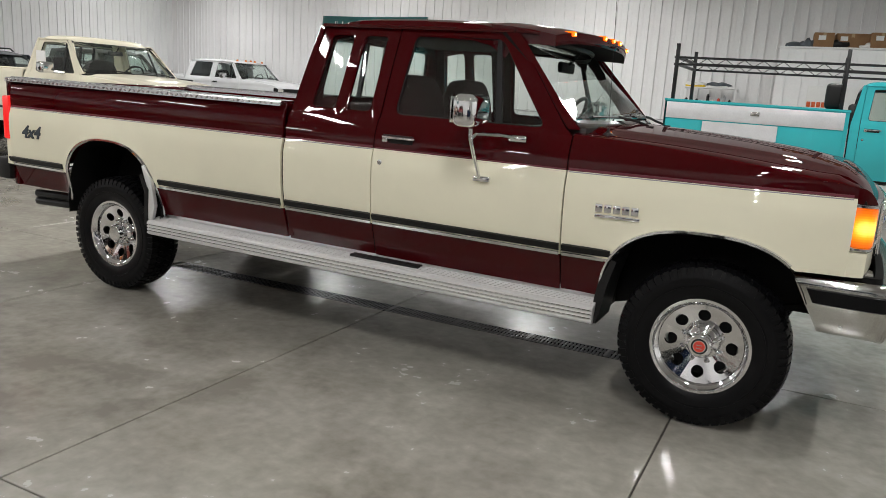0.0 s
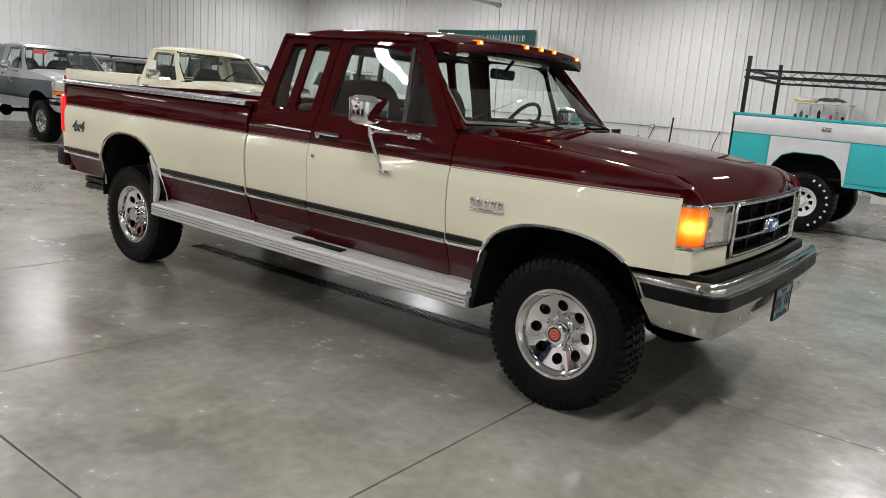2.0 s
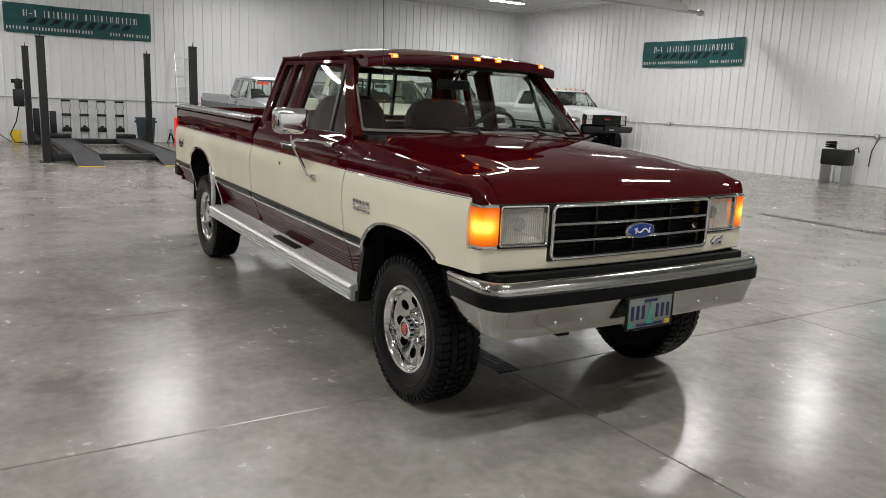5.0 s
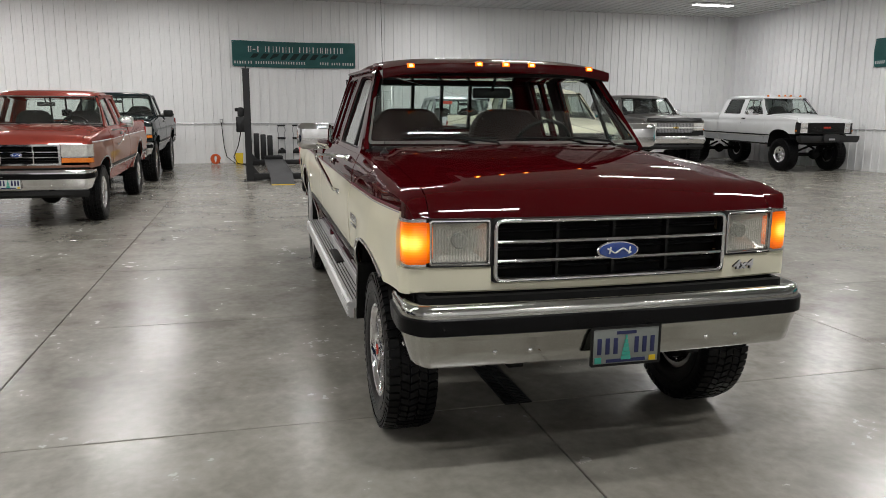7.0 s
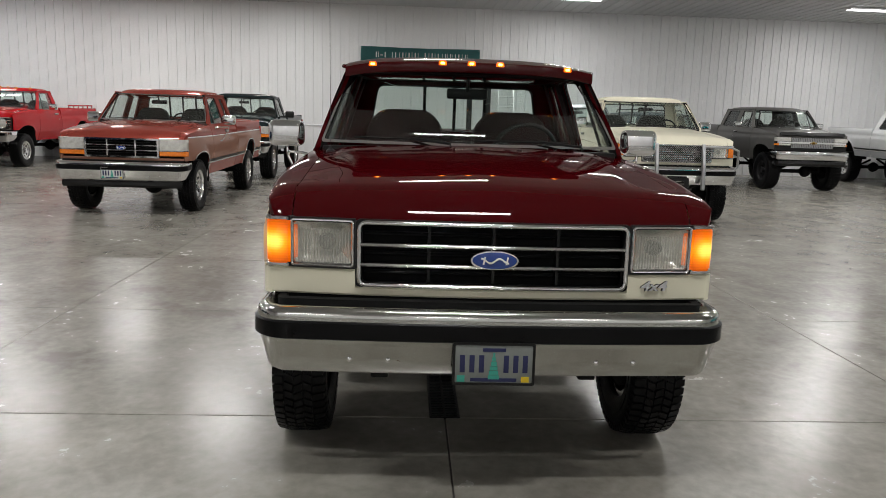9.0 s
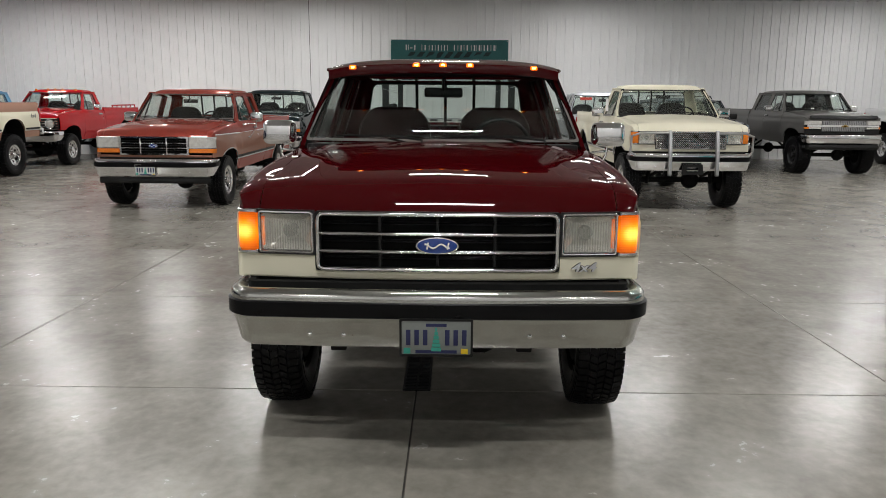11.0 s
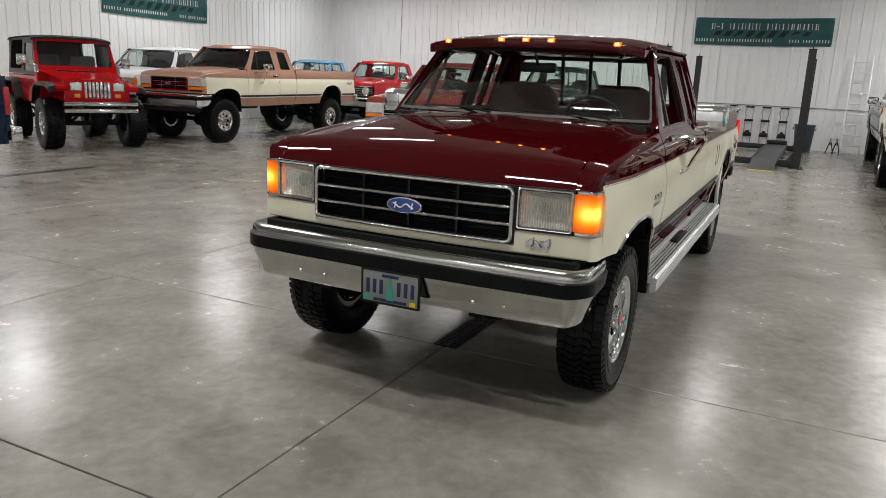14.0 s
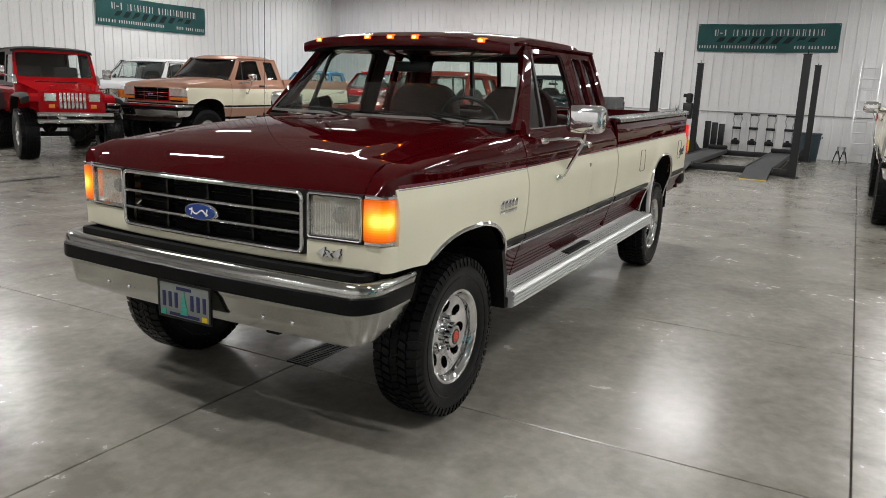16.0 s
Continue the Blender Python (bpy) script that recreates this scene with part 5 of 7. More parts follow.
def main_truck():
    """The two-tone pickup that the camera goes round."""
    car, bp, d = pickup("pickup_truck", "burgundy and cream two-tone extended cab pickup with chrome trim", pose(0, -0.02, 0.02), fine=True, tyre=(0.394, 0.238), stripe=True, lit=True, cloth=VELOUR, cap=REDINK, group="")
    xr, xe = d["xr"], d["xe"]
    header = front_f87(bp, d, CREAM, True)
    bum, bx = bumper_front(bp, DULLCHROME)
    plate(bp, None, bx(0) + 0.008, 0.0, 0.580)
    # badges
    me = text_mesh("4x4", 0.054, 0.006, 0.2, 0.0008)
    me.materials.clear()
    me.materials.append(BADGE)
    link("badge_lettering", me, header, "silver four-by-four badge", Matrix.Translation((nose_x(0.655) + 0.005, 0.655, 0.862)) @ pose(0, 0, 0, 90, 0, 96.2) @ Matrix.Diagonal((1.35, 1, 1, 1)))
    # dark copy behind the letters: their dark edge and a painted shadow
    lettering("badge_edge", "4x4", 0.054, 0.003, SATIN, header, Matrix.Translation((nose_x(0.655) + 0.003, 0.655, 0.862)) @ pose(0, 0, 0, 90, 0, 96.2) @ Matrix.Diagonal((1.35, 1, 1, 1)), "", 0.2, 0.0020)
    for s in (-1, 1):
        bars_badge(bp, car, -0.545, s, 0.955, 5, 0.043, 0.040, CHROME)
        y = half_width(-4.75, 1.02, True) + 0.001
        dm = Matrix.Translation((-4.72, s * y, 1.015)) @ pose(0, 0, 0, 90, 0, 0 if s < 0 else 180) @ Matrix.Diagonal((1.12, 1, 1, 1))
        dec = lettering("decal_outline", "4x4", 0.118, 0.0008, SATIN, car, dm, "dark-edged grey four-by-four decal", 0.3, 0.005)
        lettering("decal_lettering", "4x4", 0.118, 0.0016, SLATE, dec, Matrix.Identity(4), "", 0.3, 0.001)
        mirror(bp, s, CHROME)
        # ribbed running board
        bm = B()
        y0, y1 = 0.865, 1.0
        prof = [(y0, 0.545), (y0 + 0.006, 0.520), (y0 + 0.030, 0.514)]
        for i in range(5):
            yy = y0 + 0.034 + i * 0.018
            prof += [(yy, 0.502 - i * 0.003), (yy + 0.002, 0.516 - i * 0.003), (yy + 0.010, 0.516 - i * 0.003), (yy + 0.012, 0.502 - i * 0.003)]
        prof += [(y1 - 0.008, 0.500), (y1, 0.494)]
        for i in range(4):
            zz = 0.488 - i * 0.020
            prof += [(y1 + 0.006, zz), (y1 + 0.006, zz - 0.012), (y1 - 0.004, zz - 0.014), (y1 - 0.004, zz - 0.018)]
        prof += [(y1 - 0.01, 0.405), (y1 - 0.03, 0.405), (y1 - 0.03, 0.46), (y0, 0.47)]
        loft(bm, [[(x, s * a, b) for a, b in prof] for x in np.linspace(-3.52, -0.50, 9)])
        board = bp("running_board", bm, ALUMINIUM, lab="ribbed aluminium running board")
        for i in range(4):
            bm = B()
            box(bm, -3.45, -0.55, s * (y0 + 0.0465 + i * 0.018), s * (y0 + 0.0515 + i * 0.018), 0.496, 0.509 - i * 0.003)
            bp("tread_strip", bm, BLACK, board)
        for i in range(3):
            bm = B()
            box(bm, -3.51, -0.51, s * (y1 - 0.004), s * (y1 - 0.001), 0.471 - i * 0.020, 0.4735 - i * 0.020)
            bp("face_groove", bm, BLACK, board)
        bm = B()
        box(bm, -1.95, -1.50, s * (y0 + 0.034), s * (y0 + 0.085), 0.505, 0.5195, r=0.001)
        bp("step_pad", bm, BLACK, board)
        # stone guards at both ends of the board
        bm = B()
        prism(bm, [(-3.53, 0.50), (-3.50, 0.50), (-3.47, 0.60), (-3.50, 0.76), (-3.56, 0.86), (-3.585, 0.85), (-3.54, 0.72), (-3.545, 0.58)], "y", s * 0.955, s * 0.985, r=0.004)
        bp("stone_guard", bm, ALUMINIUM, board)
        bm = B()
        prism(bm, [(-3.56, 0.46), (-3.535, 0.46), (-3.52, 0.70), (-3.58, 0.80), (-3.60, 0.79), (-3.555, 0.68)], "y", s * 0.72, s * 0.99)
        bp("mud_flap", bm, BLACK, board)
        bm = B()
        prism(bm, [(-0.53, 0.40), (-0.49, 0.40), (-0.455, 0.60), (-0.42, 0.72), (-0.445, 0.73), (-0.50, 0.60)], "y", s * 0.70, s * 0.955)
        bp("mud_flap", bm, BLACK, board)
        # diamond-plate caps on the bed rails
        bm = B()
        loft(bm, [[(x, s * 0.955, 1.318), (x, s * 0.953, 1.340), (x, s * 0.943, 1.348), (x, s * 0.81, 1.350), (x, s * 0.800, 1.344), (x, s * 0.798, 1.315), (x, s * 0.801, 1.315), (x, s * 0.805, 1.338), (x, s * 0.94, 1.338), (x, s * 0.950, 1.318)] for x in np.linspace(xe + 0.02, xr - 0.035, 12)])
        n = int((xr - 0.06 - xe - 0.04) / 0.042)
        for i in range(n):
            for k in range(3):
                x, y = xe + 0.05 + i * 0.042 + 0.021 * (k % 2), 0.832 + k * 0.043
                t = B()
                prism(t, [(-0.021, 0), (0, 0.0075), (0.021, 0), (0, -0.0075)], "z", 0, 0.005)
                join(bm, t, 0, pose(x, s * y, 1.350, 0, 0, 45 if (i + k) % 2 else -45))
            t = B()
            prism(t, [(-0.014, 0), (0, 0.006), (0.014, 0), (0, -0.006)], "y", 0, s * 0.004)
            join(bm, t, 0, Matrix.Translation((xe + 0.05 + i * 0.042, s * 0.954, 1.330)) @ pose(0, 0, 0, 0, 40 if i % 2 else -40, 0))
        bp("bed_rail_cap", bm, RAILCAP, lab="bright diamond-plate bed rail cap")
    # two fuel doors on the driver's side of the bed
    for x in (-4.62, -3.18):
        bm = B()
        ring = rounded([(x - 0.075, 0.90), (x + 0.075, 0.90), (x + 0.075, 1.07), (x - 0.075, 1.07)], 0.03)
        tube(bm, [(a, half_width(a, b, True) + 0.0005, b) for a, b in ring + ring[:1]], 0.0022, 4)
        bp("fuel_door", bm, UNDER, lab="flush fuel filler door")
    # roof visor with five lamps
    bm = B()
    def vis(u, t, under=0.0):
        y = u * 0.725
        xa = d["scr"](y / 0.88, 1.79, 0)[0] - 0.10
        xb = -0.80 - 0.10 * abs(u) ** 2.2
        x = xa + (xb - xa) * t
        z = 1.870 - 0.030 * abs(u) ** 5 - 0.010 * u * u - 0.014 * t - 0.030 * t * t - under
        return (x, y, z)
    us = np.linspace(-1, 1, 25)
    top = [[vis(u, t) for u in us] for t in (0, 0.3, 0.6, 0.85, 0.96, 1.0)]
    edge = [[(x + 0.004, y, z - 0.030) for x, y, z in top[-1]], [(x - 0.004, y, z - 0.056) for x, y, z in top[-1]]]
    bot = [[vis(u, t, 0.058 + 0.045 * (0.93 - t)) for u in us] for t in (0.93, 0.6, 0.3, 0.05)]
    loft(bm, top + edge, loop=False)
    loft(bm, edge[-1:] + bot, mi=1, loop=False)
    for u in (-1, 1):
        bm.faces.new([bm.verts.new(vis(u, t)) for t in (0, 0.3, 0.6, 0.85, 0.96, 1.0)] + [bm.verts.new((vis(u, 1)[0] + 0.004, vis(u, 1)[1], vis(u, 1)[2] - 0.03)), bm.verts.new((vis(u, 1)[0] - 0.004, vis(u, 1)[1], vis(u, 1)[2] - 0.056))] + [bm.verts.new(vis(u, t, 0.058 + 0.045 * (0.93 - t))) for t in (0.93, 0.6, 0.3, 0.05)])
    vz = bp("sun_visor", bm, [BURGUNDY, UNDER], lab="burgundy roof visor over the windscreen")
    for y in (-0.565, -0.165, 0.0, 0.165, 0.565):
        x, _, z = vis(y / 0.725, 0.93)
        bm = B()
        prism(bm, rounded([(-0.024, -0.012), (0.024, -0.012), (0.020, 0.014), (-0.020, 0.014)], 0.008), "x", -0.030, 0.028, r=0.004)
        for v in bm.verts:
            v.co += Vector((x + 0.006, y, z - 0.012))
        lamp = bp("clearance_lamp", bm, AMBER_LIT, lab="lit amber clearance lamp")
        bm = B()
        box(bm, x + 0.029, x + 0.0355, y - 0.012, y + 0.012, z - 0.019, z - 0.005, r=0.003)
        bp("bulb_glow", bm, AMBER_CORE, lamp)
    for s in (-1, 1):
        bm = B()
        tube(bm, [(-1.10, s * 0.735, 1.80), (-1.02, s * 0.745, 1.795), (-0.99, s * 0.73, 1.79)], 0.012, 6)
        bp("visor_bracket", bm, BURGUNDY, vz)
    # aerial
    bm = B()
    lathe(bm, [(0.026, -0.006), (0.024, 0.004), (0.010, 0.012), (0.006, 0.03), (0.002, 0.032)], 14, axis="z", c=(-0.57, -0.775, hood_z(-0.57, -0.775) + 0.002))
    tube(bm, [(-0.57, -0.775, 1.33), (-0.60, -0.785, 2.18)], 0.0014, 5)
    bp("aerial", bm, SATIN)
    # bonnet creases: a raised bead each side and washer jets
    for s in (-1, 1):
        bm = B()
        box(bm, -0.50, -0.46, s * 0.25 - 0.012, s * 0.25 + 0.012, hood_z(-0.48, 0.25) - 0.002, hood_z(-0.48, 0.25) + 0.006, r=0.003)
        bp("washer_jet", bm, BLACK, d["hood"])
    # tow hitch
    bm = B()
    box(bm, xe - 0.26, xe + 0.2, -0.04, 0.04, 0.46, 0.54, r=0.006)
    bp("tow_hitch", bm, SATIN)
    return car


main_truck()



# ---- the other vehicles ----
def front_f92(bp, body, plated=False):
    """Tall lamps with amber strips below, a bright grille of nine slots."""
    bm = B()
    front_panel(bm, -0.885, 0.885, 0.800, 0.836, 0.0, 0.06, 25)
    header = bp("front_panel", bm, body)
    for s in (-1, 1):
        bm = B()
        loft(bm, [[(0.545, s * 0.925, z), (0.60, s * 0.915, z), (0.632, s * 0.885, z), (0.60, s * 0.86, z)] for z in (0.80, 0.865)])
        bp("front_corner", bm, body, header)
    bm = B()
    front_panel(bm, -0.88, 0.88, 0.75, 0.81, -0.03, 0.10, 9)
    front_panel(bm, -0.90, 0.90, 0.80, 1.128, -0.07, 0.03, 9)
    bp("radiator_support", bm, UNDER)
    bm = B()
    framed(bm, rounded([(-0.53, 0.836), (0.53, 0.836), (0.53, 1.116), (-0.53, 1.116)], 0.02), [(-0.500, 0.862), (0.500, 0.862), (0.500, 1.090), (-0.500, 1.090)], lambda y, z, dd: (nose_x(y) + 0.012 + dd, y, z), 0.05, k=96)
    grille = bp("grille", bm, CHROME, lab="chrome grille with nine dark slots")
    for z in (0.938, 1.014):
        bm = B()
        front_panel(bm, -0.50, 0.50, z - 0.009, z + 0.009, 0.010, 0.03, 9)
        bp("grille_bar", bm, CHROME, grille)
    for y in (-0.20, 0.20):
        bm = B()
        box(bm, nose_x(y) - 0.01, nose_x(y) + 0.019, y - 0.010, y + 0.010, 0.860, 1.092, r=0.003)
        bp("grille_bar", bm, CHROME, grille)
    bm = B()
    for z in (0.900, 0.976, 1.052):
        front_panel(bm, -0.495, 0.495, z - 0.006, z + 0.006, -0.030, 0.03, 9)
    bp("grille_slats", bm, BLACK, grille)
    oval(bp, grille, 0.696, 0, 0.976, 0.075, 0.030)
    for s in (-1, 1):
        path = [(0.515, 0.918), (0.56, 0.916), (0.600, 0.905), (0.622, 0.880), (0.632, 0.84), (0.640, 0.76), (0.650, 0.66), (0.658, 0.535)]
        for nm, z0, z1, mt in (("headlamp", 0.944, 1.112, CLEARLAMP), ("indicator", 0.866, 0.934, AMBER)):
            bm = B()
            loft(bm, [[(x, s * y, z0), (x + 0.01, s * (y + 0.004), z0 + 0.006), (x + 0.01, s * (y + 0.004), z1 - 0.006), (x, s * y, z1), (x - 0.03, s * (y - 0.012), z1), (x - 0.03, s * (y - 0.012), z0)] for x, y in path])
            ob = bp(nm, bm, mt, lab="amber indicator lens" if nm == "indicator" else "")
        bm = B()
        loft(bm, [[(x - 0.002, s * (y + 0.002), z) for z in (0.935, 0.943)] + [(x + 0.012, s * (y + 0.006), z) for z in (0.943, 0.935)] for x, y in path])
        bp("lamp_trim", bm, CHROME)
    return header


CLEARLAMP = material("clear_headlamp", (0.62, 0.61, 0.57), rough=0.12, metal=0.35, coat=1.0, vary=0.25, scale=18)


def front_square(bp, grille_mat=BLACK):
    """A flat black grille between four stacked square lamps."""
    bm = B()
    front_panel(bm, -0.90, 0.90, 0.80, 1.125, -0.02, 0.05, 17)
    grille = bp("grille", bm, grille_mat, lab="black grille panel")
    for z in np.linspace(0.85, 1.08, 8):
        bm = B()
        front_panel(bm, -0.56, 0.56, z - 0.005, z + 0.005, 0.0, 0.03, 9)
        bp("grille_bar", bm, BLACK, grille)
    bm = B()
    for i in range(3):
        box(bm, nose_x(0) + 0.004, nose_x(0) + 0.014, -0.115 + i * 0.08, -0.045 + i * 0.08, 0.95, 1.0, r=0.006)
    bp("grille_badge", bm, REDINK, grille, "red grille badge, illegible")
    for s in (-1, 1):
        for z in (0.895, 1.035):
            bm = B()
            framed(bm, [(0.60, z - 0.065), (0.80, z - 0.065), (0.80, z + 0.065), (0.60, z + 0.065)], rounded([(0.615, z - 0.05), (0.785, z - 0.05), (0.785, z + 0.05), (0.615, z + 0.05)], 0.01), lambda y, zz, dd, s=s: (nose_x(y) + dd, s * y, zz), 0.03, k=40)
            lamp = bp("headlamp", bm, CHROME)
            bm = B()
            pane(bm, [(0.612, z - 0.053), (0.788, z - 0.053), (0.788, z + 0.053), (0.612, z + 0.053)], lambda y, zz, dd, s=s: (nose_x(y) + dd, s * y, zz), 0.006, 0.02)
            bp("headlamp_lens", bm, CLEARLAMP, lamp)
        bm = B()
        box(bm, 0.50, 0.60, s * 0.895, s * 0.922, 0.87, 0.91, r=0.006)
        bp("side_marker", bm, AMBER, lab="amber side marker")


def front_wide(bp, body):
    """Two-storey lamps, bright mesh and a body-coloured bar with a gold badge."""
    bm = B()
    front_panel(bm, -0.90, 0.90, 0.78, 1.125, -0.03, 0.05, 17)
    base = bp("front_panel", bm, BLACK)
    for z0, z1 in ((0.85, 0.955), (1.0, 1.10)):
        bm = B()
        front_panel(bm, -0.52, 0.52, z0, z1, -0.008, 0.02, 9)
        bp("grille_mesh", bm, STEEL, base, "bright mesh grille")
        for i in range(24):
            bm = B()
            y = -0.50 + i * 0.0435
            box(bm, nose_x(y) - 0.008, nose_x(y) - 0.003, y - 0.003, y + 0.003, z0, z1)
            bp("grille_wire", bm, SATIN, base)
    bm = B()
    front_panel(bm, -0.86, 0.86, 0.957, 0.998, 0.012, 0.05, 17)
    bar = bp("grille_bar", bm, ALUMINIUM, base)
    bm = B()
    box(bm, 0.69, 0.70, -0.085, 0.085, 0.962, 0.992, r=0.003)
    box(bm, 0.69, 0.70, -0.035, 0.035, 0.945, 1.010, r=0.003)
    bp("badge", bm, GOLD, bar, "gold cross-shaped badge")
    for s in (-1, 1):
        for z0, z1, mt, cut in ((1.003, 1.105, CLEARLAMP, 0), (0.905, 0.952, AMBER, -2), (0.905, 0.952, CLEARLAMP, 3)):
            bm = B()
            path = [(0.53, 0.918), (0.58, 0.912), (0.618, 0.885), (0.632, 0.84), (0.645, 0.70), (0.655, 0.55)]
            path = path[:cut] if cut < 0 else path[cut:]
            loft(bm, [[(x, s * y, z0), (x + 0.012, s * (y + 0.004), z0 + 0.006), (x + 0.012, s * (y + 0.004), z1 - 0.006), (x, s * y, z1), (x - 0.03, s * (y - 0.012), z1), (x - 0.03, s * (y - 0.012), z0)] for x, y in path])
            bp("headlamp" if mt is CLEARLAMP else "indicator", bm, mt)
    bm = B()
    loft(bm, [[(0.60 + hood_front(y), y, hood_z(0.58, y) + 0.012), (0.665 + hood_front(y), y, 1.235), (0.70 + hood_front(y), y, 1.16), (0.685 + hood_front(y), y, 1.155), (0.59 + hood_front(y), y, hood_z(0.58, y) - 0.002)] for y in np.linspace(-0.80, 0.80, 15)])
    bp("bug_shield", bm, BLACK, lab="glossy black bonnet shield")


def front_round(bp, body):
    """Round lamps in a bright grille of an older truck."""
    bm = B()
    front_panel(bm, -0.88, 0.88, 0.80, 1.125, -0.03, 0.05, 17)
    grille = bp("grille", bm, SATIN, lab="chrome barred grille with round lamps")
    for z in (0.83, 0.90, 0.965, 1.03, 1.10):
        bm = B()
        front_panel(bm, -0.88, 0.88, z - 0.010, z + 0.010, 0.0, 0.03, 13)
        bp("grille_bar", bm, CHROME, grille)
    for s in (-1, 1):
        bm = B()
        lathe(bm, [(0.125, -0.02), (0.125, 0.01), (0.105, 0.018), (0.098, 0.006)], 28, axis="x", c=(0.65, s * 0.70, 0.965))
        lamp = bp("headlamp", bm, CHROME)
        bm = B()
        lathe(bm, [(0.098, 0.006), (0.08, 0.022), (0.04, 0.030), (0.001, 0.032)], 24, axis="x", c=(0.65, s * 0.70, 0.965))
        bp("headlamp_lens", bm, CLEARLAMP, lamp)


def cab_lamps(bp, x=-1.10):
    for y in (-0.55, -0.20, 0.0, 0.20, 0.55):
        bm = B()
        lathe(bm, [(0.035, -0.012), (0.034, 0.010), (0.022, 0.034), (0.002, 0.044)], 12, axis="z", c=(x - 0.06 * abs(y), y, 1.85 - 0.02 * abs(y)))
        bp("cab_lamp", bm, AMBER, lab="amber cab roof lamp")


def valance(bp, mat):
    bm = B()
    loft(bm, [[(0.74 - 0.05 * abs(u) ** 2, 0.86 * u, 0.50), (0.75 - 0.05 * abs(u) ** 2, 0.86 * u, 0.44), (0.70, 0.84 * u, 0.405), (0.62, 0.82 * u, 0.42), (0.60, 0.82 * u, 0.50)] for u in np.linspace(-1, 1, 13)])
    bp("valance", bm, mat, lab="black lower valance")


def steel_bumper(bp):
    bm = B()
    prism(bm, [(-0.95, 0.68), (-0.90, 0.58), (0.90, 0.58), (0.95, 0.68), (0.95, 0.76), (-0.95, 0.76)], "x", 0.66, 0.84, r=0.012)
    b = bp("front_bumper", bm, SATIN, lab="black steel bumper with a winch mount")
    bm = B()
    box(bm, 0.84, 0.90, -0.26, 0.26, 0.60, 0.80, r=0.015)
    box(bm, 0.90, 0.905, -0.10, 0.10, 0.64, 0.69, r=0.002, mi=1)
    bp("winch_mount", bm, [SATIN, STEEL], b)


def other(style, label, m, bodycol, **k):
    car, bp, d = pickup("pickup_truck" if k.get("cab") != "suv" else "sport_utility", label, m, category="pickup truck" if k.get("cab") != "suv" else "car", front=style, **k)
    if style == "f87":
        front_f87(bp, d, bodycol, False, mesh=True)
        bumper_front(bp, CHROME)
    elif style == "f92":
        front_f92(bp, bodycol)
        b, bx = bumper_front(bp, CHROME)
        valance(bp, BLACK)
    elif style == "gmc":
        front_square(bp)
        steel_bumper(bp)
        cab_lamps(bp)
    elif style == "chev":
        front_wide(bp, bodycol)
        b, bx = bumper_front(bp, CHROME, z0=0.55, z1=0.77, band=False)
    elif style == "old":
        front_round(bp, bodycol)
        bumper_front(bp, CHROME, band=False)
        cab_lamps(bp)
    for s in (-1, 1):
        mirror(bp, s, k.get("mirrors", CHROME), k.get("arms", True))
    return car, bp, d


car, bp, d = other("f87", "ivory regular cab pickup with a bright grille guard", pose(-8.42, 3.73, 0), IVORY, cab="reg", wb=3.40, upper=IVORY, middle=IVORY, lower=IVORY, lift=0.13, tyre=(0.44, 0.27), rim=(0.22, "plain"), arms=False)
# grille guard
for y in (-0.36, 0.36):
    bm = B()
    prism(bm, rounded([(0.83, 0.44), (0.90, 0.44), (0.875, 0.80), (0.80, 1.13), (0.745, 1.13), (0.80, 0.80)], 0.03), "y", y - 0.024, y + 0.024, r=0.006)
    bp("guard_upright", bm, STEEL, lab="steel grille guard upright")
for s in (-1, 1):
    bm = B()
    tube(bm, [(0.78, s * 0.36, 1.09), (0.76, s * 0.80, 1.09), (0.72, s * 0.93, 1.04), (0.70, s * 0.94, 0.80), (0.76, s * 0.86, 0.74), (0.84, s * 0.36, 0.74)], 0.019, 8)
    bp("lamp_hoop", bm, STEEL, lab="tubular lamp guard hoop")
bm = B()
framed(bm, rounded([(-0.17, 0.46), (0.17, 0.46), (0.15, 0.62), (-0.15, 0.62)], 0.02), rounded([(-0.09, 0.51), (0.09, 0.51), (0.09, 0.57), (-0.09, 0.57)], 0.02), lambda y, z, dd: (0.83 + dd, y, z), 0.02, k=40)
bp("plate_bracket", bm, BLACK)
bm = B()
box(bm, -1.70, -1.50, -0.868, -0.860, 1.40, 1.62)
bp("window_sticker", bm, PAPER, lab="white sheet of paper in the window")

car, bp, d = other("f92", "copper red extended cab pickup with a chrome grille", pose(-8.15, -4.52, 0), COPPERTAN, wb=3.53, upper=COPPER, middle=COPPERTAN, lower=COPPER, stripe=INK, bright=True)
plate(bp, car, 0.80, -0.10, 0.615, WHITEPLATE)
other("f92", "dark green lifted pickup parked behind the copper one", pose(-14.45, -4.5, 0), DARKGREEN, cab="reg", wb=3.40, upper=DARKGREEN, middle=DARKGREEN, lower=DARKGREEN, lift=0.12, tyre=(0.45, 0.29), mirrors=BLACK, arms=False, arch_trim=None)
car, bp, d = other("f92", "copper tan and cream lifted extended cab pickup", pose(-8.75, -10.65, 0), PEACH, upper=PEACH, middle=CREAM, lower=PEACH, lift=0.24, tyre=(0.47, 0.31), cloth=VELOUR, glass=TINTED, arch_trim=None)
for s in (-1, 1):
    lettering("decal_lettering", "4x4", 0.15, 0.001, SLATE, car, Matrix.Translation((-4.72, s * (half_width(-4.72, 1.02, True) + 0.001), 1.32)) @ pose(0, 0, 0, 90, 0, 0 if s < 0 else 180))
NAVY = paint("navy_blue_paint", (0.006, 0.013, 0.034), metal=0.1)
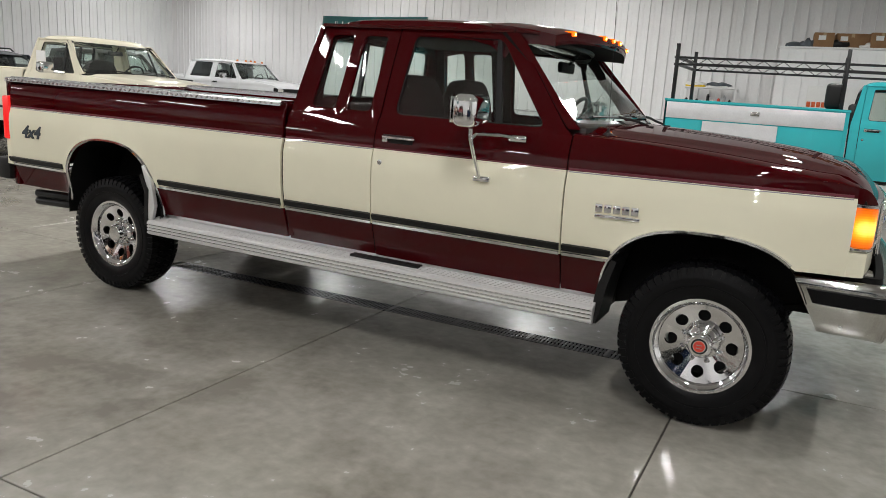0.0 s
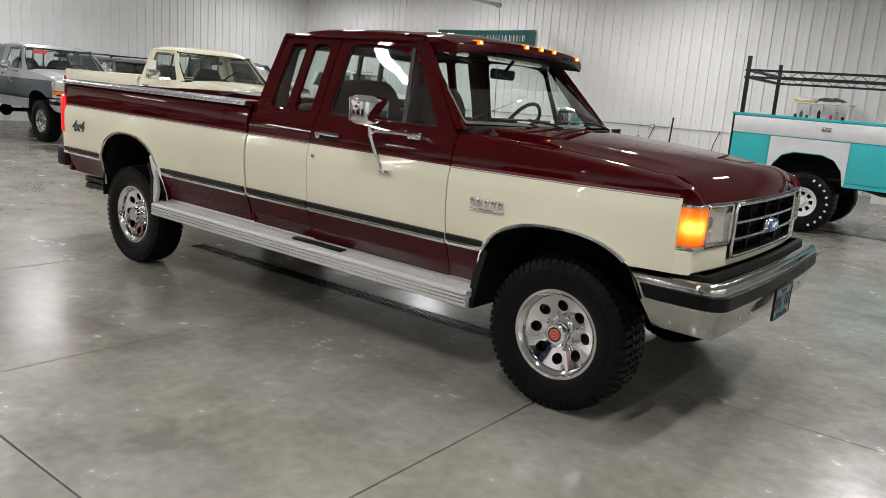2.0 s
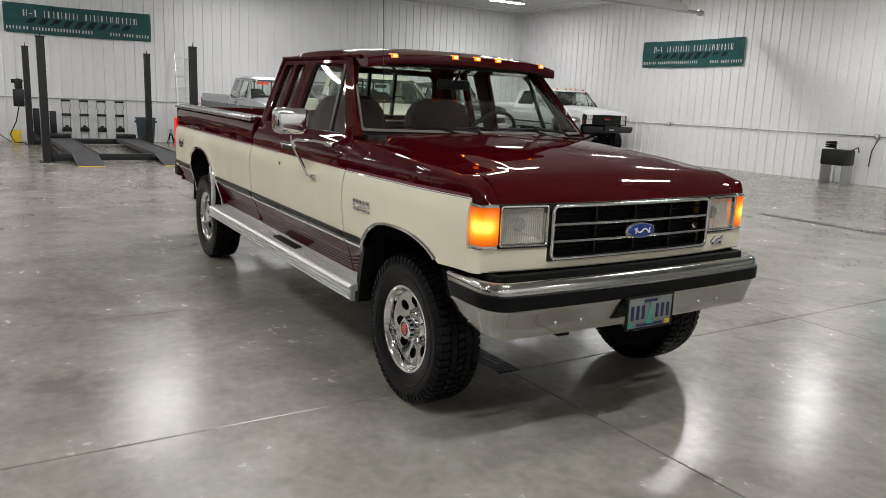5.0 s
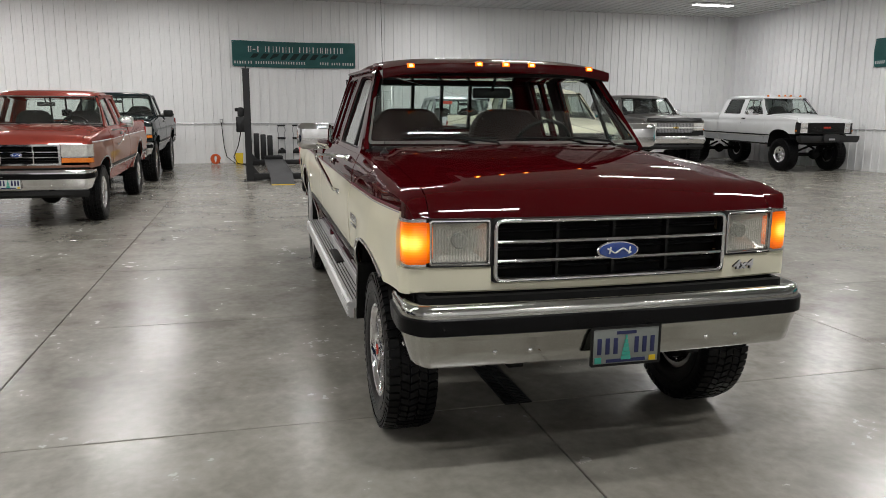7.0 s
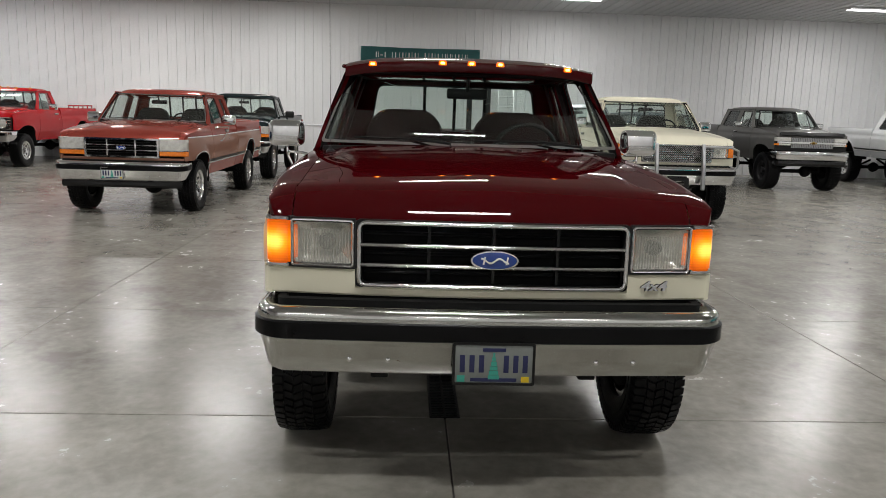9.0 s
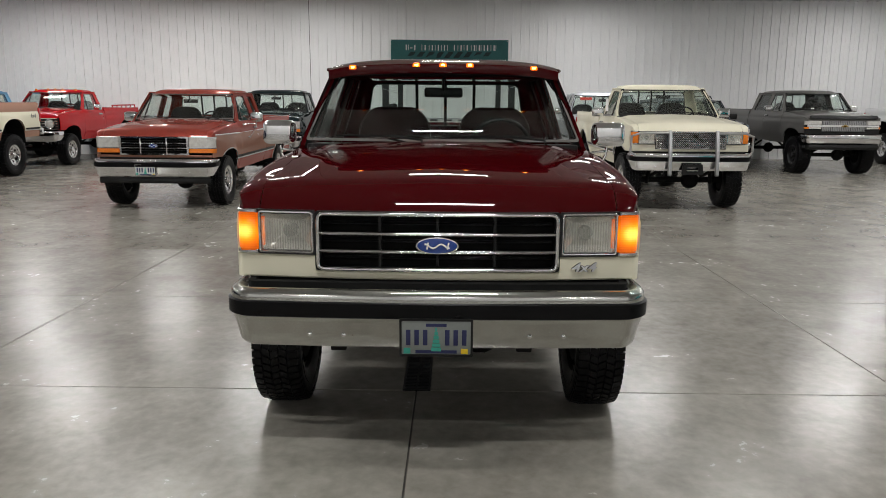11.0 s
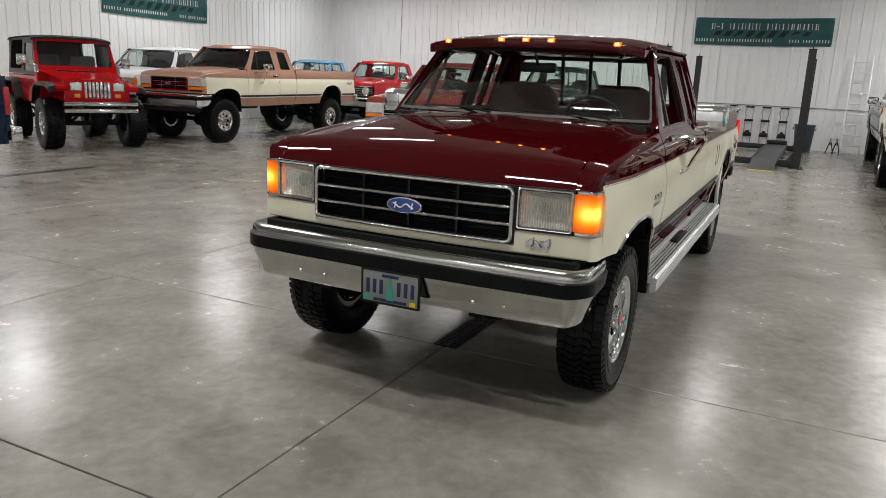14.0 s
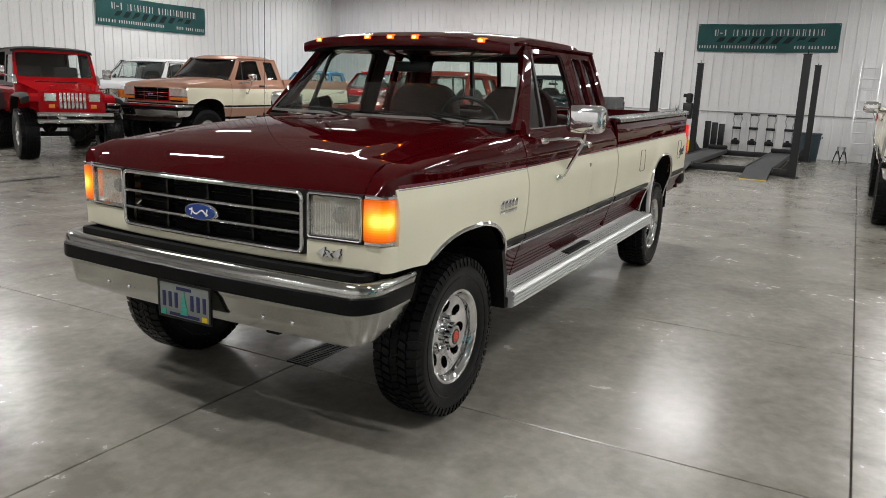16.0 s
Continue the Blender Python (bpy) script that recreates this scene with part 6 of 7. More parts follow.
car, bp, d = other("old", "navy blue regular cab pickup with chrome rear bumper", pose(2.62, -7.66, 0), NAVY, cab="reg", wb=3.40, upper=NAVY, middle=NAVY, lower=NAVY, tyre=(0.40, 0.25), arms=False, mould=False, arch_trim=None)
car, bp, d = other("old", "bright red regular cab pickup with amber cab lamps", pose(-15.95, -11.0, 0), RED, cab="reg", wb=3.25, upper=RED, middle=RED, lower=RED, lift=0.13, tyre=(0.42, 0.26), arms=False, mould=False, arch_trim=None)
for s in (-1, 1):
    bm = B()
    tube(bm, [(d["xe"] + 0.1, s * 0.86, 1.42), (d["xr"] - 0.7, s * 0.86, 1.42)], 0.02, 8)
    for x in np.linspace(d["xe"] + 0.12, d["xr"] - 0.72, 6):
        tube(bm, [(x, s * 0.86, 1.33), (x, s * 0.86, 1.42)], 0.016, 6)
    bp("bed_rack", bm, RED, lab="red bed rail rack")
car, bp, d = other("f92", "silver and slate grey extended cab pickup", pose(-14.3, 3.85, 0), SILVER, upper=SILVER, middle=SLATE, lower=SILVER, lift=0.12, tyre=(0.43, 0.27), arch_trim=None)
bm = B()
box(bm, -1.005, -1.0, -0.60, -0.30, 1.66, 1.73)
bp("window_card", bm, REDINK, lab="red and white card in the windscreen")
car, bp, d = other("chev", "graphite grey lifted crew cab pickup with a chrome bumper", pose(-15.2, 9.55, 0), GRAPHITE, cab="crew", wb=3.65, upper=GRAPHITE, middle=GRAPHITE, lower=GRAPHITE, lift=0.22, tyre=(0.47, 0.31), rim=(0.24, "spokes"), rim_mat=SATIN, arms=False, arch_trim=BLACK, mould=False)
bm = B()
loft(bm, [[(0.60 + hood_front(y), y, 0.40), (0.76 + hood_front(y), y, 0.42), (0.785 + hood_front(y), y, 0.47), (0.77 + hood_front(y), y, 0.53), (0.60 + hood_front(y), y, 0.53)] for y in np.linspace(-0.84, 0.84, 15)])
bp("front_valance", bm, BLACK, lab="black plastic front valance")
other("gmc", "white crew cab pickup with a black grille and amber cab lamps", pose(-14.5, 13.75, 0), WHITE, cab="crew", wb=4.15, upper=WHITE, middle=WHITE, lower=SILVER, lift=0.24, tyre=(0.46, 0.30), rim=(0.22, "plain"), arms=False, arch_trim=None)
car, bp, d = other("chev", "dark grey estate car with roof rails", pose(-15.6, 6.55, 0), SLATE, cab="suv", wb=3.0, upper=SLATE, middle=SLATE, lower=GRAPHITE, bed=False, lift=0.0, tyre=(0.37, 0.24), arms=False, mirrors=BLACK, mould=False, arch_trim=None, group="")
for s in (-1, 1):
    bm = B()
    tube(bm, [(-1.5, s * 0.60, 1.86), (-1.6, s * 0.60, 1.92), (d["xr"] + 0.4, s * 0.60, 1.92), (d["xr"] + 0.3, s * 0.60, 1.85)], 0.018, 8)
    bp("roof_rail", bm, SATIN)
bm = B()
for x in (-1.9, -2.9):
    tube(bm, [(x, -0.60, 1.92), (x, 0.60, 1.92)], 0.014, 6)
bp("roof_bar", bm, SATIN)
other("f87", "white two-door utility vehicle near the wall", pose(-9.2, -13.35, 0, 0, 0, 8), WHITE, cab="suv", wb=2.66, upper=WHITE, middle=WHITE, lower=WHITE, bed=False, lift=0.16, tyre=(0.42, 0.27), arms=False, group="")
other("f92", "sky blue regular cab pickup near the corner", pose(-15.9, -13.5, 0), SKYBLUE, cab="reg", wb=3.40, upper=SKYBLUE, middle=SKYBLUE, lower=SKYBLUE, lift=0.1, tyre=(0.42, 0.27), arms=False)


# ---- turquoise service truck ----
def service_truck():
    car, bp, d = pickup("service_truck", "turquoise service truck with diamond-plate tool boxes and a ladder rack", pose(2.60, 8.22, 0), cab="reg", wb=3.35, upper=TEAL, middle=TEAL, lower=TEAL, bed=False, lift=0.12,
                        tyre=(0.43, 0.29), rim=(0.20, "spokes"), rim_mat=WHITE, front="old", mould=False, arch_trim=None, group="", category="truck")
    front_round(bp, TEAL)
    bumper_front(bp, CHROME, band=False)
    for s in (-1, 1):
        mirror(bp, s, CHROME, False)
    x0, x1, xw = -4.44, -1.96, -3.35
    body = None
    for s in (-1, 1):
        bm = B()
        y = 0.97
        # side wall with the wheel cut-out
        ap = [(xw + 0.49, 0.56), (xw + 0.45, 0.76), (xw + 0.34, 0.90), (xw + 0.18, 0.955), (xw - 0.18, 0.955), (xw - 0.34, 0.90), (xw - 0.45, 0.76), (xw - 0.49, 0.56)]
        prism(bm, [(x0, 0.58), (x0, 1.42), (x1, 1.42), (x1, 0.56)] + ap, "y", s * (y - 0.05), s * y)
        box(bm, x0, x1, s * 0.55, s * (y - 0.05), 1.06, 1.42)
        box(bm, x0, x0 + 0.03, s * 0.50, s * y, 0.62, 1.42)
        side = bp("tool_box", bm, TEAL)
        bm = B()
        box(bm, x0 - 0.01, x1 + 0.01, s * 0.50, s * (y + 0.015), 1.415, 1.45, r=0.008)
        bp("top_rail", bm, TEAL, side)
        bm = B()
        box(bm, x0 + 0.03, x1 - 0.05, s * (y + 0.001), s * (y + 0.014), 1.17, 1.405, r=0.004)
        lid = bp("upper_door", bm, PLATE, side, "diamond-plate upper door")
        bm = B()
        box(bm, -3.22, -3.10, s * (y + 0.014), s * (y + 0.026), 1.275, 1.335, r=0.004)
        box(bm, -3.19, -3.13, s * (y + 0.026), s * (y + 0.036), 1.29, 1.32, r=0.004)
        bp("latch", bm, CHROME, lid)
        bm = B()
        for i in range(58):
            for k in range(6):
                t = B()
                prism(t, [(-0.013, 0), (0, 0.004), (0.013, 0), (0, -0.004)], "y", 0, 0.0035)
                join(bm, t, 0, Matrix.Translation((x0 + 0.06 + i * 0.040, s * (y + (0.014 if s > 0 else 0.0175)), 1.19 + k * 0.038)) @ pose(0, 0, 0, 0, 45 if (i + k) % 2 else -45, 0))
        bp("plate_pattern", bm, PLATE, lid)
        for xa, xb, mt, lb in ((x0 + 0.03, x0 + 0.55, TEAL, "turquoise lower door"), (xw + 0.52, x1 - 0.05, TEAL, "turquoise lower door")):
            bm = B()
            box(bm, xa, xb, s * (y + 0.001), s * (y + 0.014), 0.62, 1.155, r=0.006)
            bp("lower_door", bm, mt, side, lb)
        bm = B()
        prism(bm, [(x0 + 0.57, 0.575), (x0 + 0.57, 1.155), (xw + 0.51, 1.155), (xw + 0.51, 0.575)] + [(a, b + 0.012) for a, b in ap], "y", s * (y + 0.001), s * (y + 0.010))
        bp("wheel_panel", bm, PLATE, side, "diamond-plate panel round the wheel")
        bm = B()
        loft(bm, [[(x, s * 0.93, z) for x, z in ap], [(x, s * 0.50, z) for x, z in ap]], loop=False)
        bm.faces.new([bm.verts.new((x, s * 0.50, z)) for x, z in ap])
        bp("wheel_well", bm, UNDER, side)
        bm = B()
        box(bm, xw - 0.60, xw - 0.575, s * 0.70, s * 0.95, 0.26, 0.66)
        bp("mud_flap", bm, BLACK, side)
    bm = B()
    box(bm, x0 + 0.03, x1, -0.55, 0.55, 0.72, 0.78)
    box(bm, x1 - 0.04, x1, -0.92, 0.92, 0.72, 1.40)
    bp("load_floor", bm, UNDER)
    # raised white lettering on the rear tyres, as plain blocks
    for wl in [o for o in car.children if o.name.startswith("wheel") and o.matrix_basis.translation.x < -1 and o.type == "MESH" and "well" not in o.name]:
        for k in range(22):
            if k in (9, 10, 20, 21):
                continue
            bm = B()
            t = B()
            box(t, -0.014, 0.014, -0.150, -0.1435, 0.325, 0.358, r=0.001, seg=1)
            join(bm, t, 0, Matrix.Rotation(2 * math.pi * k / 22 + 0.4, 4, "Y"))
            part("letter_block", bm, INK, wl, "worn white tyre lettering")
    # ladder rack
    bm = B()
    rack = bp("ladder_rack", _posts(bm, x0, x1), SATIN, lab="black steel ladder rack")
    bm = B()
    box(bm, x1 - 0.34, x1 - 0.10, -0.80, -0.58, 1.45, 1.80, r=0.05, seg=3)
    bp("headrest_box", bm, BLACK)


def _posts(bm, x0, x1):
    for s in (-1, 1):
        for x in (x0 + 0.08, x1 - 0.12):
            box(bm, x - 0.026, x + 0.026, s * 0.84 - 0.026, s * 0.84 + 0.026, 1.45, 2.26, r=0.004)
        for z in (1.96, 2.06):
            box(bm, x0 + 0.04, x1 + 1.2, s * 0.84 - 0.02, s * 0.84 + 0.02, z - 0.016, z + 0.016)
        for i in range(9):
            xa = x0 + 0.12 + i * 0.26
            tube(bm, [(xa, s * 0.84, 1.965), (xa + 0.13, s * 0.84, 2.055), (xa + 0.26, s * 0.84, 1.965)], 0.006, 5)
    for x in (x0 + 0.08, x1 - 0.12):
        box(bm, x - 0.02, x + 0.02, -0.84, 0.84, 1.94, 1.98)
        box(bm, x - 0.02, x + 0.02, -0.84, 0.84, 2.04, 2.08)
    return bm


service_truck()


# ---- red off-roader ----
def jeep():
    car = thing("off_roader", "red open-fendered off-roader with a black hard top and chrome tube bumper", "car", m=pose(-6.05, -10.55, 0, 0, 0, 67))
    R, W, wb = 0.46, 0.32, 2.40
    for x in (0, -wb):
        for s in (-1, 1):
            wheel(car, x, s * 0.72, R, R, W, 0.20, "plain", ALLOY, False)

    def p(nm, bm, mt, par=car, lab=""):
        return part(nm, bm, mt, par, lab)
    L = 0.27
    bm = B()
    prism(bm, [(-0.62, 0.52 + L), (-0.62, 1.10 + L), (-0.78, 1.10 + L), (-0.80, 1.02 + L), (-2.98, 1.02 + L), (-2.98, 0.52 + L), (-2.80, 0.52 + L), (-2.75, 0.80 + L), (-2.05, 0.80 + L), (-1.95, 0.50 + L)], "y", -0.74, 0.74, r=0.02)
    p("body_tub", bm, RED)
    bm = B()
    loft(bm, [[(x, y * w, z - 0.03 * (abs(y) / 0.62) ** 3) for y in np.linspace(-0.62, 0.62, 13)] for x, w, z in ((-0.66, 1.12, 1.15 + L), (-0.3, 1.03, 1.10 + L), (0.20, 0.90, 1.02 + L), (0.40, 0.86, 1.0 + L), (0.43, 0.85, 0.96 + L))], loop=False)
    for s in (-1, 1):
        prism(bm, [(-0.64, 0.60 + L), (0.42, 0.60 + L), (0.42, 0.96 + L), (-0.64, 1.10 + L)], "y", s * 0.50, s * 0.54)
    p("hood", bm, RED)
    bm = B()
    box(bm, -0.56, -0.44, -0.42, 0.30, 1.115 + L, 1.140 + L, r=0.01)
    p("hood_vent", bm, BLACK)
    # grille
    bm = B()
    prism(bm, rounded([(-0.56, 0.60 + L), (0.56, 0.60 + L), (0.56, 0.93 + L), (0.50, 0.985 + L), (-0.50, 0.985 + L), (-0.56, 0.93 + L)], 0.03), "x", 0.41, 0.46, r=0.006)
    g = p("grille", bm, RED)
    for i in range(7):
        bm = B()
        y = -0.20 + i * 0.0667
        box(bm, 0.462, 0.474, y - 0.024, y + 0.024, 0.66 + L, 0.955 + L, r=0.01)
        p("grille_insert", bm, CHROME, g)
    for s in (-1, 1):
        bm = B()
        box(bm, 0.458, 0.480, s * 0.27, s * 0.47, 0.80 + L, 0.945 + L, r=0.01)
        lamp = p("headlamp", bm, CHROME, g)
        bm = B()
        box(bm, 0.481, 0.487, s * 0.285, s * 0.455, 0.815 + L, 0.93 + L, r=0.004)
        p("headlamp_lens", bm, CLEARLAMP, lamp)
        bm = B()
        box(bm, 0.458, 0.475, s * 0.30, s * 0.40, 0.675 + L, 0.745 + L, r=0.006)
        p("indicator", bm, AMBER, g)
        # front fender with flare
        bm = B()
        prof = [(-0.66, 0.60), (-0.52, 0.86), (-0.40, 0.93), (0.36, 0.93), (0.50, 0.88), (0.53, 0.82)]
        rows = [[(x, s * y, z + L) for x, z in prof] for y in (0.52, 0.70, 0.72)]
        rows += [[(x * 0.99, s * y, z + L - 0.03) for x, z in prof] for y in (0.72, 0.52)]
        loft(bm, rows + rows[:1], loop=False)
        p("fender", bm, RED)
        bm = B()
        rows = [[(x, s * y, z + L - dz) for x, z in prof] for y, dz in ((0.715, -0.004), (0.80, 0.015), (0.86, 0.06), (0.85, 0.075), (0.72, 0.03))]
        loft(bm, rows + rows[:1], loop=False)
        p("fender_flare", bm, BLACK)
        bm = B()
        prof = [(-2.93, 0.62), (-2.85, 0.88), (-2.72, 0.95), (-2.10, 0.95), (-1.96, 0.88), (-1.88, 0.60)]
        rows = [[(x, s * y, z + L - dz) for x, z in prof] for y, dz in ((0.735, 0.0), (0.83, 0.015), (0.89, 0.06), (0.88, 0.075), (0.74, 0.03))]
        loft(bm, rows + rows[:1], loop=False)
        p("fender_flare", bm, BLACK)
        bm = B()
        tube(bm, [(-0.78, s * 0.74, 1.18 + L), (-0.80, s * 0.90, 1.26 + L)], 0.012, 6)
        box(bm, -0.84, -0.79, s * 0.86, s * 1.02, 1.20 + L, 1.40 + L, r=0.02)
        p("wing_mirror", bm, CHROME)
        bm = B()
        prism(bm, [(-0.60, 1.08 + L), (-0.74, 1.08 + L), (-0.74, 1.27 + L), (-0.66, 1.22 + L)], "y", s * 0.70, s * 0.76, r=0.01)
        p("windscreen_hinge", bm, CHROME)
    # windscreen
    def scr(y, z, dd):
        return (-0.66 - 0.28 * (z - 1.03 - L) / 0.55 + dd, y, z)
    bm = B()
    win = rounded([(-0.665, 1.215 + L), (0.665, 1.215 + L), (0.64, 1.665 + L), (-0.64, 1.665 + L)], 0.06)
    framed(bm, [(-0.74, 1.02 + L), (0.74, 1.02 + L), (0.69, 1.72 + L), (-0.69, 1.72 + L)], win, scr, 0.04, k=64)
    f = p("windscreen_frame", bm, RED)
    bm = B()
    pane(bm, win, scr, 0.015)
    p("windscreen", bm, GLASS, f).visible_shadow = False
    bm = B()
    for y in (-0.50, 0.10):
        tube(bm, [scr(y, 1.21 + L, 0.02), scr(y + 0.34, 1.30 + L, 0.012)], 0.008, 5)
    p("wiper", bm, BLACK, f)
    # hard top
    bm = B()
    rows = []
    for x, dz in ((-0.985, -0.035), (-0.985, 0.01), (-1.1, 0.04), (-1.9, 0.05), (-2.8, 0.035), (-2.98, -0.02)):
        rows.append([(x, 0.72 * u, 1.745 + L + dz - 0.05 * abs(u) ** 4) for u in np.linspace(-1, 1, 13)])
    loft(bm, rows, loop=False)
    for s in (-1, 1):
        framed(bm, [(-1.75, 1.03 + L), (-2.97, 1.03 + L), (-2.95, 1.72 + L), (-1.73, 1.735 + L)], rounded([(-1.85, 1.12 + L), (-2.85, 1.12 + L), (-2.80, 1.68 + L), (-1.83, 1.68 + L)], 0.06), lambda x, z, dd, s=s: (x, s * (0.735 - 0.05 * (z - 1.03 - L) / 0.55 + dd), z), 0.03, k=48)
    prism(bm, [(-0.72, 1.03 + L), (0.72, 1.03 + L), (0.68, 1.735 + L), (-0.68, 1.735 + L)], "x", -2.98, -2.94)
    p("hard_top", bm, BLACK, lab="black hard top")
    for s in (-1, 1):
        bm = B()
        framed(bm, [(-0.70, 1.03 + L), (-1.73, 1.03 + L), (-1.72, 1.735 + L), (-0.99, 1.72 + L)], rounded([(-0.90, 1.09 + L), (-1.66, 1.09 + L), (-1.65, 1.62 + L), (-1.06, 1.62 + L)], 0.05), lambda x, z, dd, s=s: (x, s * (0.74 - 0.05 * (z - 1.03 - L) / 0.55 + dd), z), 0.03, k=48)
        dr = p("door", bm, BLACK)
        bm = B()
        pane(bm, rounded([(-0.90, 1.09 + L), (-1.66, 1.09 + L), (-1.65, 1.62 + L), (-1.06, 1.62 + L)], 0.05), lambda x, z, dd, s=s: (x, s * (0.74 - 0.05 * (z - 1.03 - L) / 0.55 + dd), z), 0.015)
        p("pane", bm, TINTED, dr).visible_shadow = False
    for y in (-0.34, 0.34):
        bm = B()
        box(bm, -1.70, -1.56, y - 0.24, y + 0.24, 0.85 + L, 1.42 + L, r=0.05, seg=3)
        p("seat", bm, GREYCLOTH)
    # bumper: two bright tubes on brackets
    for z in (0.455, 0.575):
        bm = B()
        tube(bm, [(0.66, -0.62, z + L), (0.68, -0.58, z + L), (0.68, 0.58, z + L), (0.66, 0.62, z + L)], 0.038, 12)
        p("bumper_tube", bm, CHROME, lab="chrome bumper tube")
    for y in (-0.38, 0.38):
        bm = B()
        box(bm, 0.40, 0.70, y - 0.05, y + 0.05, 0.43 + L, 0.60 + L, r=0.01)
        p("bumper_mount", bm, SATIN)
    bm = B()
    for s in (-1, 1):
        box(bm, -2.9, 0.5, s * 0.36 - 0.04, s * 0.36 + 0.04, 0.40 + L, 0.52 + L)
    p("chassis_frame", bm, UNDER)
    for x in (0, -wb):
        bm = B()
        tube(bm, [(x, -0.72, R), (x, 0.72, R)], 0.045, 10)
        lathe(bm, [(0.02, -0.14), (0.11, -0.09), (0.14, 0), (0.12, 0.07), (0.03, 0.12)], 16, axis="x", c=(x + 0.03, 0.15, R))
        for s in (-1, 1):
            tube(bm, [(x + 0.42, s * 0.37, R + 0.14), (x, s * 0.37, R + 0.03), (x - 0.42, s * 0.37, R + 0.14)], 0.028, 6)
        p("axle", bm, UNDER)


jeep()

# ---- lift and workshop things along the walls ----
def lift():
    ob = thing("vehicle_lift", "black four-post vehicle lift with lowered runways", "vehicle lift")
    posts = [(-14.12, -1.56), (-14.12, 1.42), (-19.2, -1.56), (-19.2, 1.40)]
    for x, y in posts:
        s = 1 if y < 0 else -1
        d = 1 if x > -15 else -1
        bm = B()
        # folded channel, open to the inside
        prism(bm, [(x - 0.075, y - 0.075 * s), (x + 0.075, y - 0.075 * s), (x + 0.075, y + 0.075 * s), (x + 0.04, y + 0.075 * s), (x + 0.04, y + 0.066 * s), (x + 0.066, y + 0.066 * s), (x + 0.066, y - 0.066 * s), (x - 0.066, y - 0.066 * s),
                   (x - 0.066, y + 0.066 * s), (x - 0.04, y + 0.066 * s), (x - 0.04, y + 0.075 * s), (x - 0.075, y + 0.075 * s)], "z", 0, 2.50)
        box(bm, x - 0.085, x + 0.085, y - 0.085, y + 0.085, 2.495, 2.515, r=0.004)
        lathe(bm, [(0.012, 2.515), (0.012, 2.55), (0.006, 2.56), (0.006, 2.60)], 8, axis="z", c=(x, y, 0))
        post = part("post", bm, SATIN, ob)
        bm = B()
        box(bm, x - 0.17, x + 0.17, y - 0.14, y + 0.14, 0.0, 0.014, r=0.003)
        prism(bm, [(y + 0.076 * s, 0.012), (y + 0.30 * s, 0.012), (y + 0.30 * s, 0.06), (y + 0.076 * s, 0.36)], "x", x - 0.05, x + 0.05, r=0.004)
        for dx in (-0.14, 0.14):
            for dy in (-0.11, 0.11):
                lathe(bm, [(0.014, 0.014), (0.014, 0.030), (0.004, 0.034)], 6, axis="z", c=(x + dx, y + dy, 0))
        part("foot", bm, SATIN, post)
        bm = B()
        box(bm, x + d * 0.051, x + d * 0.0535, y + 0.10 * s, y + 0.17 * s, 0.07, 0.14)
        part("warning_label", bm, [PAPER], post, "small white warning label")
    for x in (-14.12, -19.2):
        bm = B()
        box(bm, x - 0.06, x + 0.06, -1.47, 1.33, 0.03, 0.17, r=0.006)
        part("crossbeam", bm, SATIN, ob)
    for y in (-0.86, 0.78):
        bm = B()
        box(bm, -19.25, -14.0, y - 0.26, y + 0.26, 0.11, 0.175, r=0.004)
        for s in (-1, 1):
            box(bm, -19.25, -14.0, y + s * 0.26 - 0.012, y + s * 0.26 + 0.012, 0.09, 0.20, r=0.004)
        run = part("runway", bm, [RUBBERMAT], ob, "grey steel runway")
        bm = B()
        loft(bm, [[(-14.0, y + a, 0.175) for a in (-0.25, 0.25)] + [(-14.0, y + a, 0.155) for a in (0.25, -0.25)], [(-13.05, y + a, 0.012) for a in (-0.25, 0.25)] + [(-13.05, y + a, 0.001) for a in (0.25, -0.25)]])
        part("ramp", bm, RUBBERMAT, run)
        bm = B()
        box(bm, -13.045, -12.99, y - 0.25, y + 0.25, 0.0, 0.010, r=0.003)
        part("ramp_edge", bm, YELLOW, run, "yellow painted ramp edge")
        bm = B()
        prism(bm, rounded([(y - 0.26, 0.18), (y + 0.26, 0.18), (y + 0.26, 0.30), (y - 0.26, 0.30)], 0.05), "x", -19.20, -19.17, r=0.004)
        part("wheel_stop", bm, SATIN, run)
    # power unit on the far post
    x, y = -19.2, -1.56
    bm = B()
    box(bm, x - 0.02, x + 0.16, y - 0.34, y - 0.09, 0.98, 1.42, r=0.015)
    unit = part("power_unit", bm, SATIN, ob)
    bm = B()
    lathe(bm, [(0.02, 1.42), (0.09, 1.43), (0.095, 1.64), (0.07, 1.68), (0.01, 1.69)], 16, axis="z", c=(x + 0.06, y - 0.20, 0))
    lathe(bm, [(0.05, -0.12), (0.055, 0.12), (0.02, 0.14)], 12, axis="y", c=(x + 0.08, y - 0.24, 1.62))
    part("motor", bm, BLACK, unit)
    bm = B()
    tube(bm, [(x + 0.06, y - 0.22, 0.98), (x + 0.02, y - 0.30, 0.60), (x - 0.2, y - 0.45, 0.25), (x - 0.4, y - 0.35, 0.04), (x - 0.1, y - 0.1, 0.03)], 0.014, 6)
    part("hose", bm, RUBBER, unit)


lift()


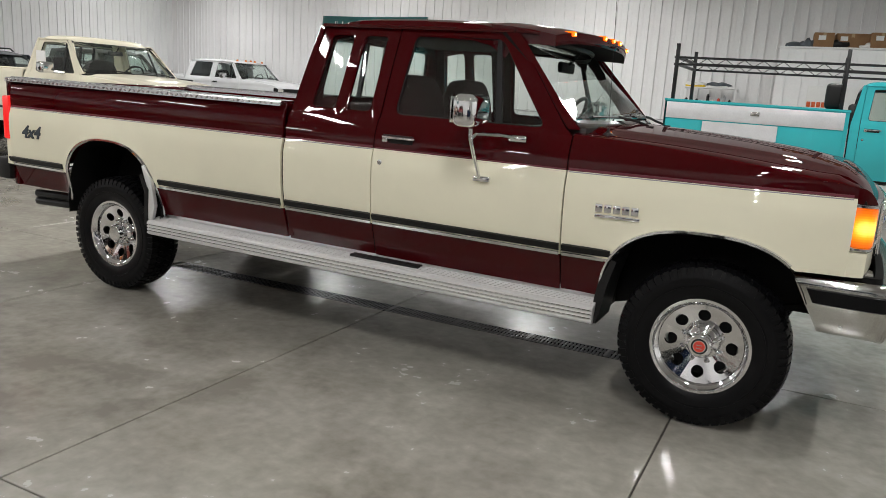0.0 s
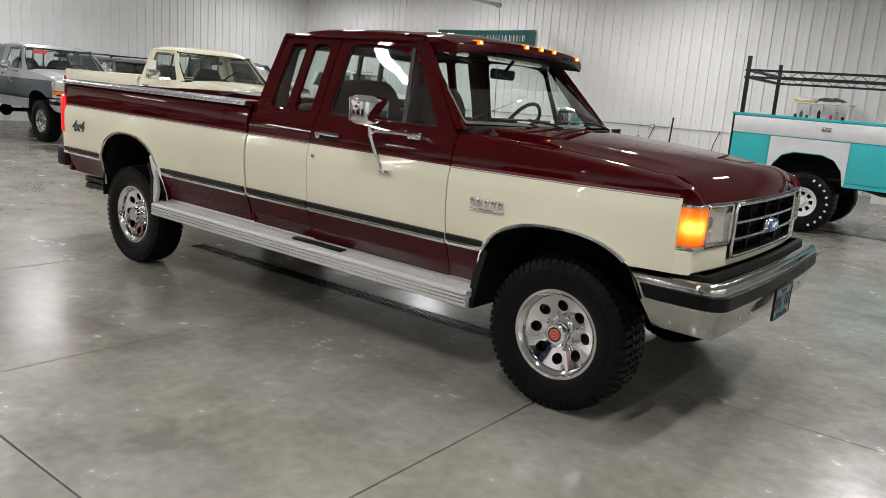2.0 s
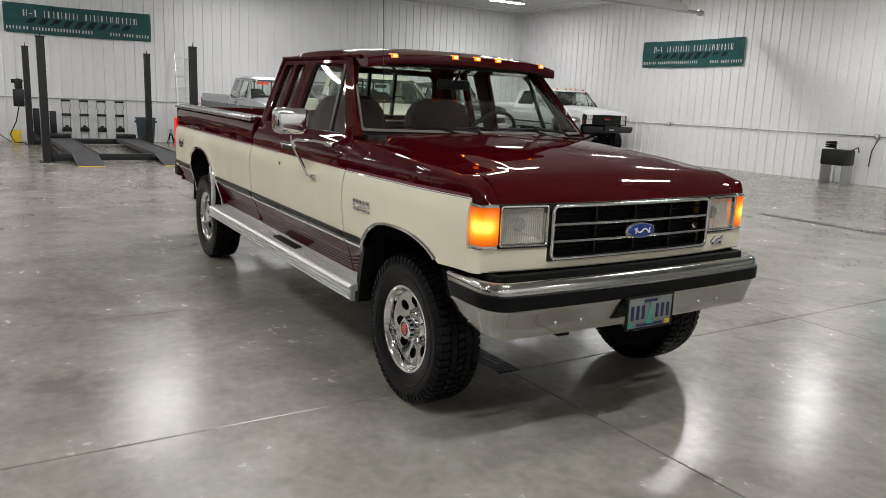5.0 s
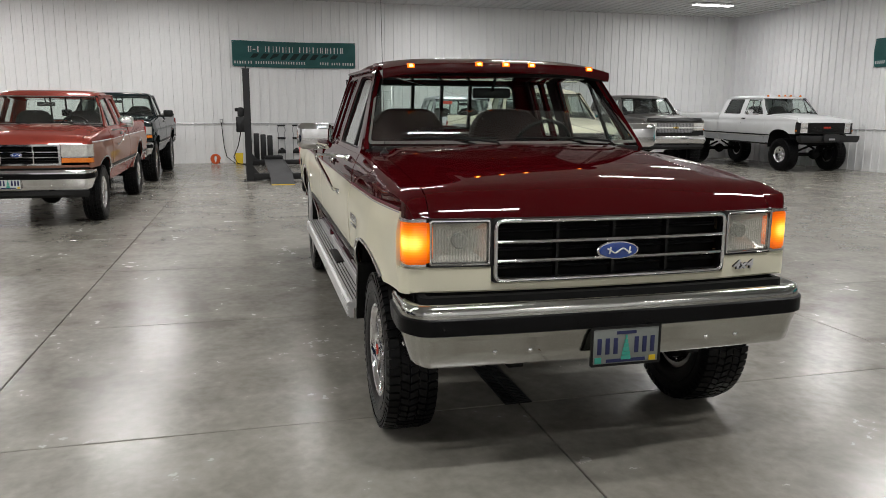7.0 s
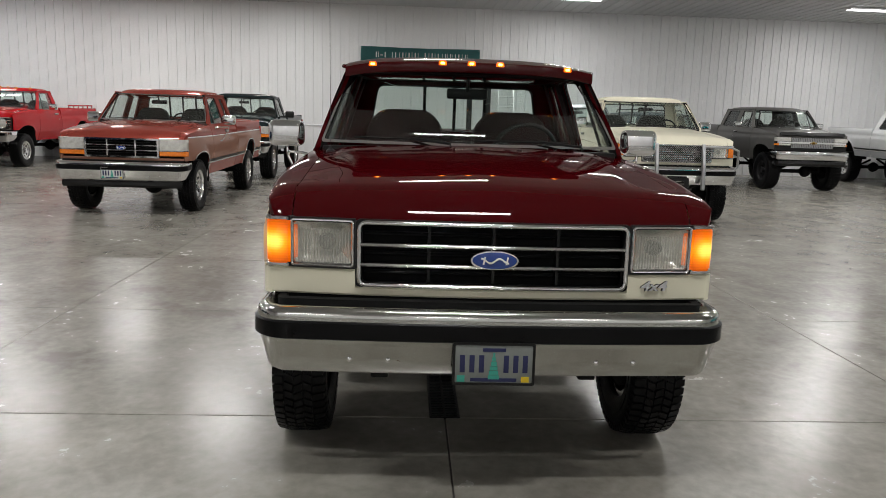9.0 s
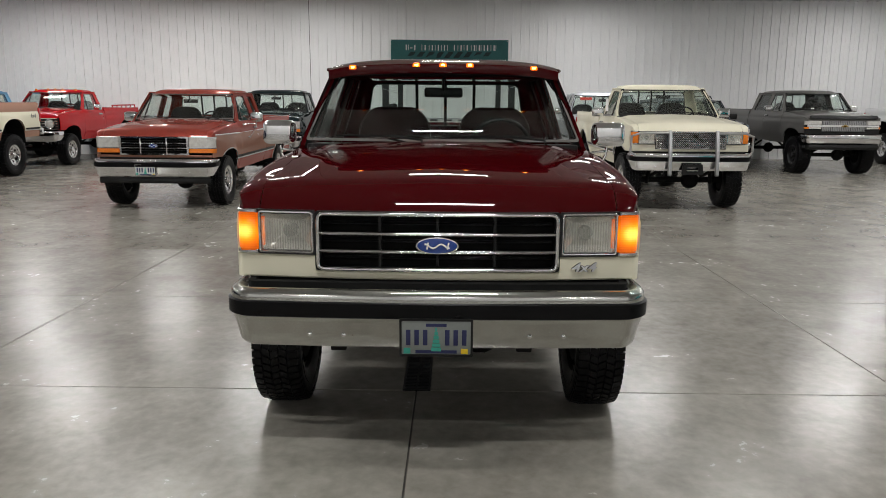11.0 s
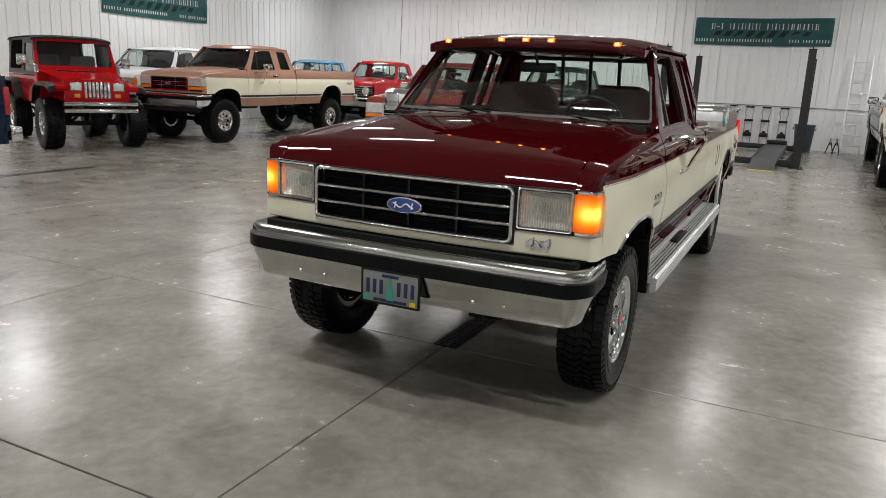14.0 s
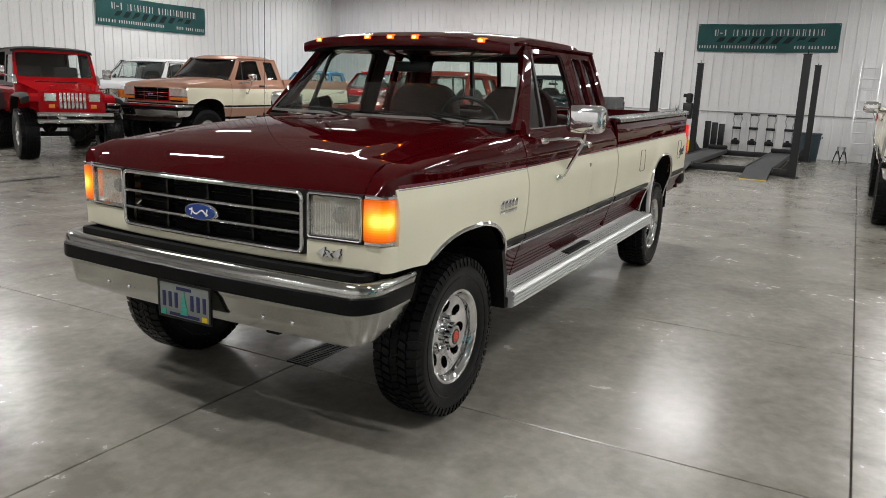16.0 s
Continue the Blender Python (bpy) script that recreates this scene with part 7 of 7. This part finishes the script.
def banner(m):
    """A vinyl banner; its lettering stays plain blocks of the letters' size."""
    ob = thing("banner", "dark green vinyl banner with white blocks of lettering", "banner", "wall banners", m=m)
    w, h = 3.72, 0.77

    def sag(y, z):
        return 0.040 + 0.010 * math.sin(y * 4.1 + z * 2) + 0.006 * math.sin(y * 9 - z * 7) + 0.012 * math.exp(-((abs(y) - w / 2) / 0.3) ** 2) * math.cos(z * 9)
    bm = B()
    ys, zs = np.linspace(-w / 2, w / 2, 61), np.linspace(-h / 2, h / 2, 13)
    loft(bm, [[(sag(y, z) + 0.02, y, z - 0.010 * math.cos(y * 1.7)) for y in ys] for z in zs], loop=False)
    bmesh.ops.solidify(bm, geom=bm.faces[:], thickness=0.002)
    sheet = part("vinyl_sheet", bm, BANNER, ob)

    def block(y0, y1, z0, z1, name, mat):
        b = B()
        n = max(2, int((y1 - y0) / 0.10) + 1)
        rows = [[(sag(y, z0) + 0.026, y, z0), (sag(y, z1) + 0.026, y, z1), (sag(y, z1) + 0.0285, y, z1), (sag(y, z0) + 0.0285, y, z0)] for y in np.linspace(y0, y1, n)]
        loft(b, rows)
        return part(name, b, mat, sheet)
    y = -1.42
    for wd, tall in ((.14, 1), (.09, 0), (.27, 1), (.19, 1), (.16, 1), (.16, 1), (.16, 1), (.10, -1), (.18, 1), (.16, 1), (.19, 1), (.13, 1), (.13, 1), (.09, 1), (.17, 1), (.13, 1)):
        wd *= 1.2
        if tall == 1:
            block(y + 0.030, y + 0.062, 0.065, 0.235, "letter_block", INK)
            block(y + wd - 0.062, y + wd - 0.046, 0.065, 0.235, "letter_block", INK)
        elif tall == 0:
            block(y, y + wd - 0.03, 0.125, 0.150, "letter_block", INK)
        y += wd
    for ya, yb in ((-1.80, -1.44), (-1.40, -1.22), (-1.18, -0.62), (-0.58, 0.0), (0.04, 0.30), (0.76, 1.05), (1.12, 1.40), (1.46, 1.80)):
        for q in np.arange(ya, yb - 0.03, 0.075):
            block(q, min(q + 0.030, yb), -0.285, -0.205, "small_print_block", INK)
    for i in range(9):
        y0 = -1.25 + i * 0.30
        b = B()
        k = 0.5 + 0.5 * math.sin(math.pi * (i + 1) / 10)
        rows = [[(sag(yy, z) + 0.0235, yy + z * 0.8, z) for z in np.linspace(-0.16 * k, 0.03 * k, 5)] for yy in (y0, y0 + 0.17)]
        loft(b, rows, loop=False)
        bmesh.ops.solidify(b, geom=b.faces[:], thickness=0.0015)
        part("tread_print", b, DARKINK, sheet)
    for y in (-w / 2 + 0.03, w / 2 - 0.03):
        for z in (-h / 2 + 0.03, h / 2 - 0.03):
            b = B()
            lathe(b, [(0.014, -0.022), (0.014, 0.006), (0.006, 0.010), (0.001, 0.010)], 10, axis="x", c=(sag(y, z) + 0.02, y, z))
            part("eyelet_screw", b, STEEL, ob)


banner(pose(XB, -0.09, 3.285))
banner(pose(-12.17, YR, 3.23, 0, 0, -90))
banner(pose(-12.07, YL, 3.22, 0, 0, 90))


def conduit(name, pts):
    ob = thing(name, "grey electrical conduit along the wall", "conduit")
    bm = B()
    tube(bm, pts, 0.013, 8)
    part("pipe", bm, STEEL, ob)
    a, b = Vector(pts[0]), Vector(pts[-1])
    for t in np.linspace(0.08, 0.92, 8):
        bm = B()
        p = a.lerp(b, t)
        box(bm, p.x - 0.02, p.x + 0.02, p.y - 0.02, p.y + 0.02, p.z - 0.025, p.z + 0.025, r=0.004)
        part("clip", bm, STEEL, ob)


conduit("conduit", [(XB + 0.035, YL + 0.1, 1.20), (XB + 0.035, YR - 0.1, 1.20)])
conduit("conduit", [(XB + 0.1, YR - 0.035, 1.16), (4.0, YR - 0.035, 1.16)])
conduit("conduit", [(XB + 0.1, YL + 0.035, 1.16), (4.0, YL + 0.035, 1.16)])


def outlet(m):
    ob = thing("outlet_box", "grey electrical outlet box on the wall", "outlet", "outlet boxes", m=m)
    bm = B()
    box(bm, 0.02, 0.075, -0.05, 0.05, -0.06, 0.06, r=0.006)
    part("box", bm, STEEL, ob)
    bm = B()
    box(bm, 0.075, 0.080, -0.025, 0.025, -0.035, 0.035, r=0.002)
    part("cover", bm, PAPER, ob)


outlet(pose(XB, -2.35, 1.28))
outlet(pose(XB, -7.6, 1.28))
outlet(pose(-12.7, YR, 1.16, 0, 0, -90))
outlet(pose(-6.4, YR, 1.16, 0, 0, -90))


def wall_jack(y):
    """A jack tray that hangs on the wall: two rails, a bow, cross plates and a saddle."""
    ob = thing("trolley_jack", "grey metal trolley jack stood upright against the wall", "jack", "jacks along the wall", m=pose(XB + 0.05, y, 0.0))
    bm = B()
    for s in (-1, 1):
        tube(bm, [(0.05, s * 0.10, 0.0), (0.05, s * 0.10, 0.72), (0.05, s * 0.085, 0.88), (0.05, s * 0.12, 1.0), (0.05, s * 0.10, 1.10), (0.05, s * 0.03, 1.16)], 0.014, 6)
    part("rail_frame", bm, STEEL, ob)
    for z, h in ((0.34, 0.10), (0.76, 0.07), (1.15, 0.05)):
        bm = B()
        box(bm, 0.03, 0.075, -0.12, 0.12, z - h / 2, z + h / 2, r=0.004)
        part("cross_plate", bm, SATIN, ob)
    bm = B()
    box(bm, 0.05, 0.16, -0.09, 0.09, 0.32, 0.42, r=0.01)
    lathe(bm, [(0.05, 0.42), (0.05, 0.46), (0.02, 0.47)], 12, axis="z", c=(0.11, 0, 0))
    part("saddle", bm, SATIN, ob)


for y in (-0.575, -0.12, 0.335, 0.82):
    wall_jack(y)


def bin_(x, y):
    ob = thing("waste_bin", "blue-grey plastic waste bin by the wall", "bin", m=pose(x, y, 0))
    bm = B()
    lathe(bm, [(0.20, 0.0), (0.215, 0.02), (0.265, 0.70), (0.285, 0.71), (0.285, 0.745), (0.262, 0.745), (0.20, 0.03), (0.001, 0.03)], 28, axis="z")
    part("tub", bm, BINMAT, ob)
    bm = B()
    for s in (-1, 1):
        box(bm, -0.06, 0.06, s * 0.27, s * 0.30, 0.60, 0.66, r=0.008)
    part("handles", bm, BINMAT, ob)


bin_(-19.80, 1.42)


def ladder(m):
    ob = thing("ladder", "aluminium ladder leaning on the wall", "ladder", m=m)
    for y in (-0.24, 0.24):
        bm = B()
        box(bm, -0.03, 0.03, y - 0.014, y + 0.014, 0.0, 2.75, r=0.004)
        part("stile", bm, ALUMINIUM, ob)
    for i in range(9):
        bm = B()
        tube(bm, [(0, -0.24, 0.25 + i * 0.29), (0, 0.24, 0.25 + i * 0.29)], 0.016, 8)
        part("rung", bm, ALUMINIUM, ob)


ladder(pose(-19.75, 2.62, 0, 0, -12.5, 0))


def jack_stand(x, y):
    ob = thing("jack_stand", "black steel jack stand on the floor", "jack stand", "jack stands", m=pose(x, y, 0))
    bm = B()
    for a in range(4):
        t = math.pi / 4 + a * math.pi / 2
        tube(bm, [(0.13 * math.cos(t), 0.13 * math.sin(t), 0.006), (0.03 * math.cos(t), 0.03 * math.sin(t), 0.30)], 0.014, 6)
    part("legs", bm, SATIN, ob)
    bm = B()
    tube(bm, [(0, 0, 0.22), (0, 0, 0.40)], 0.02, 8)
    box(bm, -0.05, 0.05, -0.03, 0.03, 0.40, 0.42, r=0.006)
    part("ratchet_post", bm, STEEL, ob)


jack_stand(-19.85, 2.12)
jack_stand(-19.8, 2.28)


TAPE = material("brown_tape", (0.42, 0.30, 0.16), rough=0.3, vary=0.1)


def small_things():
    ob = thing("stacked_ramps", "black folded ramps standing against the wall", "ramps", m=pose(-20.05, -1.12, 0))
    for i in range(3):
        bm = B()
        box(bm, -0.12 + i * 0.02, 0.0 + i * 0.03, -0.30 + i * 0.20, -0.14 + i * 0.20, 0, 0.92 - 0.03 * i, r=0.02)
        part("ramp", bm, SATIN, ob)
    ob = thing("yellow_bucket", "yellow plastic bucket on the floor", "bucket", m=pose(-19.9, -1.86, 0))
    bm = B()
    prism(bm, rounded([(-0.10, 0), (0.10, 0), (0.12, 0.34), (-0.12, 0.34)], 0.02), "x", -0.10, 0.10, r=0.01)
    part("tub", bm, YELLOW, ob)
    ob = thing("cord_reel", "orange extension cord reel on the floor", "cord reel", m=pose(-19.95, -2.55, 0))
    bm = B()
    tube(bm, [(0.0, 0.13 * math.cos(a) * (1 - 0.01 * i), 0.16 + 0.13 * math.sin(a)) for i, a in enumerate(np.linspace(0, 8 * math.pi, 60))], 0.03, 6)
    part("cord", bm, ORANGE, ob)
    bm = B()
    tube(bm, [(0, -0.12, 0.01), (0, -0.05, 0.30), (0, 0.05, 0.30), (0, 0.12, 0.01)], 0.012, 6)
    part("stand", bm, SATIN, ob)
    ob = thing("wall_hose", "grey cable hanging down the wall", "cable", m=pose(XB, -2.35, 0))
    bm = B()
    tube(bm, [(0.06, 0.0, 1.24), (0.08, 0.02, 0.9), (0.10, 0.05, 0.5), (0.16, 0.12, 0.2), (0.3, 0.35, 0.02), (0.5, 0.6, 0.015)], 0.012, 6)
    part("cable", bm, RUBBER, ob)
    # along the side wall, behind the service truck
    ob = thing("welder", "black welding machine with a handle on a stand", "welding machine", m=pose(-7.0, 14.75, 0))
    bm = B()
    box(bm, -0.30, 0.30, -0.22, 0.22, 0.45, 0.82, r=0.03)
    part("case", bm, SATIN, ob)
    bm = B()
    for x in (-0.26, 0.26):
        box(bm, x - 0.02, x + 0.02, -0.20, 0.20, 0, 0.45)
    part("stand", bm, STEEL, ob)
    bm = B()
    tube(bm, [(0.30, 0, 0.80), (0.46, 0, 0.90), (0.50, 0, 0.78)], 0.015, 6)
    part("handle", bm, SATIN, ob)
    bm = B()
    tube(bm, [(-0.2 + 0.12 * math.cos(a), 0.1 * math.sin(a), 0.84 + 0.004 * i) for i, a in enumerate(np.linspace(0, 6 * math.pi, 40))], 0.02, 6)
    part("coiled_cable", bm, RUBBER, ob)
    ob = thing("pole", "black pole leaning against the wall", "pole", m=pose(-5.85, 15.05, 0, 8, 6, 0))
    bm = B()
    tube(bm, [(0, 0, 0), (0, 0, 1.45)], 0.022, 8)
    part("shaft", bm, SATIN, ob)
    for x, z1 in ((-6.35, 0.45), (-4.6, 0.55), (-4.0, 0.95)):
        ob = thing("hanging_cord", "dark cord hanging from the wall conduit", "cable", "hanging cords", m=pose(x, YR - 0.05, 0))
        bm = B()
        tube(bm, [(0, 0, 1.16), (-0.05, -0.03, 1.0), (-0.12, -0.04, 0.8 if z1 < 0.8 else 1.0), (-0.14, -0.04, z1)], 0.011, 6)
        part("cord", bm, RUBBER, ob)
    ob = thing("shelf_unit", "white metal shelf with tools and rags", "shelf", m=pose(-2.25, 14.85, 0))
    for z in (0.30, 1.20, 1.62, 2.0):
        bm = B()
        box(bm, -0.62, 0.62, -0.28, 0.28, z - 0.025, z, r=0.004)
        part("board", bm, WALLMAT, ob)
    for x in (-0.60, 0.60):
        for y in (-0.26, 0.26):
            bm = B()
            box(bm, x - 0.02, x + 0.02, y - 0.02, y + 0.02, 0, 2.0)
            part("upright", bm, WALLMAT, ob)
    random.seed(4)
    for i in range(9):
        x = -0.52 + i * 0.125
        h = random.uniform(0.08, 0.24)
        it = thing("spray_can", "small bottles and cans on the shelf", "can", "cans on the shelf", m=pose(-2.25 + x, 14.72, 1.62))
        bm = B()
        lathe(bm, [(0.035, 0.0), (0.035, h * 0.8), (0.018, h * 0.88), (0.018, h), (0.001, h)], 12, axis="z")
        part("can_body", bm, random.choice([BLACK, REDINK, STEEL, SLATE, PAPER]), it)
    for dx, mt, lab in ((-0.35, PAPER, "folded yellow and white rags on the shelf"), (0.18, SLATE, "crumpled grey rags on the shelf")):
        it = thing("rag_pile", lab, "rags", m=pose(-2.25 + dx, 14.80, 2.0))
        bm = B()
        n = 14
        rows = []
        for k, (f, z) in enumerate(((1.0, 0.04), (1.05, 0.055), (0.85, 0.085), (0.5, 0.11), (0.1, 0.10))):
            rows.append([(0.26 * f * math.cos(2 * math.pi * i / n) * (1 + 0.25 * math.sin(i * 2.3 + k)), 0.16 * f * math.sin(2 * math.pi * i / n), z * (1 + 0.25 * math.sin(i * 1.7)) + (0.0 if k else 0)) for i in range(n)])
        loft(bm, rows)
        part("cloth", bm, mt, it)
        bm = B()
        box(bm, -0.22, 0.22, -0.14, 0.14, 0.0, 0.05, r=0.02)
        part("folded_cloth", bm, YELLOW if mt is PAPER else PAPER, it)
    # tall white partition with boxes on top
    ob = thing("storage_room", "white steel-clad storage enclosure in the corner", "enclosure", m=pose(2.6, 14.35, 0))
    bm = B()
    box(bm, -3.35, 3.3, -0.9, 0.9, 0.0, 2.86, r=0.01)
    part("cladding", bm, WALLMAT, ob)
    for i in range(20):
        bm = B()
        box(bm, -3.2 + i * 0.33, -3.17 + i * 0.33, -0.915, -0.9, 0.05, 2.78, r=0.004)
        part("rib", bm, WALLMAT, ob)
    bm = B()
    box(bm, -3.38, 3.32, -0.93, 0.93, 2.86, 2.90, r=0.006)
    part("top_edge", bm, WALLMAT, ob)
    ob = thing("sign_board", "cream board with an illegible orange marking", "sign", m=pose(0.45, 13.42, 0))
    bm = B()
    box(bm, -0.55, 0.95, -0.03, 0.0, 0.9, 2.10, r=0.006)
    part("board", bm, PAPER, ob)
    for i in range(7):
        bm = B()
        box(bm, -0.53 + i * 0.095, -0.455 + i * 0.095, -0.038, -0.031, 1.66, 1.77, r=0.002)
        part("letter_block", bm, ORANGE, ob)
    for x, y, w, h, dd in ((0.05, 13.75, 0.38, 0.30, 0.40), (0.58, 13.95, 0.62, 0.30, 0.5), (1.12, 13.72, 0.40, 0.31, 0.4), (1.62, 13.85, 0.6, 0.25, 0.45), (2.3, 13.8, 0.5, 0.3, 0.45)):
        it = thing("cardboard_box", "brown cardboard box on the enclosure", "box", "cardboard boxes", m=pose(x, y, 2.90, 0, 0, random.uniform(-8, 8)))
        bm = B()
        box(bm, -w / 2, w / 2, -dd / 2, dd / 2, 0, h, r=0.006)
        part("carton", bm, CARD, it)
        bm = B()
        box(bm, -w / 2 + 0.08, -w / 2 + 0.22, -dd / 2 - 0.003, -dd / 2 - 0.001, h * 0.5, h * 0.8)
        part("paper_label", bm, PAPER, it)
        bm = B()
        box(bm, -w / 2 - 0.001, w / 2 + 0.001, -0.03, 0.03, h, h + 0.002)
        box(bm, -0.03, 0.03, -dd / 2 - 0.002, -dd / 2 - 0.0005, h * 0.75, h)
        part("packing_tape", bm, TAPE, it)
    for x, w, h, mt, lab in ((0.33, 0.20, 0.14, BLACK, "dark bag squeezed between the boxes"), (0.92, 0.16, 0.10, PAPER, "pale bundle lying between the boxes"), (-0.22, 0.16, 0.16, SLATE, "dark tangle of parts on the enclosure")):
        it = thing("bundle", lab, "bundle", m=pose(x, 13.7, 2.90))
        bm = B()
        rows = []
        for k, (f, z) in enumerate(((0.8, 0.0), (1.0, 0.3), (0.95, 0.7), (0.5, 0.95), (0.1, 1.0))):
            rows.append([(w * f * math.cos(2 * math.pi * i / 12) * (1 + 0.2 * math.sin(i * 2.1 + k)), 0.15 * f * math.sin(2 * math.pi * i / 12), z * h * (1 + 0.3 * math.sin(i * 1.3 + k))) for i in range(12)])
        loft(bm, rows)
        part("cloth", bm, mt, it)
    it = thing("helmet", "black and white item on the enclosure", "helmet", m=pose(-0.50, 13.8, 2.90))
    bm = B()
    lathe(bm, [(0.17, 0.0), (0.19, 0.04), (0.16, 0.09), (0.08, 0.12), (0.001, 0.125)], 16, axis="z")
    part("shell", bm, SLATE, it)
    # radiant tube heater
    ob = thing("tube_heater", "long metal radiant tube heater under the ceiling", "heater")
    bm = B()
    loft(bm, [[(-10.65 + a, y, 4.10 + b) for a, b in ((-0.20, 0.0), (-0.17, 0.0), (-0.10, 0.14), (0.10, 0.14), (0.17, 0.0), (0.20, 0.0), (0.12, 0.17), (-0.12, 0.17))] for y in (13.0, 9.0, 5.0, 1.0, -3.0)])
    part("reflector_hood", bm, ALUMINIUM, ob)
    bm = B()
    tube(bm, [(-10.65, -3.0, 4.12), (-10.65, 13.65, 4.12)], 0.05, 12)
    lathe(bm, [(0.075, 13.60), (0.075, 13.75), (0.02, 13.76)], 14, axis="y", c=(-10.65, 0, 4.12))
    part("burner_tube", bm, STEEL, ob)
    for y in (-2.0, 2.0, 6.0, 10.0, 12.8):
        bm = B()
        tube(bm, [(-10.75, y, 4.25), (-10.65, y, ZC), (-10.55, y, 4.25)], 0.006, 5)
        part("hanger", bm, STEEL, ob)


small_things()


# ---- floor drains ----
def drain(x0, x1, y, group):
    ob = thing("floor_drain", "black slotted trench drain set in the concrete", "drain", group)
    bm = B()
    box(bm, x0, x1, y - 0.080, y + 0.080, -0.0195, -0.010)
    part("channel", bm, UNDER, ob)
    for s in (-1, 1):
        bm = B()
        box(bm, x0, x1, y + s * 0.066, y + s * 0.079, -0.012, 0.001, r=0.001, seg=1)
        part("edge_rail", bm, SATIN, ob)
    n = int((x1 - x0) / 0.5)
    bm = B()
    k = int((x1 - x0) / 0.024)
    for i in range(k):
        x = x0 + 0.012 + i * 0.024
        box(bm, x - 0.006, x + 0.006, y - 0.066, y + 0.066, -0.012, 0.0)
    box(bm, x0, x1, y - 0.006, y + 0.006, -0.012, 0.0005)
    g = part("grate", bm, SATIN, ob, flat=True)
    g["kind"] = "stuff"
    for i in range(n + 1):
        x = x0 + i * (x1 - x0) / n
        bm = B()
        box(bm, max(x0, x - 0.012), min(x1, x + 0.012), y - 0.066, y + 0.066, -0.012, 0.0012)
        part("grate_end", bm, SATIN, ob)


drain(-4.15, -0.10, -0.15, "floor drains")
for x0, x1, y in ((-4.22, -2.5, -8.22), (-4.1, 0.6, 7.87)):
    ob = thing("floor_drain", "dark slotted trench drain in the concrete", "drain", "floor drains")
    bm = B()
    box(bm, x0, x1, y - 0.07, y + 0.07, -0.01, 0.003, r=0.001, seg=1)
    part("cover", bm, SATIN, ob)
